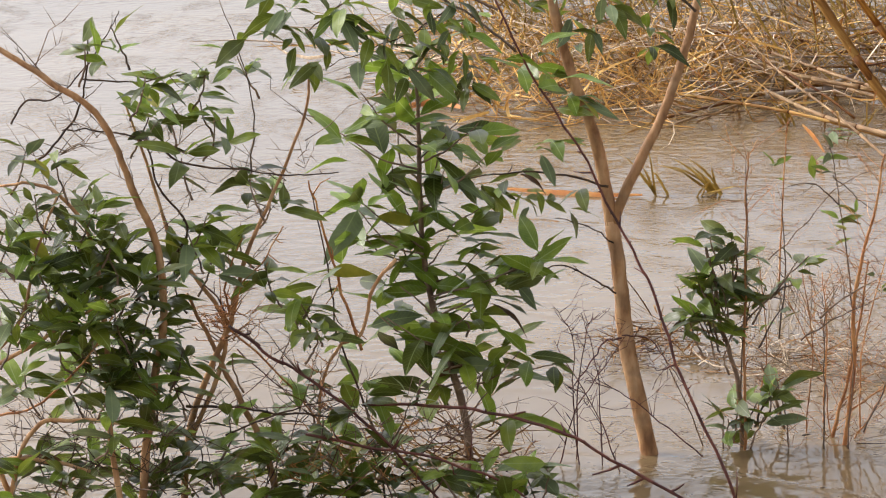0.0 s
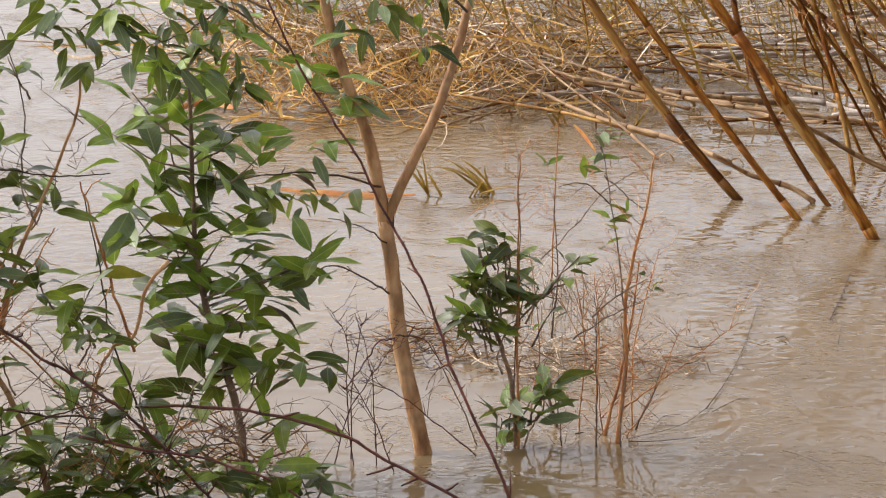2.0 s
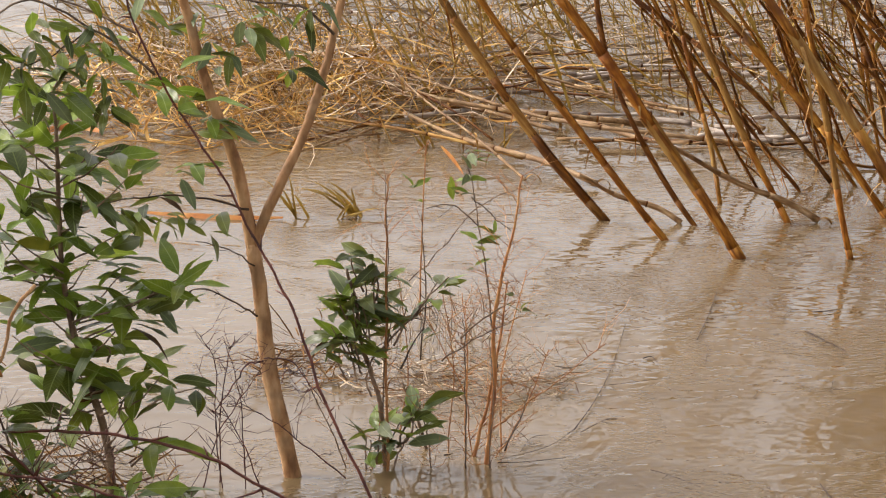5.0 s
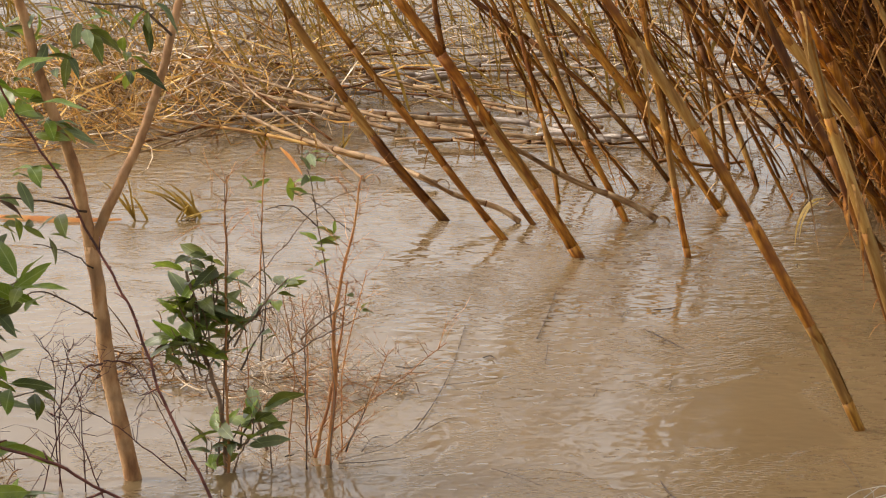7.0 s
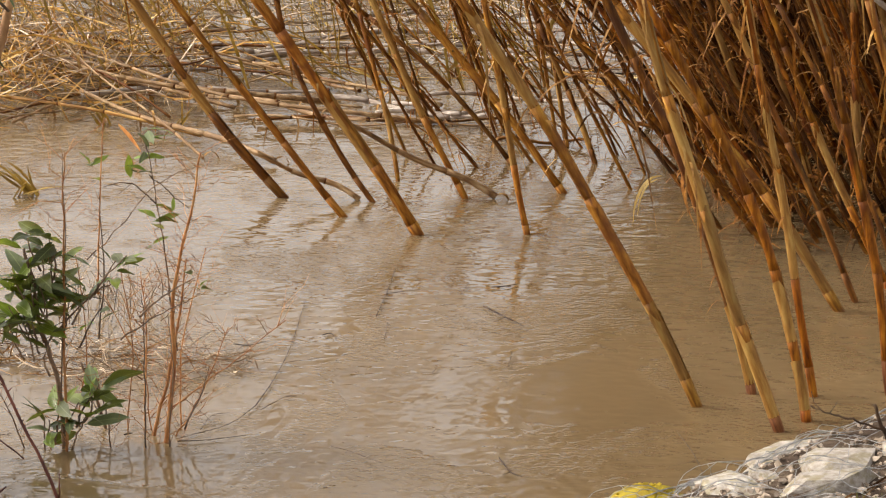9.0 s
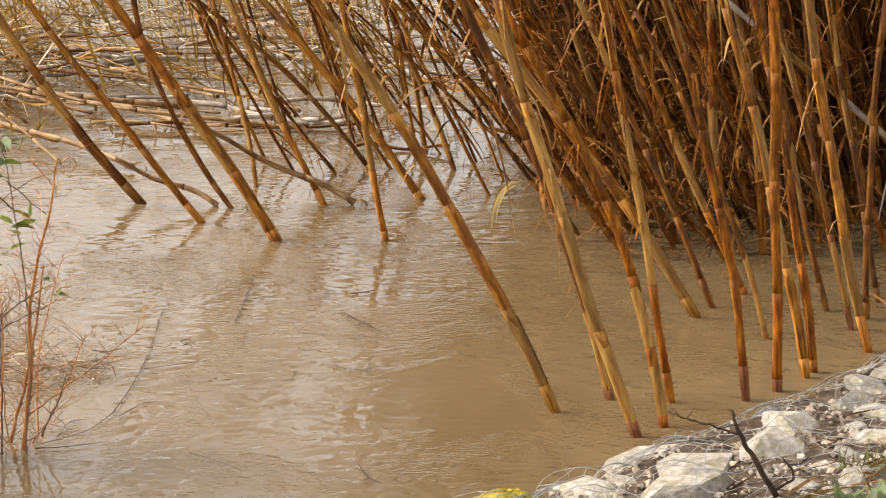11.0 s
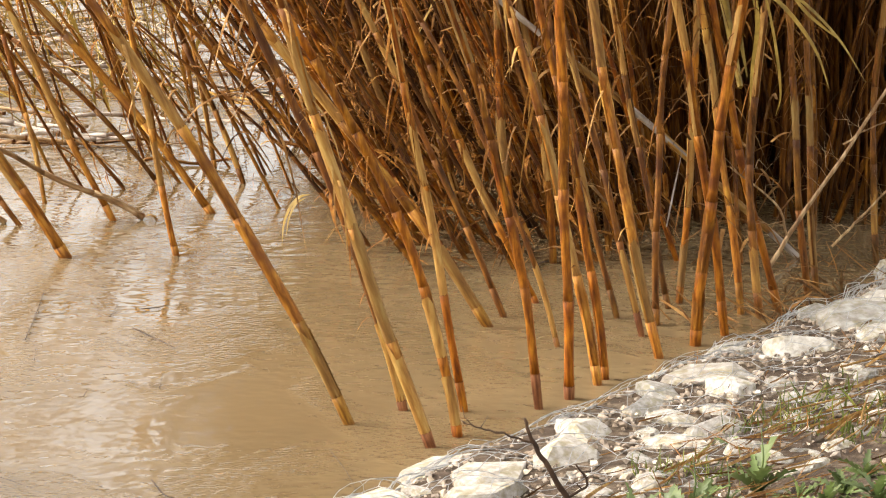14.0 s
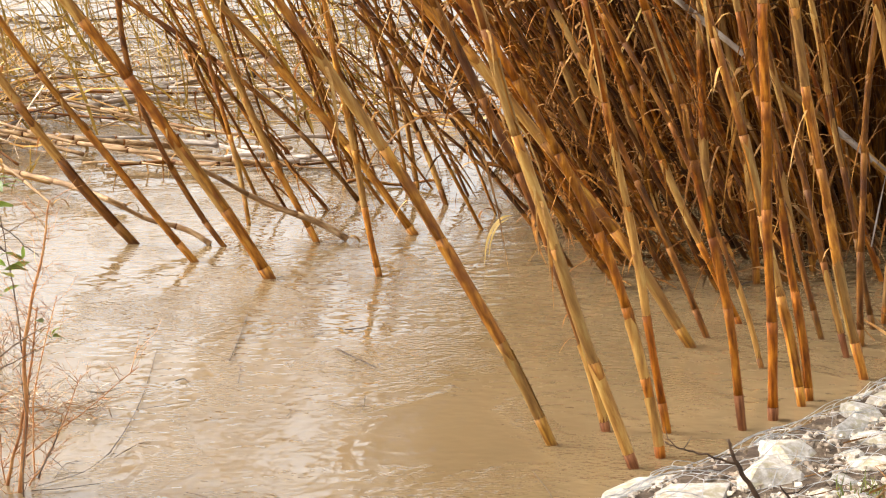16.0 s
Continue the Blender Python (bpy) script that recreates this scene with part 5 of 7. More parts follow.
clump(bush_three, -2.113, 6.830, 0.786, 9, 0.092, (-2.076, 6.830, 0.713), fresh=0.22)
clump(bush, -1.978, 6.870, 0.753, 12, 0.092, (-2.022, 6.870, 0.679), fresh=0.22)
clump(bush, -1.797, 6.910, 0.866, 9, 0.092, (-1.759, 6.910, 0.794), fresh=0.22)
clump(bush_two, -1.758, 7.000, 0.715, 11, 0.092, (-1.801, 7.000, 0.640), fresh=0.22)
clump(bush_two, -1.666, 7.080, 0.781, 9, 0.092, (-1.627, 7.080, 0.707), fresh=0.22)
clump(bush_two, -1.621, 7.180, 0.748, 9, 0.092, (-1.665, 7.180, 0.672), fresh=0.22)
clump(bush_two, -1.711, 7.140, 0.659, 7, 0.099, (-1.673, 7.140, 0.584), fresh=0.22)
clump(bush, -2.178, 6.850, 0.674, 14, 0.099, (-2.223, 6.850, 0.600), fresh=0.22)
clump(bush, -2.086, 6.870, 0.618, 16, 0.099, (-2.049, 6.870, 0.545), fresh=0.22)
clump(bush_three, -2.005, 6.890, 0.588, 18, 0.099, (-2.049, 6.890, 0.513), fresh=0.22)
clump(bush, -1.939, 6.950, 0.616, 18, 0.099, (-1.901, 6.950, 0.542), fresh=0.22)
clump(bush, -2.037, 6.850, 0.529, 18, 0.099, (-2.081, 6.850, 0.454), fresh=0.22)
clump(bush_three, -1.920, 6.770, 0.537, 18, 0.099, (-1.884, 6.770, 0.465), fresh=0.22)
clump(bush, -1.875, 6.950, 0.508, 15, 0.099, (-1.919, 6.950, 0.433), fresh=0.22)
clump(bush, -1.797, 6.990, 0.676, 9, 0.099, (-1.760, 6.990, 0.603), fresh=0.22)
clump(bush_two, -1.744, 7.040, 0.612, 11, 0.099, (-1.788, 7.040, 0.536), fresh=0.22)
clump(bush_two, -1.627, 7.060, 0.582, 8, 0.099, (-1.589, 7.060, 0.508), fresh=0.22)
clump(bush, -2.025, 6.930, 0.401, 16, 0.099, (-2.069, 6.930, 0.325), fresh=0.22)
clump(bush_three, -1.907, 6.850, 0.411, 15, 0.099, (-1.870, 6.850, 0.337), fresh=0.22)
clump(bush, -1.865, 6.950, 0.427, 15, 0.099, (-1.909, 6.950, 0.351), fresh=0.22)
clump(bush, -2.119, 7.050, 0.299, 14, 0.099, (-2.081, 7.050, 0.223), fresh=0.22)
clump(bush_three, -1.950, 6.850, 0.356, 14, 0.099, (-1.994, 6.850, 0.280), fresh=0.22)
clump(bush, -1.908, 6.930, 0.267, 15, 0.099, (-1.870, 6.930, 0.192), fresh=0.22)
clump(bush, -1.849, 7.010, 0.191, 14, 0.099, (-1.894, 7.010, 0.113), fresh=0.22)
clump(bush_two, -1.798, 7.020, 0.148, 12, 0.099, (-1.759, 7.020, 0.072), fresh=0.22)
clump(bush, -2.071, 7.050, 0.118, 14, 0.099, (-2.117, 7.050, 0.039), fresh=0.22)
clump(bush, -1.989, 7.050, 0.078, 16, 0.099, (-1.951, 7.050, 0.001), fresh=0.22)
clump(bush_two, -1.727, 7.120, 0.093, 11, 0.099, (-1.772, 7.120, 0.014), fresh=0.22)
clump(bush_two, -1.548, 7.120, 0.474, 9, 0.099, (-1.509, 7.120, 0.399), fresh=0.22)
clump(bush_two, -1.487, 7.020, 0.458, 8, 0.099, (-1.530, 7.020, 0.382), fresh=0.22)
clump(bush_two, -1.409, 7.080, 0.273, 11, 0.099, (-1.371, 7.080, 0.197), fresh=0.22)
clump(bush_two, -1.465, 7.060, 0.117, 9, 0.099, (-1.508, 7.060, 0.039), fresh=0.22)
clump(bush_two, -1.368, 7.120, 0.074, 9, 0.099, (-1.328, 7.120, -0.002), fresh=0.22)
clump(bush_two, -1.112, 7.060, 0.099, 9, 0.099, (-1.154, 7.060, 0.021), fresh=0.22)
clump(bush_two, -1.021, 7.080, 0.082, 11, 0.099, (-0.982, 7.080, 0.006), fresh=0.22)
clump(bush_two, -0.946, 7.020, 0.115, 8, 0.099, (-0.987, 7.020, 0.038), fresh=0.22)
clump(bush_two, -1.716, 7.000, 0.390, 4, 0.099, (-1.677, 7.000, 0.315), fresh=0.22)
clump(bush, -2.170, 6.990, 0.860, 5, 0.092, (-2.216, 6.990, 0.786), fresh=0.22)
clump(bush, -2.092, 6.910, 0.863, 7, 0.092, (-2.055, 6.910, 0.790), fresh=0.22)
clump(bush_three, -1.892, 6.870, 0.581, 16, 0.099, (-1.935, 6.870, 0.506), fresh=0.22)
clump(bush, -1.968, 6.870, 0.673, 15, 0.099, (-1.931, 6.870, 0.600), fresh=0.22)
clump(bush, -2.150, 6.910, 0.513, 12, 0.099, (-2.195, 6.910, 0.437), fresh=0.22)
clump(bush_three, -2.075, 6.830, 0.466, 14, 0.099, (-2.038, 6.830, 0.393), fresh=0.22)
clump(bush, -1.788, 6.910, 0.411, 8, 0.099, (-1.831, 6.910, 0.336), fresh=0.22)
clump(bush, -1.852, 6.990, 0.321, 14, 0.099, (-1.814, 6.990, 0.246), fresh=0.22)
clump(bush_three, -2.163, 6.810, 0.483, 11, 0.099, (-2.207, 6.810, 0.408), fresh=0.22)
clump(bush, -2.167, 6.850, 0.365, 11, 0.099, (-2.130, 6.850, 0.290), fresh=0.22)
clump(bush_two, -1.593, 7.020, 0.125, 8, 0.099, (-1.636, 7.020, 0.048), fresh=0.22)
clump(bush_two, -1.839, 7.060, 0.065, 11, 0.099, (-1.800, 7.060, -0.011), fresh=0.22)
clump(bush, -2.076, 6.870, 0.115, 15, 0.099, (-2.121, 6.870, 0.037), fresh=0.22)
clump(bush_two, -1.682, 7.100, 0.043, 8, 0.099, (-1.643, 7.100, -0.033), fresh=0.22)
clump(bush_three, -1.926, 6.750, 0.289, 12, 0.099, (-1.970, 6.750, 0.214), fresh=0.22)
clump(bush_two, -1.678, 7.120, 1.069, 7, 0.092, (-1.640, 7.120, 0.996), fresh=0.22)
clump(bush_two, -1.723, 7.060, 0.932, 7, 0.092, (-1.767, 7.060, 0.858), fresh=0.22)
clump(bush_two, -1.593, 7.200, 0.454, 7, 0.099, (-1.554, 7.200, 0.378), fresh=0.22)
clump(bush_two, -1.528, 7.160, 0.520, 5, 0.099, (-1.571, 7.160, 0.443), fresh=0.22)
clump(bush, -2.071, 6.990, 0.659, 14, 0.099, (-2.033, 6.990, 0.585), fresh=0.22)
clump(bush_three, -1.921, 6.850, 0.718, 9, 0.099, (-1.964, 6.850, 0.644), fresh=0.22)
clump(bush, -1.847, 7.010, 0.576, 14, 0.099, (-1.809, 7.010, 0.502), fresh=0.22)
clump(bush, -2.231, 7.030, 0.716, 7, 0.092, (-2.277, 7.030, 0.640), fresh=0.22)
clump(bush_three, -1.989, 6.770, 0.496, 14, 0.099, (-1.952, 6.770, 0.424), fresh=0.22)
clump(bush_two, -1.542, 7.160, 0.058, 8, 0.099, (-1.586, 7.160, -0.021), fresh=0.22)
clump(bush_two, -1.209, 7.000, 0.141, 7, 0.099, (-1.171, 7.000, 0.067), fresh=0.22)
clump(bush_two, -1.305, 7.100, 0.249, 7, 0.099, (-1.348, 7.100, 0.172), fresh=0.22)
clump(bush_two, -1.581, 7.180, 0.263, 9, 0.099, (-1.542, 7.180, 0.187), fresh=0.22)
clump(bush_two, -1.481, 7.020, 0.225, 9, 0.099, (-1.524, 7.020, 0.148), fresh=0.22)
clump(bush_two, -1.422, 7.200, 0.134, 9, 0.099, (-1.383, 7.200, 0.058), fresh=0.22)
clump(bush_two, -1.612, 7.120, 0.194, 9, 0.099, (-1.656, 7.120, 0.116), fresh=0.22)
clump(bush_two, -1.330, 7.060, 0.051, 12, 0.099, (-1.291, 7.060, -0.025), fresh=0.22)
clump(bush_two, -1.443, 7.080, 0.056, 12, 0.099, (-1.486, 7.080, -0.022), fresh=0.22)
clump(bush_two, -1.545, 7.040, 0.051, 12, 0.099, (-1.506, 7.040, -0.025), fresh=0.22)
clump(bush_two, -1.626, 7.040, 0.091, 11, 0.099, (-1.670, 7.040, 0.013), fresh=0.22)
clump(bush_two, -1.269, 7.180, 0.031, 11, 0.099, (-1.229, 7.180, -0.046), fresh=0.22)
clump(bush_two, -1.176, 7.200, 0.014, 11, 0.099, (-1.219, 7.200, -0.066), fresh=0.22)
clump(bush_two, -1.050, 7.000, 0.063, 11, 0.099, (-1.011, 7.000, -0.011), fresh=0.22)
clump(bush_two, -1.694, 7.000, 0.226, 8, 0.099, (-1.738, 7.000, 0.148), fresh=0.22)
clump(bush_two, -1.536, 7.140, 0.106, 11, 0.099, (-1.497, 7.140, 0.030), fresh=0.22)
clump(bush_two, -1.331, 7.080, 0.157, 8, 0.099, (-1.374, 7.080, 0.079), fresh=0.22)
clump(bush_two, -1.754, 7.000, 0.099, 12, 0.099, (-1.715, 7.000, 0.023), fresh=0.22)
clump(bush, -1.885, 6.970, 0.076, 16, 0.099, (-1.930, 6.970, -0.002), fresh=0.22)
clump(bush, -2.156, 6.870, 0.154, 14, 0.099, (-2.119, 6.870, 0.079), fresh=0.22)
clump(bush_three, -2.169, 6.770, 0.128, 15, 0.099, (-2.214, 6.770, 0.051), fresh=0.22)
clump(bush, -1.916, 6.970, 0.325, 15, 0.099, (-1.878, 6.970, 0.250), fresh=0.22)
clump(bush, -2.121, 7.050, 0.535, 15, 0.099, (-2.167, 7.050, 0.458), fresh=0.22)
clump(bush_three, -2.120, 6.830, 0.640, 14, 0.099, (-2.083, 6.830, 0.567), fresh=0.22)
fine_twigs(bush, ((-2.228, 7.000, 1.128), (-2.096, 7.000, 1.046), (-1.954, 7.000, 0.887), (-1.875, 7.000, 0.673)), 16, 0.12, 0.0016, M_TWIG)
fine_twigs(bush_two, ((-1.859, 7.150, 0.123), (-1.742, 7.150, 0.435), (-1.628, 7.150, 0.754)), 16, 0.12, 0.0016, M_TWIG)
fine_twigs(bush_three, ((-2.225, 6.900, 0.074), (-2.161, 6.900, 0.242), (-1.886, 6.900, 0.259)), 16, 0.12, 0.0016, M_TWIG)
fine_twigs(bush_three, ((-2.277, 6.900, 0.390), (-2.175, 6.900, 0.515), (-2.079, 6.900, 0.799)), 16, 0.12, 0.0016, M_TWIG)
fine_twigs(bush, ((-2.001, 7.000, 0.134), (-2.004, 7.000, 0.370), (-2.044, 7.000, 0.711)), 16, 0.12, 0.0016, M_TWIG)
fine_twigs(bush_two, ((-1.742, 7.150, 0.442), (-1.532, 7.150, 0.300), (-1.317, 7.150, 0.109)), 16, 0.12, 0.0016, M_TWIG)
branch(bush_two, ((-1.778, 7.160, 0.460), (-1.657, 7.160, 0.351), (-1.537, 7.160, 0.213), (-1.431, 7.160, 0.047)), 0.004, 0.002, M_PINK, "branch")
branch(bush_three, ((-1.850, 6.980, 0.324), (-1.687, 6.980, 0.286), (-1.498, 6.980, 0.291)), 0.0021, 0.001, M_REDBARK, "branch")
branch(bush_two, ((-1.859, 7.160, 0.177), (-1.716, 7.160, 0.265), (-1.587, 7.160, 0.394)), 0.0021, 0.0011, M_REDBARK, "branch")
branch(bush_two, ((-1.655, 7.040, 0.048), (-1.567, 7.040, 0.218), (-1.507, 7.040, 0.384)), 0.0021, 0.001, M_REDBARK, "branch")
branch(bush_two, ((-1.518, 7.040, 0.024), (-1.444, 7.040, 0.221), (-1.399, 7.040, 0.386)), 0.0016, 0.0008, M_REDBARK, "branch")
branch(bush_three, ((-1.923, 7.160, 0.345), (-1.830, 7.160, 0.206), (-1.794, 7.160, 0.037)), 0.0021, 0.0011, M_REDBARK, "branch")
branch(bush_two, ((-1.711, 7.100, 0.393), (-1.577, 7.100, 0.284), (-1.333, 7.100, 0.207)), 0.0021, 0.001, M_REDBARK, "branch")
branch(bush_two, ((-1.791, 7.160, 0.122), (-1.622, 7.160, 0.155), (-1.456, 7.160, 0.131)), 0.0021, 0.0011, M_REDBARK, "branch")
branch(bush_two, ((-1.450, 6.980, 0.072), (-1.312, 6.980, 0.199), (-1.229, 6.980, 0.324)), 0.0015, 0.0008, M_REDBARK, "branch")
branch(bush_two, ((-1.315, 6.980, 0.048), (-1.391, 6.980, 0.238), (-1.443, 6.980, 0.319)), 0.0015, 0.0008, M_REDBARK, "branch")
branch(bush_three, ((-2.227, 7.220, -0.022), (-2.063, 7.220, 0.098), (-1.876, 7.220, 0.117)), 0.0033, 0.0017, M_PINK, "branch")
branch(bush_two, ((-1.656, 7.160, -0.016), (-1.485, 7.160, 0.088), (-1.265, 7.160, 0.051)), 0.0021, 0.0011, M_REDBARK, "branch")
fine_twigs(bush_two, ((-1.739, 7.070, 0.400), (-1.723, 7.070, 0.462), (-1.714, 7.070, 0.510)), 26, 0.075, 0.0016, M_PINK, forks=3, rise=0.2)
fine_twigs(bush_two, ((-1.518, 7.070, 0.238), (-1.496, 7.070, 0.294), (-1.486, 7.070, 0.377)), 16, 0.06, 0.0013, M_PINK, forks=2, rise=0.3)
fine_twigs(bush_two, ((-1.740, 7.050, 0.043), (-1.518, 7.050, 0.105), (-1.246, 7.050, 0.084)), 34, 0.11, 0.0013, M_PINK, forks=2, rise=0.6)
fine_twigs(bush_two, ((-1.740, 7.100, 0.364), (-1.726, 7.100, 0.455), (-1.714, 7.100, 0.517)), 10, 0.07, 0.0022, M_PINK, forks=1)
fine_twigs(bush_three, ((-2.232, 6.850, 0.171), (-2.054, 6.850, 0.169), (-1.824, 6.850, 0.155)), 24, 0.14, 0.0016, M_DARKTWIG)
fine_twigs(bush_two, ((-1.639, 7.100, 0.101), (-1.335, 7.100, 0.151), (-0.983, 7.100, 0.091)), 26, 0.13, 0.0014, M_REDBARK)
fine_twigs(bush_three, ((-2.239, 6.930, 0.507), (-2.078, 6.930, 0.428), (-1.905, 6.930, 0.322)), 30, 0.16, 0.0014, M_TWIG, rise=0.3)
fine_twigs(bush_three, ((-2.264, 6.930, 0.036), (-2.053, 6.930, 0.098), (-1.806, 6.930, 0.077)), 30, 0.18, 0.0014, M_TWIG, rise=0.3)
fine_twigs(bush, ((-2.266, 7.030, 0.593), (-2.102, 7.030, 0.540), (-1.885, 7.030, 0.434)), 24, 0.16, 0.0014, M_DARKTWIG, rise=0.3)
fine_twigs(bush_two, ((-1.800, 7.180, 0.002), (-1.655, 7.180, 0.148), (-1.456, 7.180, 0.266)), 34, 0.16, 0.0014, M_TWIG, rise=0.3)
fine_twigs(bush_two, ((-1.547, 7.180, 0.009), (-1.377, 7.180, 0.127), (-1.183, 7.180, 0.188)), 30, 0.14, 0.0014, M_TWIG, rise=0.3)
fine_twigs(bush, ((-2.170, 7.030, 0.839), (-1.974, 7.030, 0.922), (-1.679, 7.030, 0.844)), 26, 0.13, 0.0014, M_TWIG, rise=0.3)
fine_twigs(bush_two, ((-1.748, 7.180, 0.650), (-1.606, 7.180, 0.776), (-1.519, 7.180, 0.953)), 18, 0.12, 0.0014, M_TWIG, rise=0.3)
fine_twigs(bush_three, ((-2.254, 6.930, 0.231), (-2.006, 6.930, 0.210), (-1.772, 6.930, 0.243)), 34, 0.15, 0.0014, M_TWIG, rise=0.3)

# low shrub among dry pink stalks

lowshrub = plant("low_shrub", -0.553, 7.750, -0.100, "low green shrub with upright pointed leaves in shallow water", "shrub")
branch(lowshrub, ((-0.555, 7.750, -0.194), (-0.558, 7.750, 0.046), (-0.576, 7.750, 0.195), (-0.610, 7.750, 0.313), (-0.629, 7.750, 0.430), (-0.649, 7.750, 0.518)), 0.0079, 0.0036, M_TWIG, "stem")
clump(lowshrub, -0.640, 7.730, 0.493, 6, 0.095, (-0.619, 7.730, 0.413), fresh=0.15)
clump(lowshrub, -0.598, 7.730, 0.493, 5, 0.101, (-0.594, 7.730, 0.413), fresh=0.15)
clump(lowshrub, -0.635, 7.730, 0.428, 9, 0.101, (-0.616, 7.730, 0.347), fresh=0.15)
clump(lowshrub, -0.664, 7.730, 0.391, 8, 0.095, (-0.634, 7.730, 0.311), fresh=0.15)
clump(lowshrub, -0.608, 7.730, 0.362, 8, 0.095, (-0.601, 7.730, 0.281), fresh=0.15)
clump(lowshrub, -0.618, 7.730, 0.544, 4, 0.095, (-0.606, 7.730, 0.464), fresh=0.15)
clump(lowshrub, -0.569, 7.730, 0.522, 4, 0.095, (-0.576, 7.730, 0.442), fresh=0.15)
clump(lowshrub, -0.536, 7.730, 0.376, 5, 0.067, (-0.557, 7.730, 0.296), fresh=0.15)
clump(lowshrub, -0.651, 7.730, 0.311, 4, 0.101, (-0.627, 7.730, 0.230), fresh=0.15)
clump(lowshrub, -0.588, 7.730, 0.274, 5, 0.09, (-0.589, 7.730, 0.193), fresh=0.15)
clump(lowshrub, -0.493, 7.730, 0.405, 5, 0.067, (-0.531, 7.730, 0.325), fresh=0.15)
clump(lowshrub, -0.421, 7.730, 0.470, 6, 0.073, (-0.487, 7.730, 0.391), fresh=0.15)
clump(lowshrub, -0.399, 7.730, 0.485, 4, 0.067, (-0.474, 7.730, 0.405), fresh=0.15)
clump(lowshrub, -0.215, 7.730, 0.426, 5, 0.067, (-0.364, 7.730, 0.346), fresh=0.15)
clump(lowshrub, -0.465, 7.730, 0.347, 3, 0.078, (-0.515, 7.730, 0.266), fresh=0.15)
clump(lowshrub, -0.694, 7.730, 0.318, 3, 0.067, (-0.653, 7.730, 0.237), fresh=0.15)
clump(lowshrub, -0.570, 7.730, 0.096, 6, 0.106, (-0.580, 7.730, 0.015), fresh=0.15)
clump(lowshrub, -0.498, 7.730, 0.081, 7, 0.106, (-0.537, 7.730, -0.000), fresh=0.15)
clump(lowshrub, -0.599, 7.730, 0.052, 5, 0.101, (-0.598, 7.730, -0.030), fresh=0.15)
clump(lowshrub, -0.476, 7.730, 0.140, 4, 0.095, (-0.523, 7.730, 0.059), fresh=0.15)
clump(lowshrub, -0.600, 7.730, 0.406, 8, 0.101, (-0.595, 7.730, 0.325), fresh=0.15)
clump(lowshrub, -0.636, 7.730, 0.362, 7, 0.095, (-0.618, 7.730, 0.281), fresh=0.15)
branch(lowshrub, ((-0.589, 7.750, 0.283), (-0.523, 7.750, 0.357), (-0.466, 7.750, 0.408), (-0.408, 7.750, 0.437)), 0.0036, 0.0021, M_TWIG, "branch")

stalk = plant("dry_stalk", -0.552, 7.720, -0.100, "dry pinkish brown weed stalk with fine side twigs", "weed stalk", "dry weed stalks")
branch(stalk, ((-0.552, 7.720, -0.184), (-0.549, 7.720, 0.025), (-0.551, 7.720, 0.276), (-0.547, 7.720, 0.524), (-0.543, 7.720, 0.769)), 0.0057, 0.0021, M_PINK, "stem")
fine_twigs(stalk, ((-0.552, 7.720, -0.184), (-0.549, 7.720, 0.025), (-0.551, 7.720, 0.276), (-0.547, 7.720, 0.524), (-0.543, 7.720, 0.769)), 30, 0.1, 0.001, M_PINK)

stalk = plant("dry_stalk", -0.325, 7.790, -0.100, "dry pinkish brown weed stalk with fine side twigs", "weed stalk", "dry weed stalks")
branch(stalk, ((-0.325, 7.790, -0.207), (-0.308, 7.790, -0.056), (-0.281, 7.790, 0.183), (-0.279, 7.790, 0.390), (-0.234, 7.790, 0.595), (-0.207, 7.790, 0.754)), 0.0079, 0.0022, M_PINK, "stem")
fine_twigs(stalk, ((-0.325, 7.790, -0.207), (-0.308, 7.790, -0.056), (-0.281, 7.790, 0.183), (-0.279, 7.790, 0.390), (-0.234, 7.790, 0.595), (-0.207, 7.790, 0.754)), 60, 0.1, 0.001, M_PINK)

stalk = plant("dry_stalk", -0.357, 7.860, -0.100, "dry pinkish brown weed stalk with fine side twigs", "weed stalk", "dry weed stalks")
branch(stalk, ((-0.357, 7.860, -0.228), (-0.332, 7.860, 0.015), (-0.301, 7.860, 0.135), (-0.271, 7.860, 0.285), (-0.247, 7.860, 0.463)), 0.0058, 0.0022, M_PINK, "stem")
fine_twigs(stalk, ((-0.357, 7.860, -0.228), (-0.332, 7.860, 0.015), (-0.301, 7.860, 0.135), (-0.271, 7.860, 0.285), (-0.247, 7.860, 0.463)), 40, 0.1, 0.001, M_PINK)

stalk = plant("dry_stalk", -0.442, 7.930, -0.100, "dry pinkish brown weed stalk with fine side twigs", "weed stalk", "dry weed stalks")
branch(stalk, ((-0.442, 7.930, -0.250), (-0.446, 7.930, -0.081), (-0.488, 7.930, 0.087), (-0.523, 7.930, 0.178)), 0.0059, 0.0029, M_TWIG, "stem")
fine_twigs(stalk, ((-0.442, 7.930, -0.250), (-0.446, 7.930, -0.081), (-0.488, 7.930, 0.087), (-0.523, 7.930, 0.178)), 14, 0.1, 0.001, M_TWIG)

stalk = plant("dry_stalk", -0.363, 8.000, -0.100, "dry pinkish brown weed stalk with fine side twigs", "weed stalk", "dry weed stalks")
branch(stalk, ((-0.363, 8.000, -0.272), (-0.368, 8.000, -0.024), (-0.357, 8.000, 0.221), (-0.370, 8.000, 0.402)), 0.0044, 0.0015, M_PINK, "stem")
fine_twigs(stalk, ((-0.363, 8.000, -0.272), (-0.368, 8.000, -0.024), (-0.357, 8.000, 0.221), (-0.370, 8.000, 0.402)), 26, 0.1, 0.001, M_PINK)

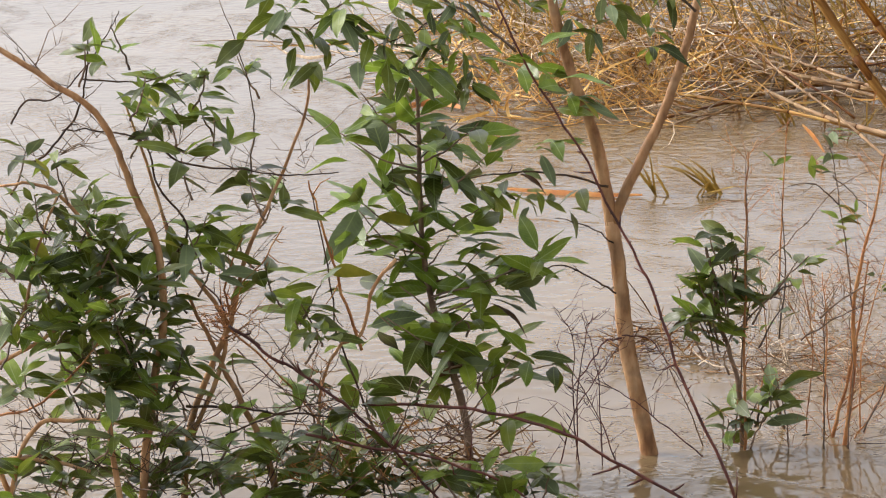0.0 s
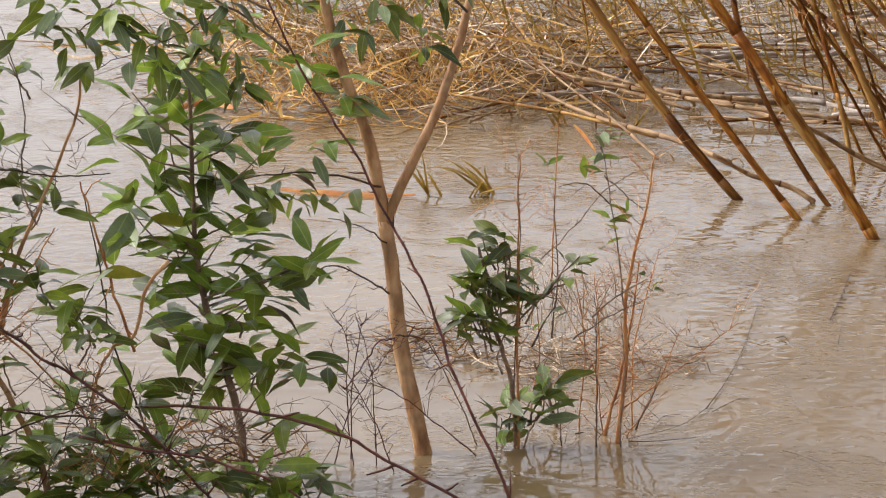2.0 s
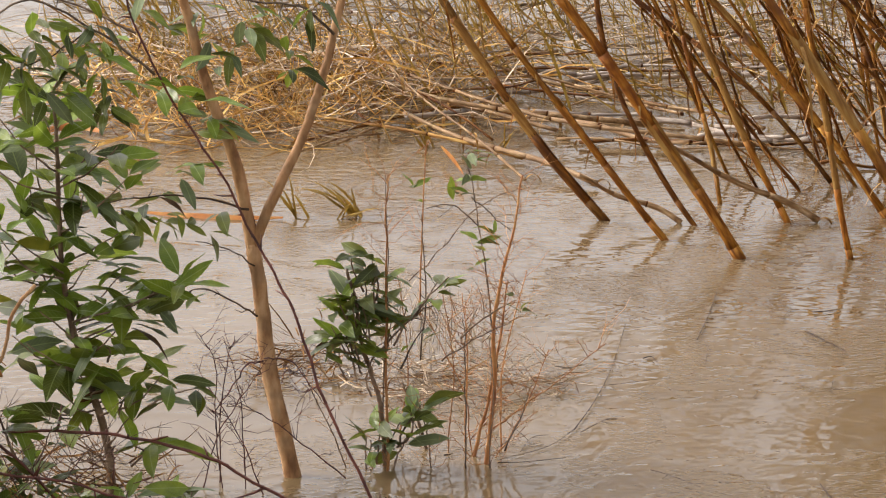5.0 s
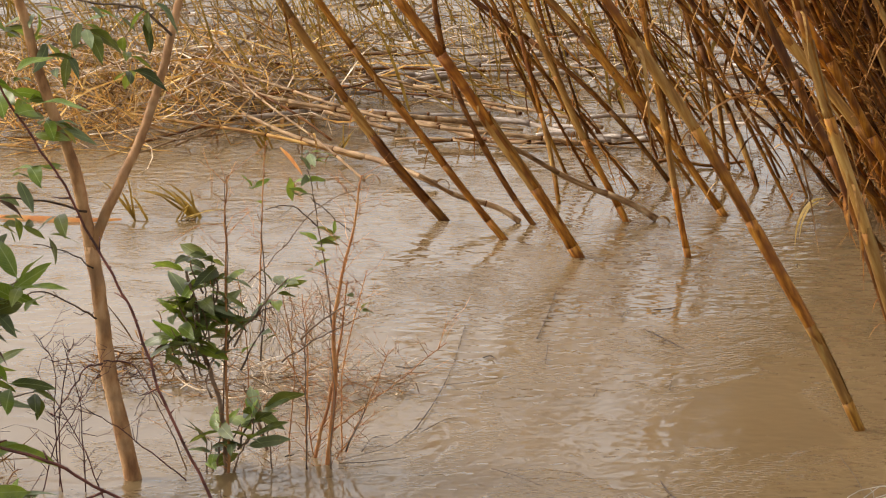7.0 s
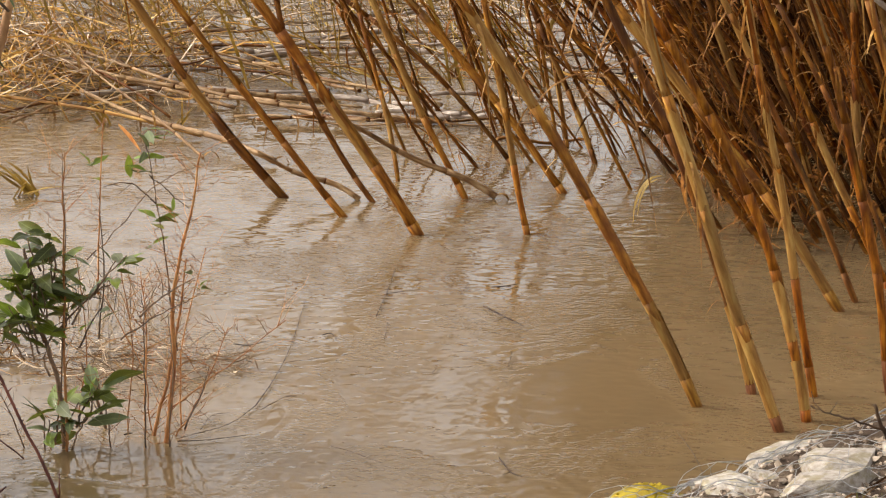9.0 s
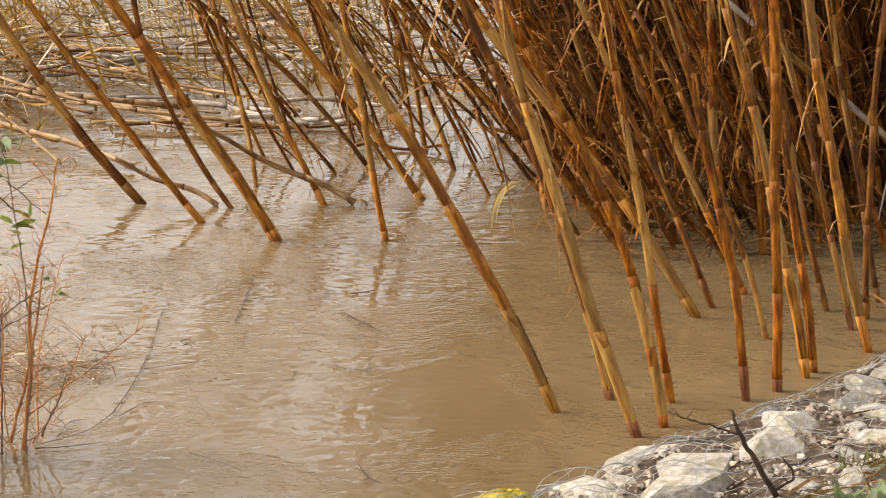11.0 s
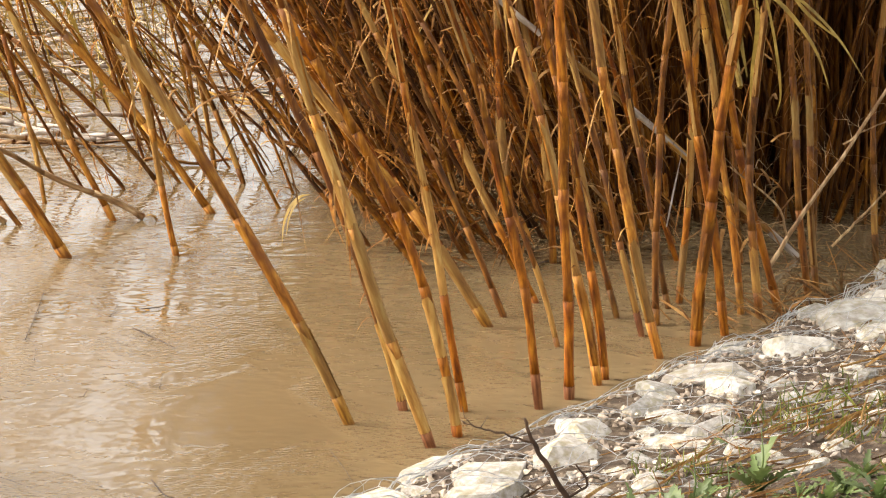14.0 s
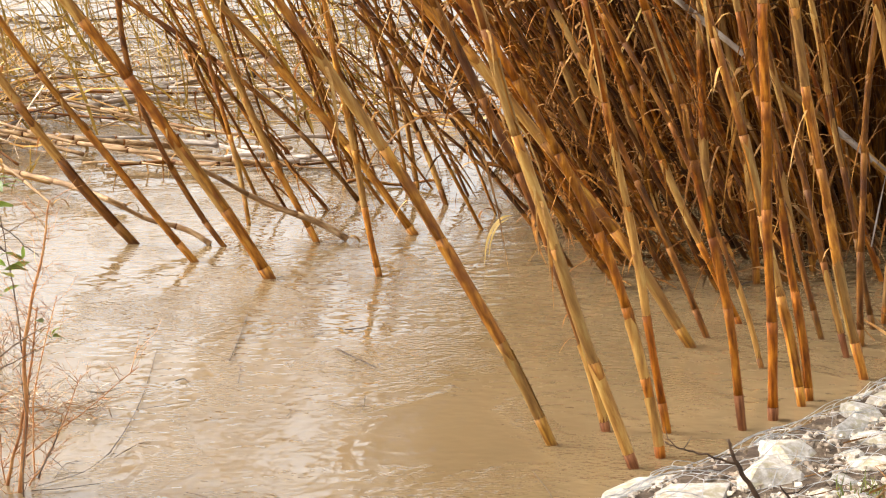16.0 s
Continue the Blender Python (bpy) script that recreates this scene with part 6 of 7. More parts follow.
stalk = plant("dry_stalk", -0.485, 8.070, -0.100, "dry pinkish brown weed stalk with fine side twigs", "weed stalk", "dry weed stalks")
branch(stalk, ((-0.485, 8.070, 0.326), (-0.479, 8.070, 0.508), (-0.470, 8.070, 0.689), (-0.463, 8.070, 0.793)), 0.003, 0.0015, M_PINK, "stem")
fine_twigs(stalk, ((-0.485, 8.070, 0.326), (-0.479, 8.070, 0.508), (-0.470, 8.070, 0.689), (-0.463, 8.070, 0.793)), 4, 0.05, 0.001, M_PINK)

stalk = plant("dry_stalk", -0.285, 7.800, 0.000, "dry pinkish brown weed stalk with fine side twigs", "weed stalk", "dry weed stalks")
branch(stalk, ((-0.285, 7.800, 0.091), (-0.198, 7.800, 0.158), (-0.125, 7.800, 0.210), (0.005, 7.800, 0.321)), 0.0029, 0.0014, M_PINK, "stem")
fine_twigs(stalk, ((-0.285, 7.800, 0.091), (-0.198, 7.800, 0.158), (-0.125, 7.800, 0.210), (0.005, 7.800, 0.321)), 14, 0.09, 0.0009, M_PINK)

stalk = plant("dry_stalk", -0.296, 7.850, -0.028, "dry pinkish brown weed stalk with fine side twigs", "weed stalk", "dry weed stalks")
branch(stalk, ((-0.296, 7.850, -0.028), (-0.214, 7.850, 0.107), (-0.140, 7.850, 0.287)), 0.0029, 0.0014, M_PINK, "stem")
fine_twigs(stalk, ((-0.296, 7.850, -0.028), (-0.214, 7.850, 0.107), (-0.140, 7.850, 0.287)), 14, 0.09, 0.0009, M_PINK)

stalk = plant("dry_stalk", -0.396, 7.900, -0.241, "dry pinkish brown weed stalk with fine side twigs", "weed stalk", "dry weed stalks")
branch(stalk, ((-0.396, 7.900, -0.241), (-0.404, 7.900, 0.004), (-0.389, 7.900, 0.230), (-0.416, 7.900, 0.425)), 0.0029, 0.0015, M_PINK, "stem")
fine_twigs(stalk, ((-0.396, 7.900, -0.241), (-0.404, 7.900, 0.004), (-0.389, 7.900, 0.230), (-0.416, 7.900, 0.425)), 14, 0.09, 0.0009, M_PINK)

stalk = plant("dry_stalk", -0.250, 7.950, -0.257, "dry pinkish brown weed stalk with fine side twigs", "weed stalk", "dry weed stalks")
branch(stalk, ((-0.250, 7.950, -0.257), (-0.268, 7.950, -0.011), (-0.260, 7.950, 0.233), (-0.199, 7.950, 0.473)), 0.0037, 0.0015, M_PINK, "stem")
fine_twigs(stalk, ((-0.250, 7.950, -0.257), (-0.268, 7.950, -0.011), (-0.260, 7.950, 0.233), (-0.199, 7.950, 0.473)), 14, 0.09, 0.0009, M_PINK)

stalk = plant("dry_stalk", -0.204, 7.900, -0.241, "dry pinkish brown weed stalk with fine side twigs", "weed stalk", "dry weed stalks")
branch(stalk, ((-0.204, 7.900, -0.241), (-0.334, 7.900, -0.027), (-0.361, 7.900, 0.155), (-0.460, 7.900, 0.365)), 0.0029, 0.0015, M_PINK, "stem")
fine_twigs(stalk, ((-0.204, 7.900, -0.241), (-0.334, 7.900, -0.027), (-0.361, 7.900, 0.155), (-0.460, 7.900, 0.365)), 14, 0.09, 0.0009, M_PINK)

stalk = plant("dry_stalk", -0.520, 8.000, -0.271, "dry pinkish brown weed stalk with fine side twigs", "weed stalk", "dry weed stalks")
branch(stalk, ((-0.520, 8.000, -0.271), (-0.538, 8.000, -0.023), (-0.512, 8.000, 0.221), (-0.538, 8.000, 0.463)), 0.003, 0.0015, M_PINK, "stem")
fine_twigs(stalk, ((-0.520, 8.000, -0.271), (-0.538, 8.000, -0.023), (-0.512, 8.000, 0.221), (-0.538, 8.000, 0.463)), 14, 0.09, 0.0009, M_PINK)

stalk = plant("bare_twig", -0.928, 7.550, -0.100, "thin bare reddish twig sticking out of water", "twig", "bare twigs")
branch(stalk, ((-0.928, 7.550, -0.130), (-0.964, 7.550, 0.103), (-0.964, 7.550, 0.320), (-1.011, 7.550, 0.406)), 0.0025, 0.0011, M_REDBARK, "stem")
fine_twigs(stalk, ((-0.928, 7.550, -0.130), (-0.964, 7.550, 0.103), (-0.964, 7.550, 0.320), (-1.011, 7.550, 0.406)), 9, 0.08, 0.0011, M_REDBARK)

stalk = plant("bare_twig", -0.963, 7.600, -0.100, "thin bare reddish twig sticking out of water", "twig", "bare twigs")
branch(stalk, ((-0.963, 7.600, -0.146), (-0.961, 7.600, 0.148), (-0.935, 7.600, 0.322), (-0.920, 7.600, 0.379)), 0.0025, 0.0011, M_REDBARK, "stem")
fine_twigs(stalk, ((-0.963, 7.600, -0.146), (-0.961, 7.600, 0.148), (-0.935, 7.600, 0.322), (-0.920, 7.600, 0.379)), 9, 0.08, 0.0011, M_REDBARK)

stalk = plant("bare_twig", -1.010, 7.550, -0.100, "thin bare reddish twig sticking out of water", "twig", "bare twigs")
branch(stalk, ((-1.010, 7.550, -0.042), (-0.963, 7.550, 0.132), (-0.890, 7.550, 0.248), (-0.832, 7.550, 0.334)), 0.0025, 0.0011, M_REDBARK, "stem")
fine_twigs(stalk, ((-1.010, 7.550, -0.042), (-0.963, 7.550, 0.132), (-0.890, 7.550, 0.248), (-0.832, 7.550, 0.334)), 9, 0.08, 0.0011, M_REDBARK)

stalk = plant("bare_twig", -0.836, 7.500, -0.100, "thin bare reddish twig sticking out of water", "twig", "bare twigs")
branch(stalk, ((-0.836, 7.500, -0.028), (-0.901, 7.500, 0.146), (-1.006, 7.500, 0.333)), 0.0025, 0.0011, M_REDBARK, "stem")
fine_twigs(stalk, ((-0.836, 7.500, -0.028), (-0.901, 7.500, 0.146), (-1.006, 7.500, 0.333)), 9, 0.08, 0.0011, M_REDBARK)

stalk = plant("bare_twig", -0.900, 7.550, -0.100, "thin bare reddish twig sticking out of water", "twig", "bare twigs")
branch(stalk, ((-0.900, 7.550, -0.131), (-0.896, 7.550, 0.030), (-0.904, 7.550, 0.248), (-0.941, 7.550, 0.392)), 0.0025, 0.0011, M_REDBARK, "stem")
fine_twigs(stalk, ((-0.900, 7.550, -0.131), (-0.896, 7.550, 0.030), (-0.904, 7.550, 0.248), (-0.941, 7.550, 0.392)), 9, 0.08, 0.0011, M_REDBARK)

stalk = plant("bare_twig", -0.647, 7.600, -0.100, "thin bare reddish twig sticking out of water", "twig", "bare twigs")
branch(stalk, ((-0.647, 7.600, 0.015), (-0.772, 7.600, 0.118), (-0.855, 7.600, 0.177), (-0.939, 7.600, 0.206)), 0.0025, 0.0011, M_REDBARK, "stem")
fine_twigs(stalk, ((-0.647, 7.600, 0.015), (-0.772, 7.600, 0.118), (-0.855, 7.600, 0.177), (-0.939, 7.600, 0.206)), 9, 0.08, 0.0011, M_REDBARK)

# thin grey stalks beside the low shrub
stalk = plant("dry_stalk", *(-0.434, 7.750, -0.074), "thin grey dead stalk beside the low shrub", "weed stalk", "dry weed stalks")
branch(stalk, ((-0.434, 7.750, -0.074), (-0.445, 7.750, 0.061), (-0.476, 7.750, 0.194)), 0.0030, 0.0013, M_TWIG, "stem")
fine_twigs(stalk, ((-0.434, 7.750, -0.074), (-0.445, 7.750, 0.061), (-0.476, 7.750, 0.194)), 10, 0.08, 0.0008, M_PINK)
stalk = plant("dry_stalk", *(-0.350, 7.750, -0.077), "thin grey dead stalk beside the low shrub", "weed stalk", "dry weed stalks")
branch(stalk, ((-0.350, 7.750, -0.077), (-0.351, 7.750, 0.105), (-0.353, 7.750, 0.283), (-0.354, 7.750, 0.400)), 0.0030, 0.0013, M_TWIG, "stem")
fine_twigs(stalk, ((-0.350, 7.750, -0.077), (-0.351, 7.750, 0.105), (-0.353, 7.750, 0.283), (-0.354, 7.750, 0.400)), 10, 0.08, 0.0008, M_PINK)
stalk = plant("dry_stalk", *(-0.285, 7.750, -0.074), "thin grey dead stalk beside the low shrub", "weed stalk", "dry weed stalks")
branch(stalk, ((-0.285, 7.750, -0.074), (-0.291, 7.750, 0.045), (-0.280, 7.750, 0.194), (-0.291, 7.750, 0.341)), 0.0030, 0.0013, M_TWIG, "stem")
fine_twigs(stalk, ((-0.285, 7.750, -0.074), (-0.291, 7.750, 0.045), (-0.280, 7.750, 0.194), (-0.291, 7.750, 0.341)), 10, 0.08, 0.0008, M_PINK)
stalk = plant("dry_stalk", *(-0.465, 7.750, 0.283), "thin grey dead stalk beside the low shrub", "weed stalk", "dry weed stalks")
branch(stalk, ((-0.465, 7.750, 0.283), (-0.450, 7.750, 0.488), (-0.459, 7.750, 0.662)), 0.0030, 0.0013, M_TWIG, "stem")
fine_twigs(stalk, ((-0.465, 7.750, 0.283), (-0.450, 7.750, 0.488), (-0.459, 7.750, 0.662)), 10, 0.08, 0.0008, M_PINK)
stalk = plant("dry_stalk", *(-0.557, 7.750, -0.076), "thin grey dead stalk beside the low shrub", "weed stalk", "dry weed stalks")
branch(stalk, ((-0.557, 7.750, -0.076), (-0.561, 7.750, 0.195), (-0.547, 7.750, 0.459), (-0.548, 7.750, 0.749)), 0.0030, 0.0013, M_TWIG, "stem")
fine_twigs(stalk, ((-0.557, 7.750, -0.076), (-0.561, 7.750, 0.195), (-0.547, 7.750, 0.459), (-0.548, 7.750, 0.749)), 10, 0.08, 0.0008, M_PINK)
stalk = plant("dry_stalk", *(-0.255, 7.750, 0.045), "thin grey dead stalk beside the low shrub", "weed stalk", "dry weed stalks")
branch(stalk, ((-0.255, 7.750, 0.045), (-0.211, 7.750, 0.134), (-0.189, 7.750, 0.208)), 0.0030, 0.0013, M_TWIG, "stem")
fine_twigs(stalk, ((-0.255, 7.750, 0.045), (-0.211, 7.750, 0.134), (-0.189, 7.750, 0.208)), 10, 0.08, 0.0008, M_PINK)
stalk = plant("dry_stalk", *(-0.632, 7.750, -0.076), "thin grey dead stalk beside the low shrub", "weed stalk", "dry weed stalks")
branch(stalk, ((-0.632, 7.750, -0.076), (-0.700, 7.750, 0.106), (-0.782, 7.750, 0.284)), 0.0030, 0.0013, M_TWIG, "stem")
fine_twigs(stalk, ((-0.632, 7.750, -0.076), (-0.700, 7.750, 0.106), (-0.782, 7.750, 0.284)), 10, 0.08, 0.0008, M_PINK)
stalk = plant("dry_stalk", *(-0.410, 7.750, 0.283), "thin grey dead stalk beside the low shrub", "weed stalk", "dry weed stalks")
branch(stalk, ((-0.410, 7.750, 0.283), (-0.324, 7.750, 0.341), (-0.209, 7.750, 0.399)), 0.0030, 0.0013, M_TWIG, "stem")
fine_twigs(stalk, ((-0.410, 7.750, 0.283), (-0.324, 7.750, 0.341), (-0.209, 7.750, 0.399)), 10, 0.08, 0.0008, M_PINK)
clump(lowshrub, -0.527, 7.730, 0.096, 6, 0.085, (-0.553, 7.730, 0.029), fresh=0.1)
clump(lowshrub, -0.476, 7.730, 0.126, 5, 0.080, (-0.527, 7.730, 0.059), fresh=0.1)
clump(lowshrub, -0.585, 7.730, 0.052, 6, 0.090, (-0.582, 7.730, -0.015), fresh=0.1)
clump(lowshrub, -0.651, 7.730, 0.318, 6, 0.085, (-0.613, 7.730, 0.252), fresh=0.1)
clump(lowshrub, -0.621, 7.730, 0.406, 6, 0.090, (-0.597, 7.730, 0.340), fresh=0.1)
clump(lowshrub, -0.693, 7.730, 0.347, 5, 0.080, (-0.634, 7.730, 0.281), fresh=0.1)
clump(lowshrub, -0.584, 7.730, 0.493, 5, 0.095, (-0.578, 7.730, 0.427), fresh=0.1)
clump(lowshrub, -0.677, 7.730, 0.428, 5, 0.085, (-0.625, 7.730, 0.362), fresh=0.1)

# sprig with a few green leaves

sprig = plant("green_sprig", -0.359, 8.600, -0.050, "thin sprig with a few small green leaves over water", "shrub")
branch(sprig, ((-0.297, 8.600, 0.039), (-0.333, 8.600, 0.332), (-0.355, 8.600, 0.493), (-0.384, 8.600, 0.653)), 0.0032, 0.0016, M_TWIG, "stem")
branch(sprig, ((-0.348, 8.600, 0.453), (-0.418, 8.600, 0.517), (-0.496, 8.600, 0.509)), 0.0028, 0.0016, M_DARKTWIG, "branch")
branch(sprig, ((-0.547, 8.600, 0.300), (-0.451, 8.600, 0.397), (-0.355, 8.600, 0.509), (-0.229, 8.600, 0.572)), 0.0024, 0.0016, M_TWIG, "branch")
branch(sprig, ((-0.370, 8.600, 0.541), (-0.308, 8.600, 0.485), (-0.261, 8.600, 0.444)), 0.0024, 0.0016, M_TWIG, "branch")
clump(sprig, -0.527, 8.600, 0.549, 4, 0.067, fresh=0.2, droop=0.3)
clump(sprig, -0.385, 8.600, 0.645, 5, 0.073, fresh=0.2, droop=0.3)
clump(sprig, -0.378, 8.600, 0.573, 6, 0.073, fresh=0.2, droop=0.3)
clump(sprig, -0.417, 8.600, 0.533, 3, 0.073, fresh=0.2, droop=0.3)
clump(sprig, -0.369, 8.600, 0.605, 4, 0.067, fresh=0.2, droop=0.3)
clump(sprig, -0.356, 8.600, 0.413, 4, 0.062, fresh=0.2, droop=0.3)
clump(sprig, -0.316, 8.600, 0.444, 3, 0.062, fresh=0.2, droop=0.3)
clump(sprig, -0.365, 8.600, 0.356, 2, 0.062, fresh=0.2, droop=0.3)

# bleached twigs and green blades at the foot of the reed bed

stalk = plant("bare_twig", 2.598, 9.350, 0.135, "pale brown bare twig leaning against the reeds", "twig", "pale brown twigs")
branch(stalk, ((2.598, 9.350, 0.135), (2.701, 9.350, 0.304), (2.822, 9.350, 0.481), (2.975, 9.350, 0.729)), 0.0078, 0.0052, M_DRYCANE, "stem")
fine_twigs(stalk, ((2.598, 9.350, 0.135), (2.701, 9.350, 0.304), (2.822, 9.350, 0.481), (2.975, 9.350, 0.729)), 6, 0.09, 0.0013, M_DRYCANE)

stalk = plant("bare_twig", 2.842, 9.500, 0.162, "pale brown bare twig leaning against the reeds", "twig", "pale brown twigs")
branch(stalk, ((2.842, 9.500, 0.162), (2.931, 9.500, 0.252), (3.056, 9.500, 0.378)), 0.0053, 0.0035, M_DRYCANE, "stem")
fine_twigs(stalk, ((2.842, 9.500, 0.162), (2.931, 9.500, 0.252), (3.056, 9.500, 0.378)), 6, 0.09, 0.0013, M_DRYCANE)

stalk = plant("bare_twig", 2.635, 9.300, 0.243, "pale brown bare twig leaning against the reeds", "twig", "pale brown twigs")
branch(stalk, ((2.635, 9.300, 0.243), (2.595, 9.300, 0.343), (2.447, 9.300, 0.461)), 0.0043, 0.0026, M_DRYCANE, "stem")
fine_twigs(stalk, ((2.635, 9.300, 0.243), (2.595, 9.300, 0.343), (2.447, 9.300, 0.461)), 6, 0.09, 0.0013, M_DRYCANE)

stalk = plant("bare_twig", 2.820, 9.350, 0.517, "pale brown bare twig leaning against the reeds", "twig", "pale brown twigs")
branch(stalk, ((2.820, 9.350, 0.517), (2.891, 9.350, 0.561), (2.999, 9.350, 0.604)), 0.0035, 0.0017, M_DRYCANE, "stem")
fine_twigs(stalk, ((2.820, 9.350, 0.517), (2.891, 9.350, 0.561), (2.999, 9.350, 0.604)), 6, 0.09, 0.0013, M_DRYCANE)

spray = plant("reed_leaf_spray", 2.409, 9.000, 1.092, "pale green arching reed leaves among brown canes", "reed leaves")
spray_blade(spray, ((2.409, 9.000, 1.092), (2.439, 9.000, 0.958), (2.427, 9.000, 0.806), (2.423, 9.000, 0.687)), 0.01)
spray_blade(spray, ((2.418, 9.000, 1.075), (2.524, 9.000, 0.991), (2.616, 9.000, 0.872), (2.664, 9.000, 0.752)), 0.008)
spray_blade(spray, ((2.426, 9.000, 1.092), (2.558, 9.000, 1.024), (2.684, 9.000, 0.905), (2.777, 9.000, 0.768)), 0.006)
spray_blade(spray, ((2.401, 9.000, 1.076), (2.385, 9.000, 0.941), (2.411, 9.000, 0.789)), 0.011)
spray_blade(spray, ((2.522, 9.000, 1.058), (2.594, 9.000, 0.973), (2.702, 9.000, 0.888)), 0.007)
spray_blade(spray, ((2.453, 9.000, 1.058), (2.494, 9.000, 0.890), (2.516, 9.000, 0.737), (2.502, 9.000, 0.669)), 0.006)

stalk = plant("pale_blade", 2.153, 8.900, 0.360, "thin bleached reed blade caught between canes", "reed leaf")
spray_blade(stalk, ((2.153, 8.900, 0.360), (2.172, 8.900, 0.471), (2.193, 8.900, 0.580)), 0.004, M_GREY)


# ---- gabion mattress along the water: stones under wire netting ----
def rock_mesh(rng, points, flat, material, name="stone"):
    """An angular stone: the hull of scattered points, its edges a little worn."""
    bm = bmesh.new()
    for i in range(points):
        v = Vector((rng.gauss(0, 1), rng.gauss(0, 1), rng.gauss(0, 1))).normalized()
        v = Vector((v.x, v.y * rng.uniform(0.75, 0.95), v.z * flat)) * rng.uniform(0.88, 1.0)
        bm.verts.new(v)
    res = bmesh.ops.convex_hull(bm, input=bm.verts)
    bmesh.ops.delete(bm, geom=[v for v in bm.verts if not v.link_faces], context="VERTS")
    bmesh.ops.recalc_face_normals(bm, faces=bm.faces)
    return mesh_of(name, bm, material, smooth=False)


rng = random.Random(31)
ROCKS = [rock_mesh(rng, 26, f, M_STONE) for f in (0.55, 0.62, 0.5, 0.7, 0.58, 0.45, 0.66, 0.6)]
gabion = thing("gabion_mattress", on_bank(1.5, 0.3), "wire gabion mattress filled with pale limestone at the water's edge", "gabion")
base = gabion.location.copy()
stones = []


def top_of_stones(u, v):
    """Height of the netting: over the stones, sagging between them."""
    z = bank_height(v) + 0.015
    for su, sv, sx, sz in stones:
        q = ((u - su) ** 2 + (v - sv) ** 2) / (sx * sx)
        if q < 1.2:
            z = max(z, bank_height(sv) + sz * max(0.2, 1 - q * 0.75))
    return z


tries = 0
while len(stones) < 285 and tries < 9000:
    tries += 1
    u, v = rng.uniform(-1.4, 4.6), rng.uniform(-0.03, 0.95)
    big = 0.115 if v < 0.5 else 0.07
    size = rng.uniform(0.35, 1.0) ** 1.2 * big
    if len(stones) < 34:
        v, size = rng.uniform(-0.01, 0.34), rng.uniform(0.09, 0.165)
    if any((u - a) ** 2 + (v - b) ** 2 < (0.80 * (size + s)) ** 2 for a, b, s, _ in stones):
        continue
    h = size * rng.uniform(0.5, 0.75)
    stones.append((u, v, size * 1.1, size * 0.47))
    m = Matrix.Translation(on_bank(u, v, -0.005) - base) @ Matrix.Rotation(rng.uniform(0, 6.28), 4, "Z") @ Matrix.Rotation(rng.gauss(0, 0.25), 4, "X") @ Matrix.Diagonal((size * 1.2, size * 0.95, size * 0.78, 1))
    placed("stone", ROCKS[rng.randrange(8)], gabion, m)


def netting(bm, u0, u1, v0, v1, cell, r):
    """Hexagonal twisted wire netting laid over the stones."""
    nu, nv = int((u1 - u0) / cell), int((v1 - v0) / (cell * 0.75))
    def at(u, v):
        u, v = u + 0.012 * noise.noise((u * 9, v * 9, 1)), v + 0.012 * noise.noise((u * 9, v * 9, 5))
        p = on_bank(u, v)
        return Vector((p.x, p.y, top_of_stones(u, v) + 0.006 + 0.006 * noise.noise((u * 14, v * 14, 9)))) - base
    for i in range(nu):
        for j in range(nv):
            u, v = u0 + (i + 0.5 * (j % 2)) * cell, v0 + j * cell * 0.75
            a, b, c, d = (u, v), (u + 0.5 * cell, v + 0.2 * cell), (u + cell, v), (u + 0.5 * cell, v + 0.75 * cell)
            for p, q in ((a, b), (b, c), (b, d)):
                mid = ((p[0] + q[0]) / 2, (p[1] + q[1]) / 2)
                tube(bm, (at(*p), at(*mid), at(*q)), (r, r, r), 4, cap=False)


bm = bmesh.new()
netting(bm, -1.5, 4.6, 0.0, 0.85, 0.12, 0.0009)
part("wire_netting", bm, M_WIRE, gabion, "galvanised hexagonal wire netting")
for k in range(6):
    bm = bmesh.new()
    pts = []
    for i in range(150):
        u = -1.6 + i * 6.3 / 149
        p = on_bank(u, 0)
        off = 0.035 * noise.noise((u * 3.2, k * 7.7, 0)) - 0.02 + 0.012 * k
        q = p + INLAND * off
        pts.append(Vector((q.x, q.y, max(bank_height(off) + 0.02, top_of_stones(u, max(0, off)) * 0.8) + 0.02 * noise.noise((u * 4, k * 3.3, 2)))) - base)
    tube(bm, pts, [0.0017] * 150, 5)
    part("selvedge_wire", bm, M_WIRE, gabion, "thick galvanised edge wire")
for k in range(5):
    bm = bmesh.new()
    pts = []
    v0, tilt = 0.08 + 0.15 * k, rng.uniform(-0.05, 0.05)
    for i in range(90):
        u = -1.5 + i * 6.1 / 89
        v = v0 + tilt * u + 0.05 * noise.noise((u * 1.6, k * 5.1, 4))
        p = on_bank(u, v)
        pts.append(Vector((p.x, p.y, top_of_stones(u, v) + 0.012)) - base)
    tube(bm, pts, [0.0011] * 90, 4)
    part("tie_wire", bm, M_WIRE, gabion, "galvanised tie wire")


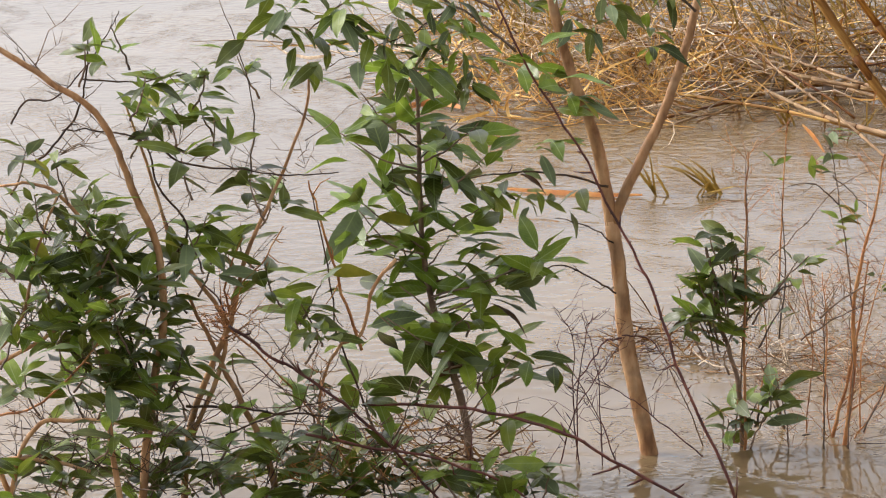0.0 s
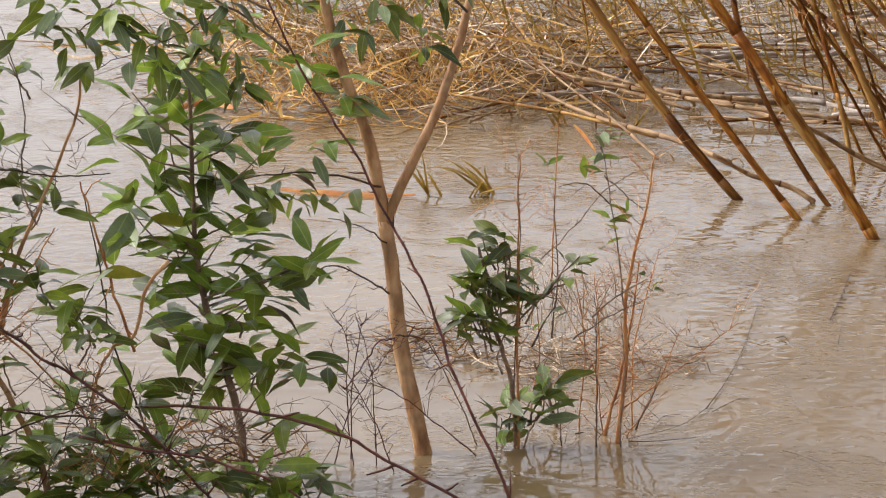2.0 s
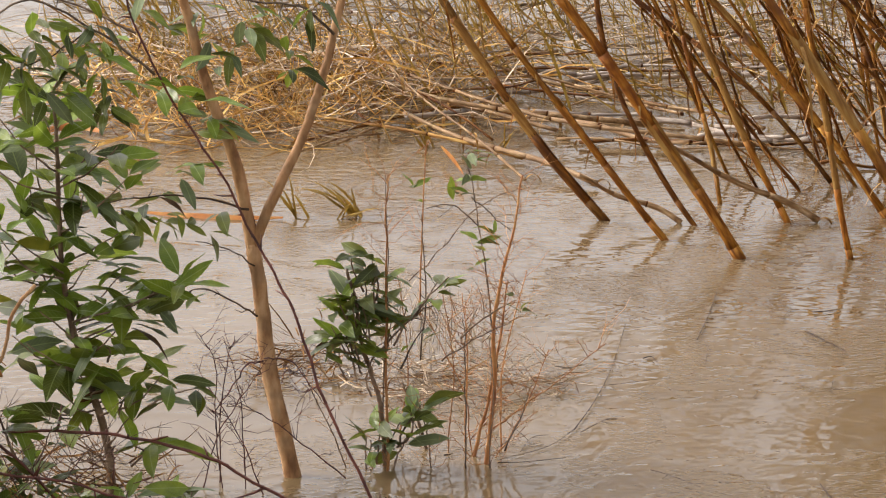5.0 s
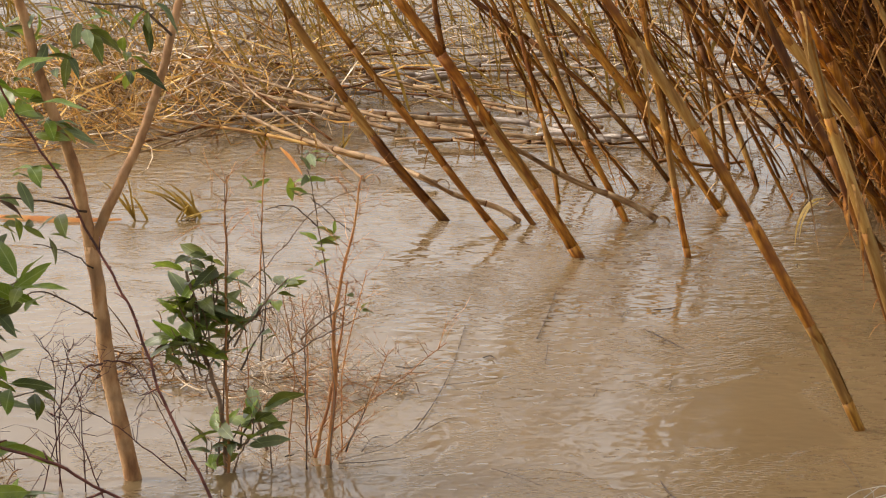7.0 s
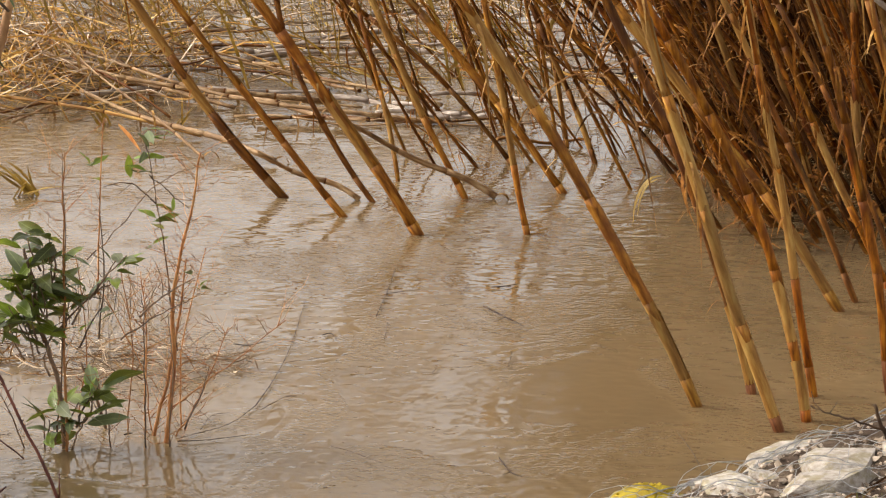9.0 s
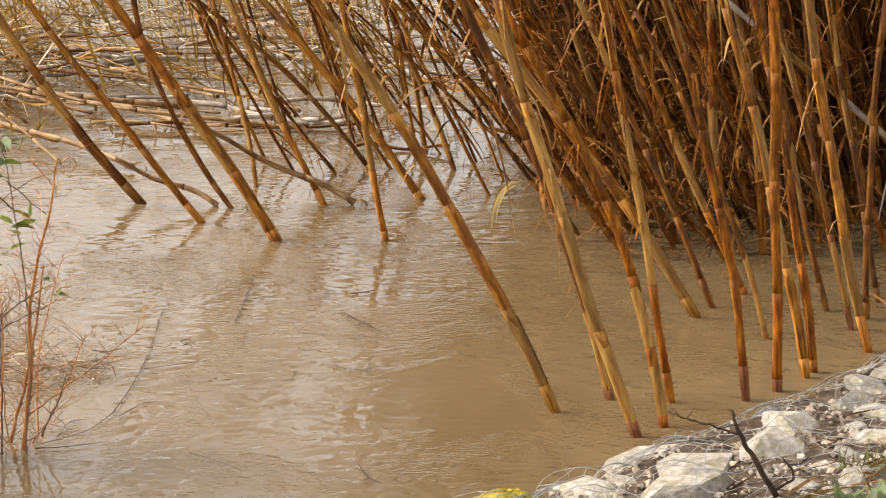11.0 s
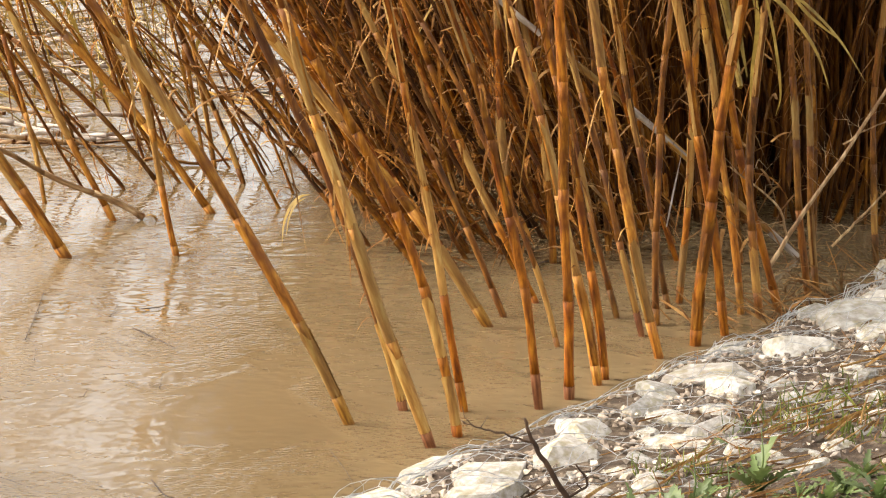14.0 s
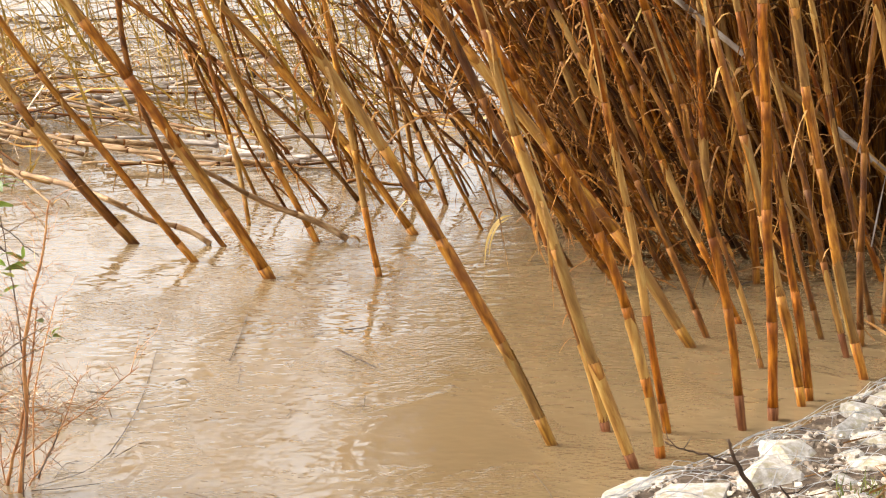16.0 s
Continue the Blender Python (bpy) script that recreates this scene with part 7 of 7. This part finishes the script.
def scatter(name, count, spot, sizes, material, label, category, points=9, flat=0.6):
    """Many small stones in one mesh, from a few hulls."""
    hulls = []
    for _ in range(6):
        me = rock_mesh(rng, points, flat, material, "hull")
        hulls.append(([v.co.copy() for v in me.vertices], [tuple(p.vertices) for p in me.polygons]))
        bpy.data.meshes.remove(me)
    verts, faces = [], []
    for _ in range(count):
        p = spot(rng)
        hv, hf = hulls[rng.randrange(6)]
        m = Matrix.Translation(p) @ Euler((rng.gauss(0, 0.4), rng.gauss(0, 0.4), rng.uniform(0, 6.28))).to_matrix().to_4x4() @ Matrix.Scale(rng.uniform(*sizes) * rng.random() ** 0.5, 4)
        k = len(verts)
        verts += [m @ v for v in hv]
        faces += [tuple(k + i for i in f) for f in hf]
    me = bpy.data.meshes.new(name)
    me.from_pydata(verts, [], faces)
    me.materials.append(material)
    return tagged(new(name, me), label, category, kind="stuff")


def gravel_spot(rng):
    v = abs(rng.gauss(0.3, 0.55))
    return on_bank(rng.uniform(-1.8, 4.8), v, 0.008)


scatter("gravel", 6800, gravel_spot, (0.005, 0.020), M_GRAVEL, "pale limestone gravel strewn over the bank", "gravel")


def bank_straw_spot(rng):
    p = on_bank(rng.uniform(-1.5, 4.5), rng.gauss(0.95, 0.30), rng.uniform(0.012, 0.03))
    w = rng.gauss(0.8, 0.5)
    return p, Vector((math.cos(w), math.sin(w), 0)), rng.gauss(0.004, 0.009)


def golden_spot(rng):
    p = on_bank(rng.uniform(-1.5, 4.5), rng.gauss(0.78, 0.10), rng.uniform(0.02, 0.05))
    w = math.atan(SLOPE) + rng.gauss(0, 0.2)
    return p, Vector((math.cos(w), math.sin(w), 0)), rng.gauss(0.002, 0.008)


def grass_spot(rng):
    while True:
        u, v = rng.uniform(-1.2, 4.5), rng.uniform(0.55, 1.9)
        if noise.noise((u * 2.3, v * 2.3, 8)) + 0.35 * (v - 1.0) > 0.02:
            break
    w = rng.uniform(0, 6.28)
    return on_bank(u, v, 0.0), Vector((math.cos(w), math.sin(w), 0)) * rng.uniform(0.2, 0.9), rng.uniform(0.015, 0.075)


straw_mass("golden_litter", 260, golden_spot, M_SHEATH, "golden flattened straw washed along the bank", (0.08, 0.3), (0.001, 0.004), limp=0.2)
straw_mass("low_grass", 4200, grass_spot, M_GRASS, "low green grass and moss between the gravel", (0.02, 0.07), (0.001, 0.0026))
straw_mass("bank_litter", 1300, bank_straw_spot, M_LITTER, "brown dry straw and stalk litter on the bank", (0.04, 0.2), (0.0006, 0.0022), limp=0.25)


def root_spot(rng):
    p = on_bank(rng.uniform(2.4, 4.6), rng.gauss(-0.16, 0.14), rng.uniform(0.03, 0.12))
    p.z = max(p.z, 0.02)
    w = rng.uniform(0, 6.28)
    return p, Vector((math.cos(w), math.sin(w), 0)), rng.uniform(0.0, 0.12)


straw_mass("reed_root_litter", 240, root_spot, M_LITTER, "brown broken stalks heaped at the reed bed's foot", (0.05, 0.2), (0.001, 0.0032), limp=0.5)


def pile_spot(rng):
    p = in_ellipse(rng, 0, 0, 0.34, 0.2)
    p += Vector((-0.42, 8.6, rng.uniform(0, 0.03)))
    w = rng.uniform(0, 6.28)
    return p, Vector((math.cos(w), math.sin(w), 0)), rng.gauss(0.01, 0.03)


straw_mass("drowned_grass", 200, pile_spot, M_GREYSTRAW, "matted drowned grass lodged round the low shrub", (0.04, 0.16), (0.0006, 0.0016))
straw_mass("drowned_stalks", 90, pile_spot, M_LITTER, "brown dead stalks matted in the drowned grass", (0.04, 0.18), (0.0006, 0.0015))


def sprout_spot(rng):
    p = in_ellipse(rng, -0.49, 9.21, 0.22, 0.35)
    w = rng.uniform(0, 6.28)
    return p, Vector((math.cos(w), math.sin(w), 0)) * rng.uniform(0.1, 0.6), rng.uniform(0.03, 0.16)


def snag_spot(rng):
    p = in_ellipse(rng, -0.88, 8.79, 0.16, 0.30)
    w = rng.uniform(0, 6.28)
    return p + Vector((0, 0, rng.uniform(0, 0.04))), Vector((math.cos(w), math.sin(w), 0)), rng.gauss(0.03, 0.04)


def flotsam_spot(rng):
    p = in_ellipse(rng, -1.40, 7.58, 0.34, 0.30)
    w = rng.uniform(0, 6.28)
    return p + Vector((0, 0, rng.uniform(0, 0.03))), Vector((math.cos(w), math.sin(w), 0)), rng.gauss(0.04, 0.05)


straw_mass("flotsam", 150, flotsam_spot, M_LITTER, "brown stalks and twigs washed against the shrubs", (0.05, 0.2), (0.0007, 0.002))
straw_mass("standing_dead_grass", 120, sprout_spot, M_GREYSTRAW, "thin bleached grass standing in the shallow water", (0.04, 0.16), (0.0005, 0.0014))
straw_mass("snagged_twigs", 130, snag_spot, M_LITTER, "reddish brown dead twigs snagged behind the sapling", (0.05, 0.16), (0.0007, 0.0018))


# ---- small things: builders ----
def drift_twig(points, r, material, label):
    ob = thing("drift_twig", points[0], label, "twig", "twigs afloat")
    o, bm = ob.location, bmesh.new()
    pts = smooth_path([Vector(p) - o for p in points], 4)
    r *= 0.75
    tube(bm, pts, [r * (1 - 0.5 * i / len(pts)) for i in range(len(pts))], 6)
    part("stem", bm, material, ob)
    if len(points) > 2:
        bm = bmesh.new()
        q, d = pts[len(pts) // 2], (pts[-1] - pts[0])
        tube(bm, (q, q + Vector((d.y, -d.x, 0)) * 0.15 + d * 0.1), (r * 0.6, r * 0.3), 5)
        part("side_twig", bm, material, ob)


def dead_strip(points, width, material, label):
    ob = thing("dead_leaf_strip", points[0], label, "dead leaf")
    bm = bmesh.new()
    pts = smooth_path([Vector(p) - ob.location for p in points], 5)
    n = len(pts)
    blade(bm, pts, [width * (0.25 + 0.75 * math.sin(math.pi * min(1, (i + 0.4) / n))) for i in range(n)], Vector((-0.3, 1, 0.5)).normalized(), 0.35)
    part("blade", bm, material, ob)


def shoot_tuft(x, y, count, height, lean, label):
    ob = thing("reed_shoot", (x, y, 0), label, "reed", "reed shoots")
    rng = rng_leaf
    for i in range(count):
        bm = bmesh.new()
        s, h = lean + rng.gauss(0, 0.25), height * rng.uniform(0.6, 1.1)
        p0 = Vector((rng.gauss(0, 0.015), rng.gauss(0, 0.015), -0.02))
        pts = [p0 + Vector((s * h * q + 0.3 * s * h * q * q, rng.gauss(0, 0.01), h * (q - 0.35 * abs(s) * q * q * q))) for q in (0, 0.2, 0.4, 0.6, 0.8, 1.0)]
        blade(bm, pts, [rng.uniform(0.005, 0.009) * q for q in (0.8, 1, 1, 0.8, 0.5, 0.03)], Vector((0.5, 0.8, 0.2)).normalized(), 0.4)
        part("blade", bm, M_STRAWGREEN, ob)


def bank_z(x, y):
    d = Vector((x - SHORE[0], y - SHORE[1], 0))
    return on_bank(d.dot(ALONG), d.dot(INLAND)).z


def lobed_leaf(length, width, curl, turn):
    """A limp weed leaf with toothed lobes along both sides of its midrib."""
    bm = bmesh.new()
    rows = []
    for i in range(13):
        s = i / 12
        half = width * 0.5 * (0.12 + math.sin(math.pi * min(1, s * 0.92 + 0.04)) * (1.0 if i % 2 else 0.42))
        mid = Vector((turn * 0.1 * length * s * s, length * s * (1 - 0.15 * curl * s), length * (0.1 * math.sin(2 * s) - 0.5 * curl * s * s)))
        tip = Vector((0, 0.05 * length if i % 2 else 0, 0.25 * half + 0.1 * half * math.sin(5 * i)))
        rows.append([bm.verts.new(mid + Vector((-half, 0, 0)) + tip), bm.verts.new(mid), bm.verts.new(mid + Vector((half, 0, 0)) + tip)])
    for a, b in zip(rows, rows[1:]):
        for k in range(2):
            bm.faces.new((a[k], a[k + 1], b[k + 1], b[k]))
    return mesh_of("weed_blade", bm, M_WEED)


WEEDS = [lobed_leaf(0.1, w, c, v) for w, c, v in ((0.034, 0.5, 0.6), (0.042, 0.8, -0.6), (0.026, 0.3, 1.0))]


def weed(x, y, count, size):
    ob = thing("bank_weed", (x, y, bank_z(x, y) - 0.004), "low green weed rosette growing in the stony bank", "weed", "bank weeds")
    rng = rng_leaf
    for i in range(count):
        w, e = i * 2.4 + rng.uniform(-0.3, 0.3), rng.uniform(0.25, 1.3)
        d = Vector((math.cos(w) * math.cos(e), math.sin(w) * math.cos(e), math.sin(e)))
        placed("leaf", WEEDS[rng.randrange(3)], ob, facing(Vector((0, 0, 0)), d, rng.gauss(0, 0.4), size * rng.uniform(0.6, 1.1) / 0.1))
    if size > 0.1:
        bm = bmesh.new()
        tube(bm, ((0, 0, 0), (0.01, 0, size * 0.6), (0.005, 0.01, size * 1.1)), (0.003, 0.0025, 0.001), 6)
        part("stem", bm, M_WEED, ob)


def yellow_clump(x, y):
    """A round cushion of small yellow heads on thin stems."""
    ob = thing("yellow_cushion_plant", (x, y, 0.0), "bright yellow cushion plant at the water's edge", "plant")
    rng = rng_leaf
    bm = bmesh.new()
    bmesh.ops.create_icosphere(bm, subdivisions=3, radius=1)
    for v in bm.verts:
        k = 1 + 0.28 * noise.noise(v.co * 2.2) + 0.12 * noise.noise(v.co * 7)
        v.co = Vector((v.co.x * 0.085 * k, v.co.y * 0.07 * k, 0.02 + v.co.z * 0.04 * k))
    part("cushion", bm, M_YELLOW, ob)
    for i in range(60):
        w, e = rng.uniform(0, 6.28), rng.uniform(0.1, 1.5)
        d = Vector((math.cos(w) * math.cos(e) * 0.085, math.sin(w) * math.cos(e) * 0.07, 0.02 + math.sin(e) * 0.045))
        placed("flower_head", ROCKS_YELLOW, ob, Matrix.Translation(d) @ Euler((rng.random(), rng.random(), w)).to_matrix().to_4x4() @ Matrix.Scale(rng.uniform(0.004, 0.010), 4))


ROCKS_YELLOW = rock_mesh(random.Random(3), 12, 0.7, M_YELLOW, "flower_head")

# ---- small things on the water ----
drift_twig(((-0.079, 8.112, 0.006), (-0.027, 8.409, 0.006), (0.021, 8.793, 0.006), (0.066, 9.362, 0.006)), 0.0019, M_DARKTWIG, "dark thin twig afloat on the muddy water")
drift_twig(((-0.071, 8.141, 0.006), (-0.144, 7.944, 0.006), (-0.272, 7.810, 0.006)), 0.0014, M_DARKTWIG, "dark thin twig afloat on the muddy water")
drift_twig(((-0.063, 8.083, 0.006), (0.004, 8.216, 0.006), (0.035, 8.227, 0.006)), 0.0014, M_DARKTWIG, "dark thin twig afloat on the muddy water")
drift_twig(((-0.216, 7.890, 0.006), (-0.190, 8.028, 0.006), (-0.145, 8.056, 0.006)), 0.0014, M_DARKTWIG, "dark thin twig afloat on the muddy water")
drift_twig(((0.275, 9.137, 0.006), (0.315, 9.434, 0.006), (0.357, 9.791, 0.006)), 0.0022, M_DARKTWIG, "dark thin twig afloat on the muddy water")
drift_twig(((0.645, 9.514, 0.006), (0.690, 9.528, 0.006), (0.727, 9.559, 0.006)), 0.0028, M_DARKTWIG, "dark thin twig afloat on the muddy water")
drift_twig(((0.603, 9.263, 0.006), (0.661, 9.117, 0.006), (0.706, 9.002, 0.006)), 0.0027, M_DARKTWIG, "dark thin twig afloat on the muddy water")
drift_twig(((0.112, 8.907, 0.006), (0.137, 8.928, 0.006), (0.152, 8.859, 0.006)), 0.0021, M_DARKTWIG, "dark thin twig afloat on the muddy water")
drift_twig(((0.543, 9.415, 0.006), (0.562, 9.507, 0.006), (0.579, 9.585, 0.006)), 0.0017, M_DARKTWIG, "dark thin twig afloat on the muddy water")
drift_twig(((0.412, 8.464, 0.006), (0.427, 8.527, 0.006)), 0.0015, M_DARKTWIG, "dark thin twig afloat on the muddy water")
drift_twig(((0.291, 8.857, 0.006), (0.306, 9.065, 0.006)), 0.0016, M_DARKTWIG, "dark thin twig afloat on the muddy water")
drift_twig(((0.627, 8.524, 0.006), (0.647, 8.685, 0.006)), 0.0015, M_DARKTWIG, "dark thin twig afloat on the muddy water")
drift_twig(((-0.271, 7.783, 0.006), (-0.199, 7.793, 0.006), (-0.098, 7.834, 0.006)), 0.0018, M_DARKTWIG, "dark thin twig afloat on the muddy water")
drift_twig(((0.118, 7.725, 0.006), (0.161, 7.683, 0.006), (0.243, 7.569, 0.006)), 0.0014, M_DARKTWIG, "dark thin twig afloat on the muddy water")
drift_twig(((-0.412, 7.849, 0.006), (-0.391, 7.865, 0.006)), 0.0028, M_DARKTWIG, "dark thin twig afloat on the muddy water")
drift_twig(((0.539, 7.609, 0.006), (0.558, 7.481, 0.006), (0.583, 7.440, 0.006)), 0.0023, M_DARKTWIG, "dark thin twig afloat on the muddy water")
drift_twig(((1.017, 7.835, 0.006), (1.034, 7.568, 0.006), (1.022, 7.271, 0.006)), 0.0014, M_DARKTWIG, "dark thin twig afloat on the muddy water")
drift_twig(((1.980, 10.012, 0.006), (2.020, 10.072, 0.006), (2.061, 10.087, 0.006)), 0.0048, M_DARKTWIG, "dark thin twig afloat on the muddy water")
drift_twig(((2.251, 10.303, 0.006), (2.364, 10.372, 0.006), (2.464, 10.461, 0.006)), 0.0037, M_DARKTWIG, "dark thin twig afloat on the muddy water")
drift_twig(((1.764, 10.487, 0.006), (1.842, 10.482, 0.006)), 0.0025, M_DARKTWIG, "dark thin twig afloat on the muddy water")
drift_twig(((1.712, 10.228, 0.006), (1.767, 10.044, 0.006), (1.798, 9.893, 0.006)), 0.0025, M_DARKTWIG, "dark thin twig afloat on the muddy water")

# orange dead strip and little reed shoots
dead_strip(((-1.669, 11.055, 0.010), (-1.501, 11.010, 0.010), (-1.315, 10.966, 0.010), (-1.144, 10.963, 0.010)), 0.016, M_ORANGE, "orange dead reed leaf afloat on the water")
dead_strip(((-2.351, 12.574, 0.030), (-2.253, 12.759, 0.030), (-2.192, 12.818, 0.030), (-2.070, 12.654, 0.030)), 0.02, M_ORANGE, "orange dead reed leaf afloat on the water")
dead_strip(((-0.643, 12.175, 0.050), (-0.586, 11.888, 0.050), (-0.530, 11.591, 0.050)), 0.016, M_ORANGE, "orange dead reed leaf afloat on the water")
shoot_tuft(-0.876, 11.038, 9, 0.17, -0.6, "yellow-green reed shoot breaking from the water")
shoot_tuft(-0.956, 10.989, 4, 0.11, 0.7, "small yellow-green reed shoot at the waterline")
shoot_tuft(-1.077, 10.991, 4, 0.2, -0.3, "broken dry reed stub with thin blades")
dead_strip(((1.194, 10.513, -0.004), (1.199, 10.513, 0.063), (1.221, 10.513, 0.122), (1.255, 10.513, 0.157), (1.290, 10.513, 0.164)), 0.008, M_STRAWGREEN, "pale green reed blade arching out of water")
dead_strip(((1.211, 10.533, 0.019), (1.219, 10.533, 0.078), (1.242, 10.533, 0.127), (1.277, 10.533, 0.148)), 0.006, M_STRAWGREEN, "pale green reed blade arching out of water")
shoot_tuft(-0.715, 12.460, 5, 0.14, -0.3, "yellow-green reed shoot breaking from the water")
shoot_tuft(-0.420, 12.454, 5, 0.12, 0.3, "yellow-green reed shoot breaking from the water")

# ---- things on the bank ----

dead = plant("dead_twig", 1.397, 6.699, 0.180, "dark dead twig stuck in the stony bank", "twig")
branch(dead, ((1.417, 6.699, 0.180), (1.370, 6.699, 0.260), (1.329, 6.699, 0.327), (1.306, 6.699, 0.382)), 0.0074, 0.0037, M_DARKTWIG, "stem")
branch(dead, ((1.329, 6.699, 0.324), (1.258, 6.699, 0.352), (1.206, 6.699, 0.362), (1.165, 6.699, 0.380)), 0.0037, 0.0019, M_DARKTWIG)
branch(dead, ((1.404, 6.699, 0.193), (1.455, 6.699, 0.225), (1.427, 6.699, 0.272)), 0.0049, 0.0025, M_DARKTWIG)
weed(1.872, 6.769, 9, 0.14)
weed(1.681, 6.639, 9, 0.12)
weed(1.554, 6.653, 7, 0.09)
weed(1.489, 6.652, 6, 0.08)
weed(1.749, 6.599, 8, 0.11)
weed(1.925, 6.623, 12, 0.08)
weed(2.040, 6.656, 14, 0.08)
weed(2.133, 6.787, 12, 0.08)
weed(2.090, 6.559, 12, 0.09)
weed(1.963, 6.528, 12, 0.09)
weed(1.919, 7.213, 8, 0.05)
weed(1.605, 6.594, 8, 0.1)
yellow_clump(0.860, 7.161)
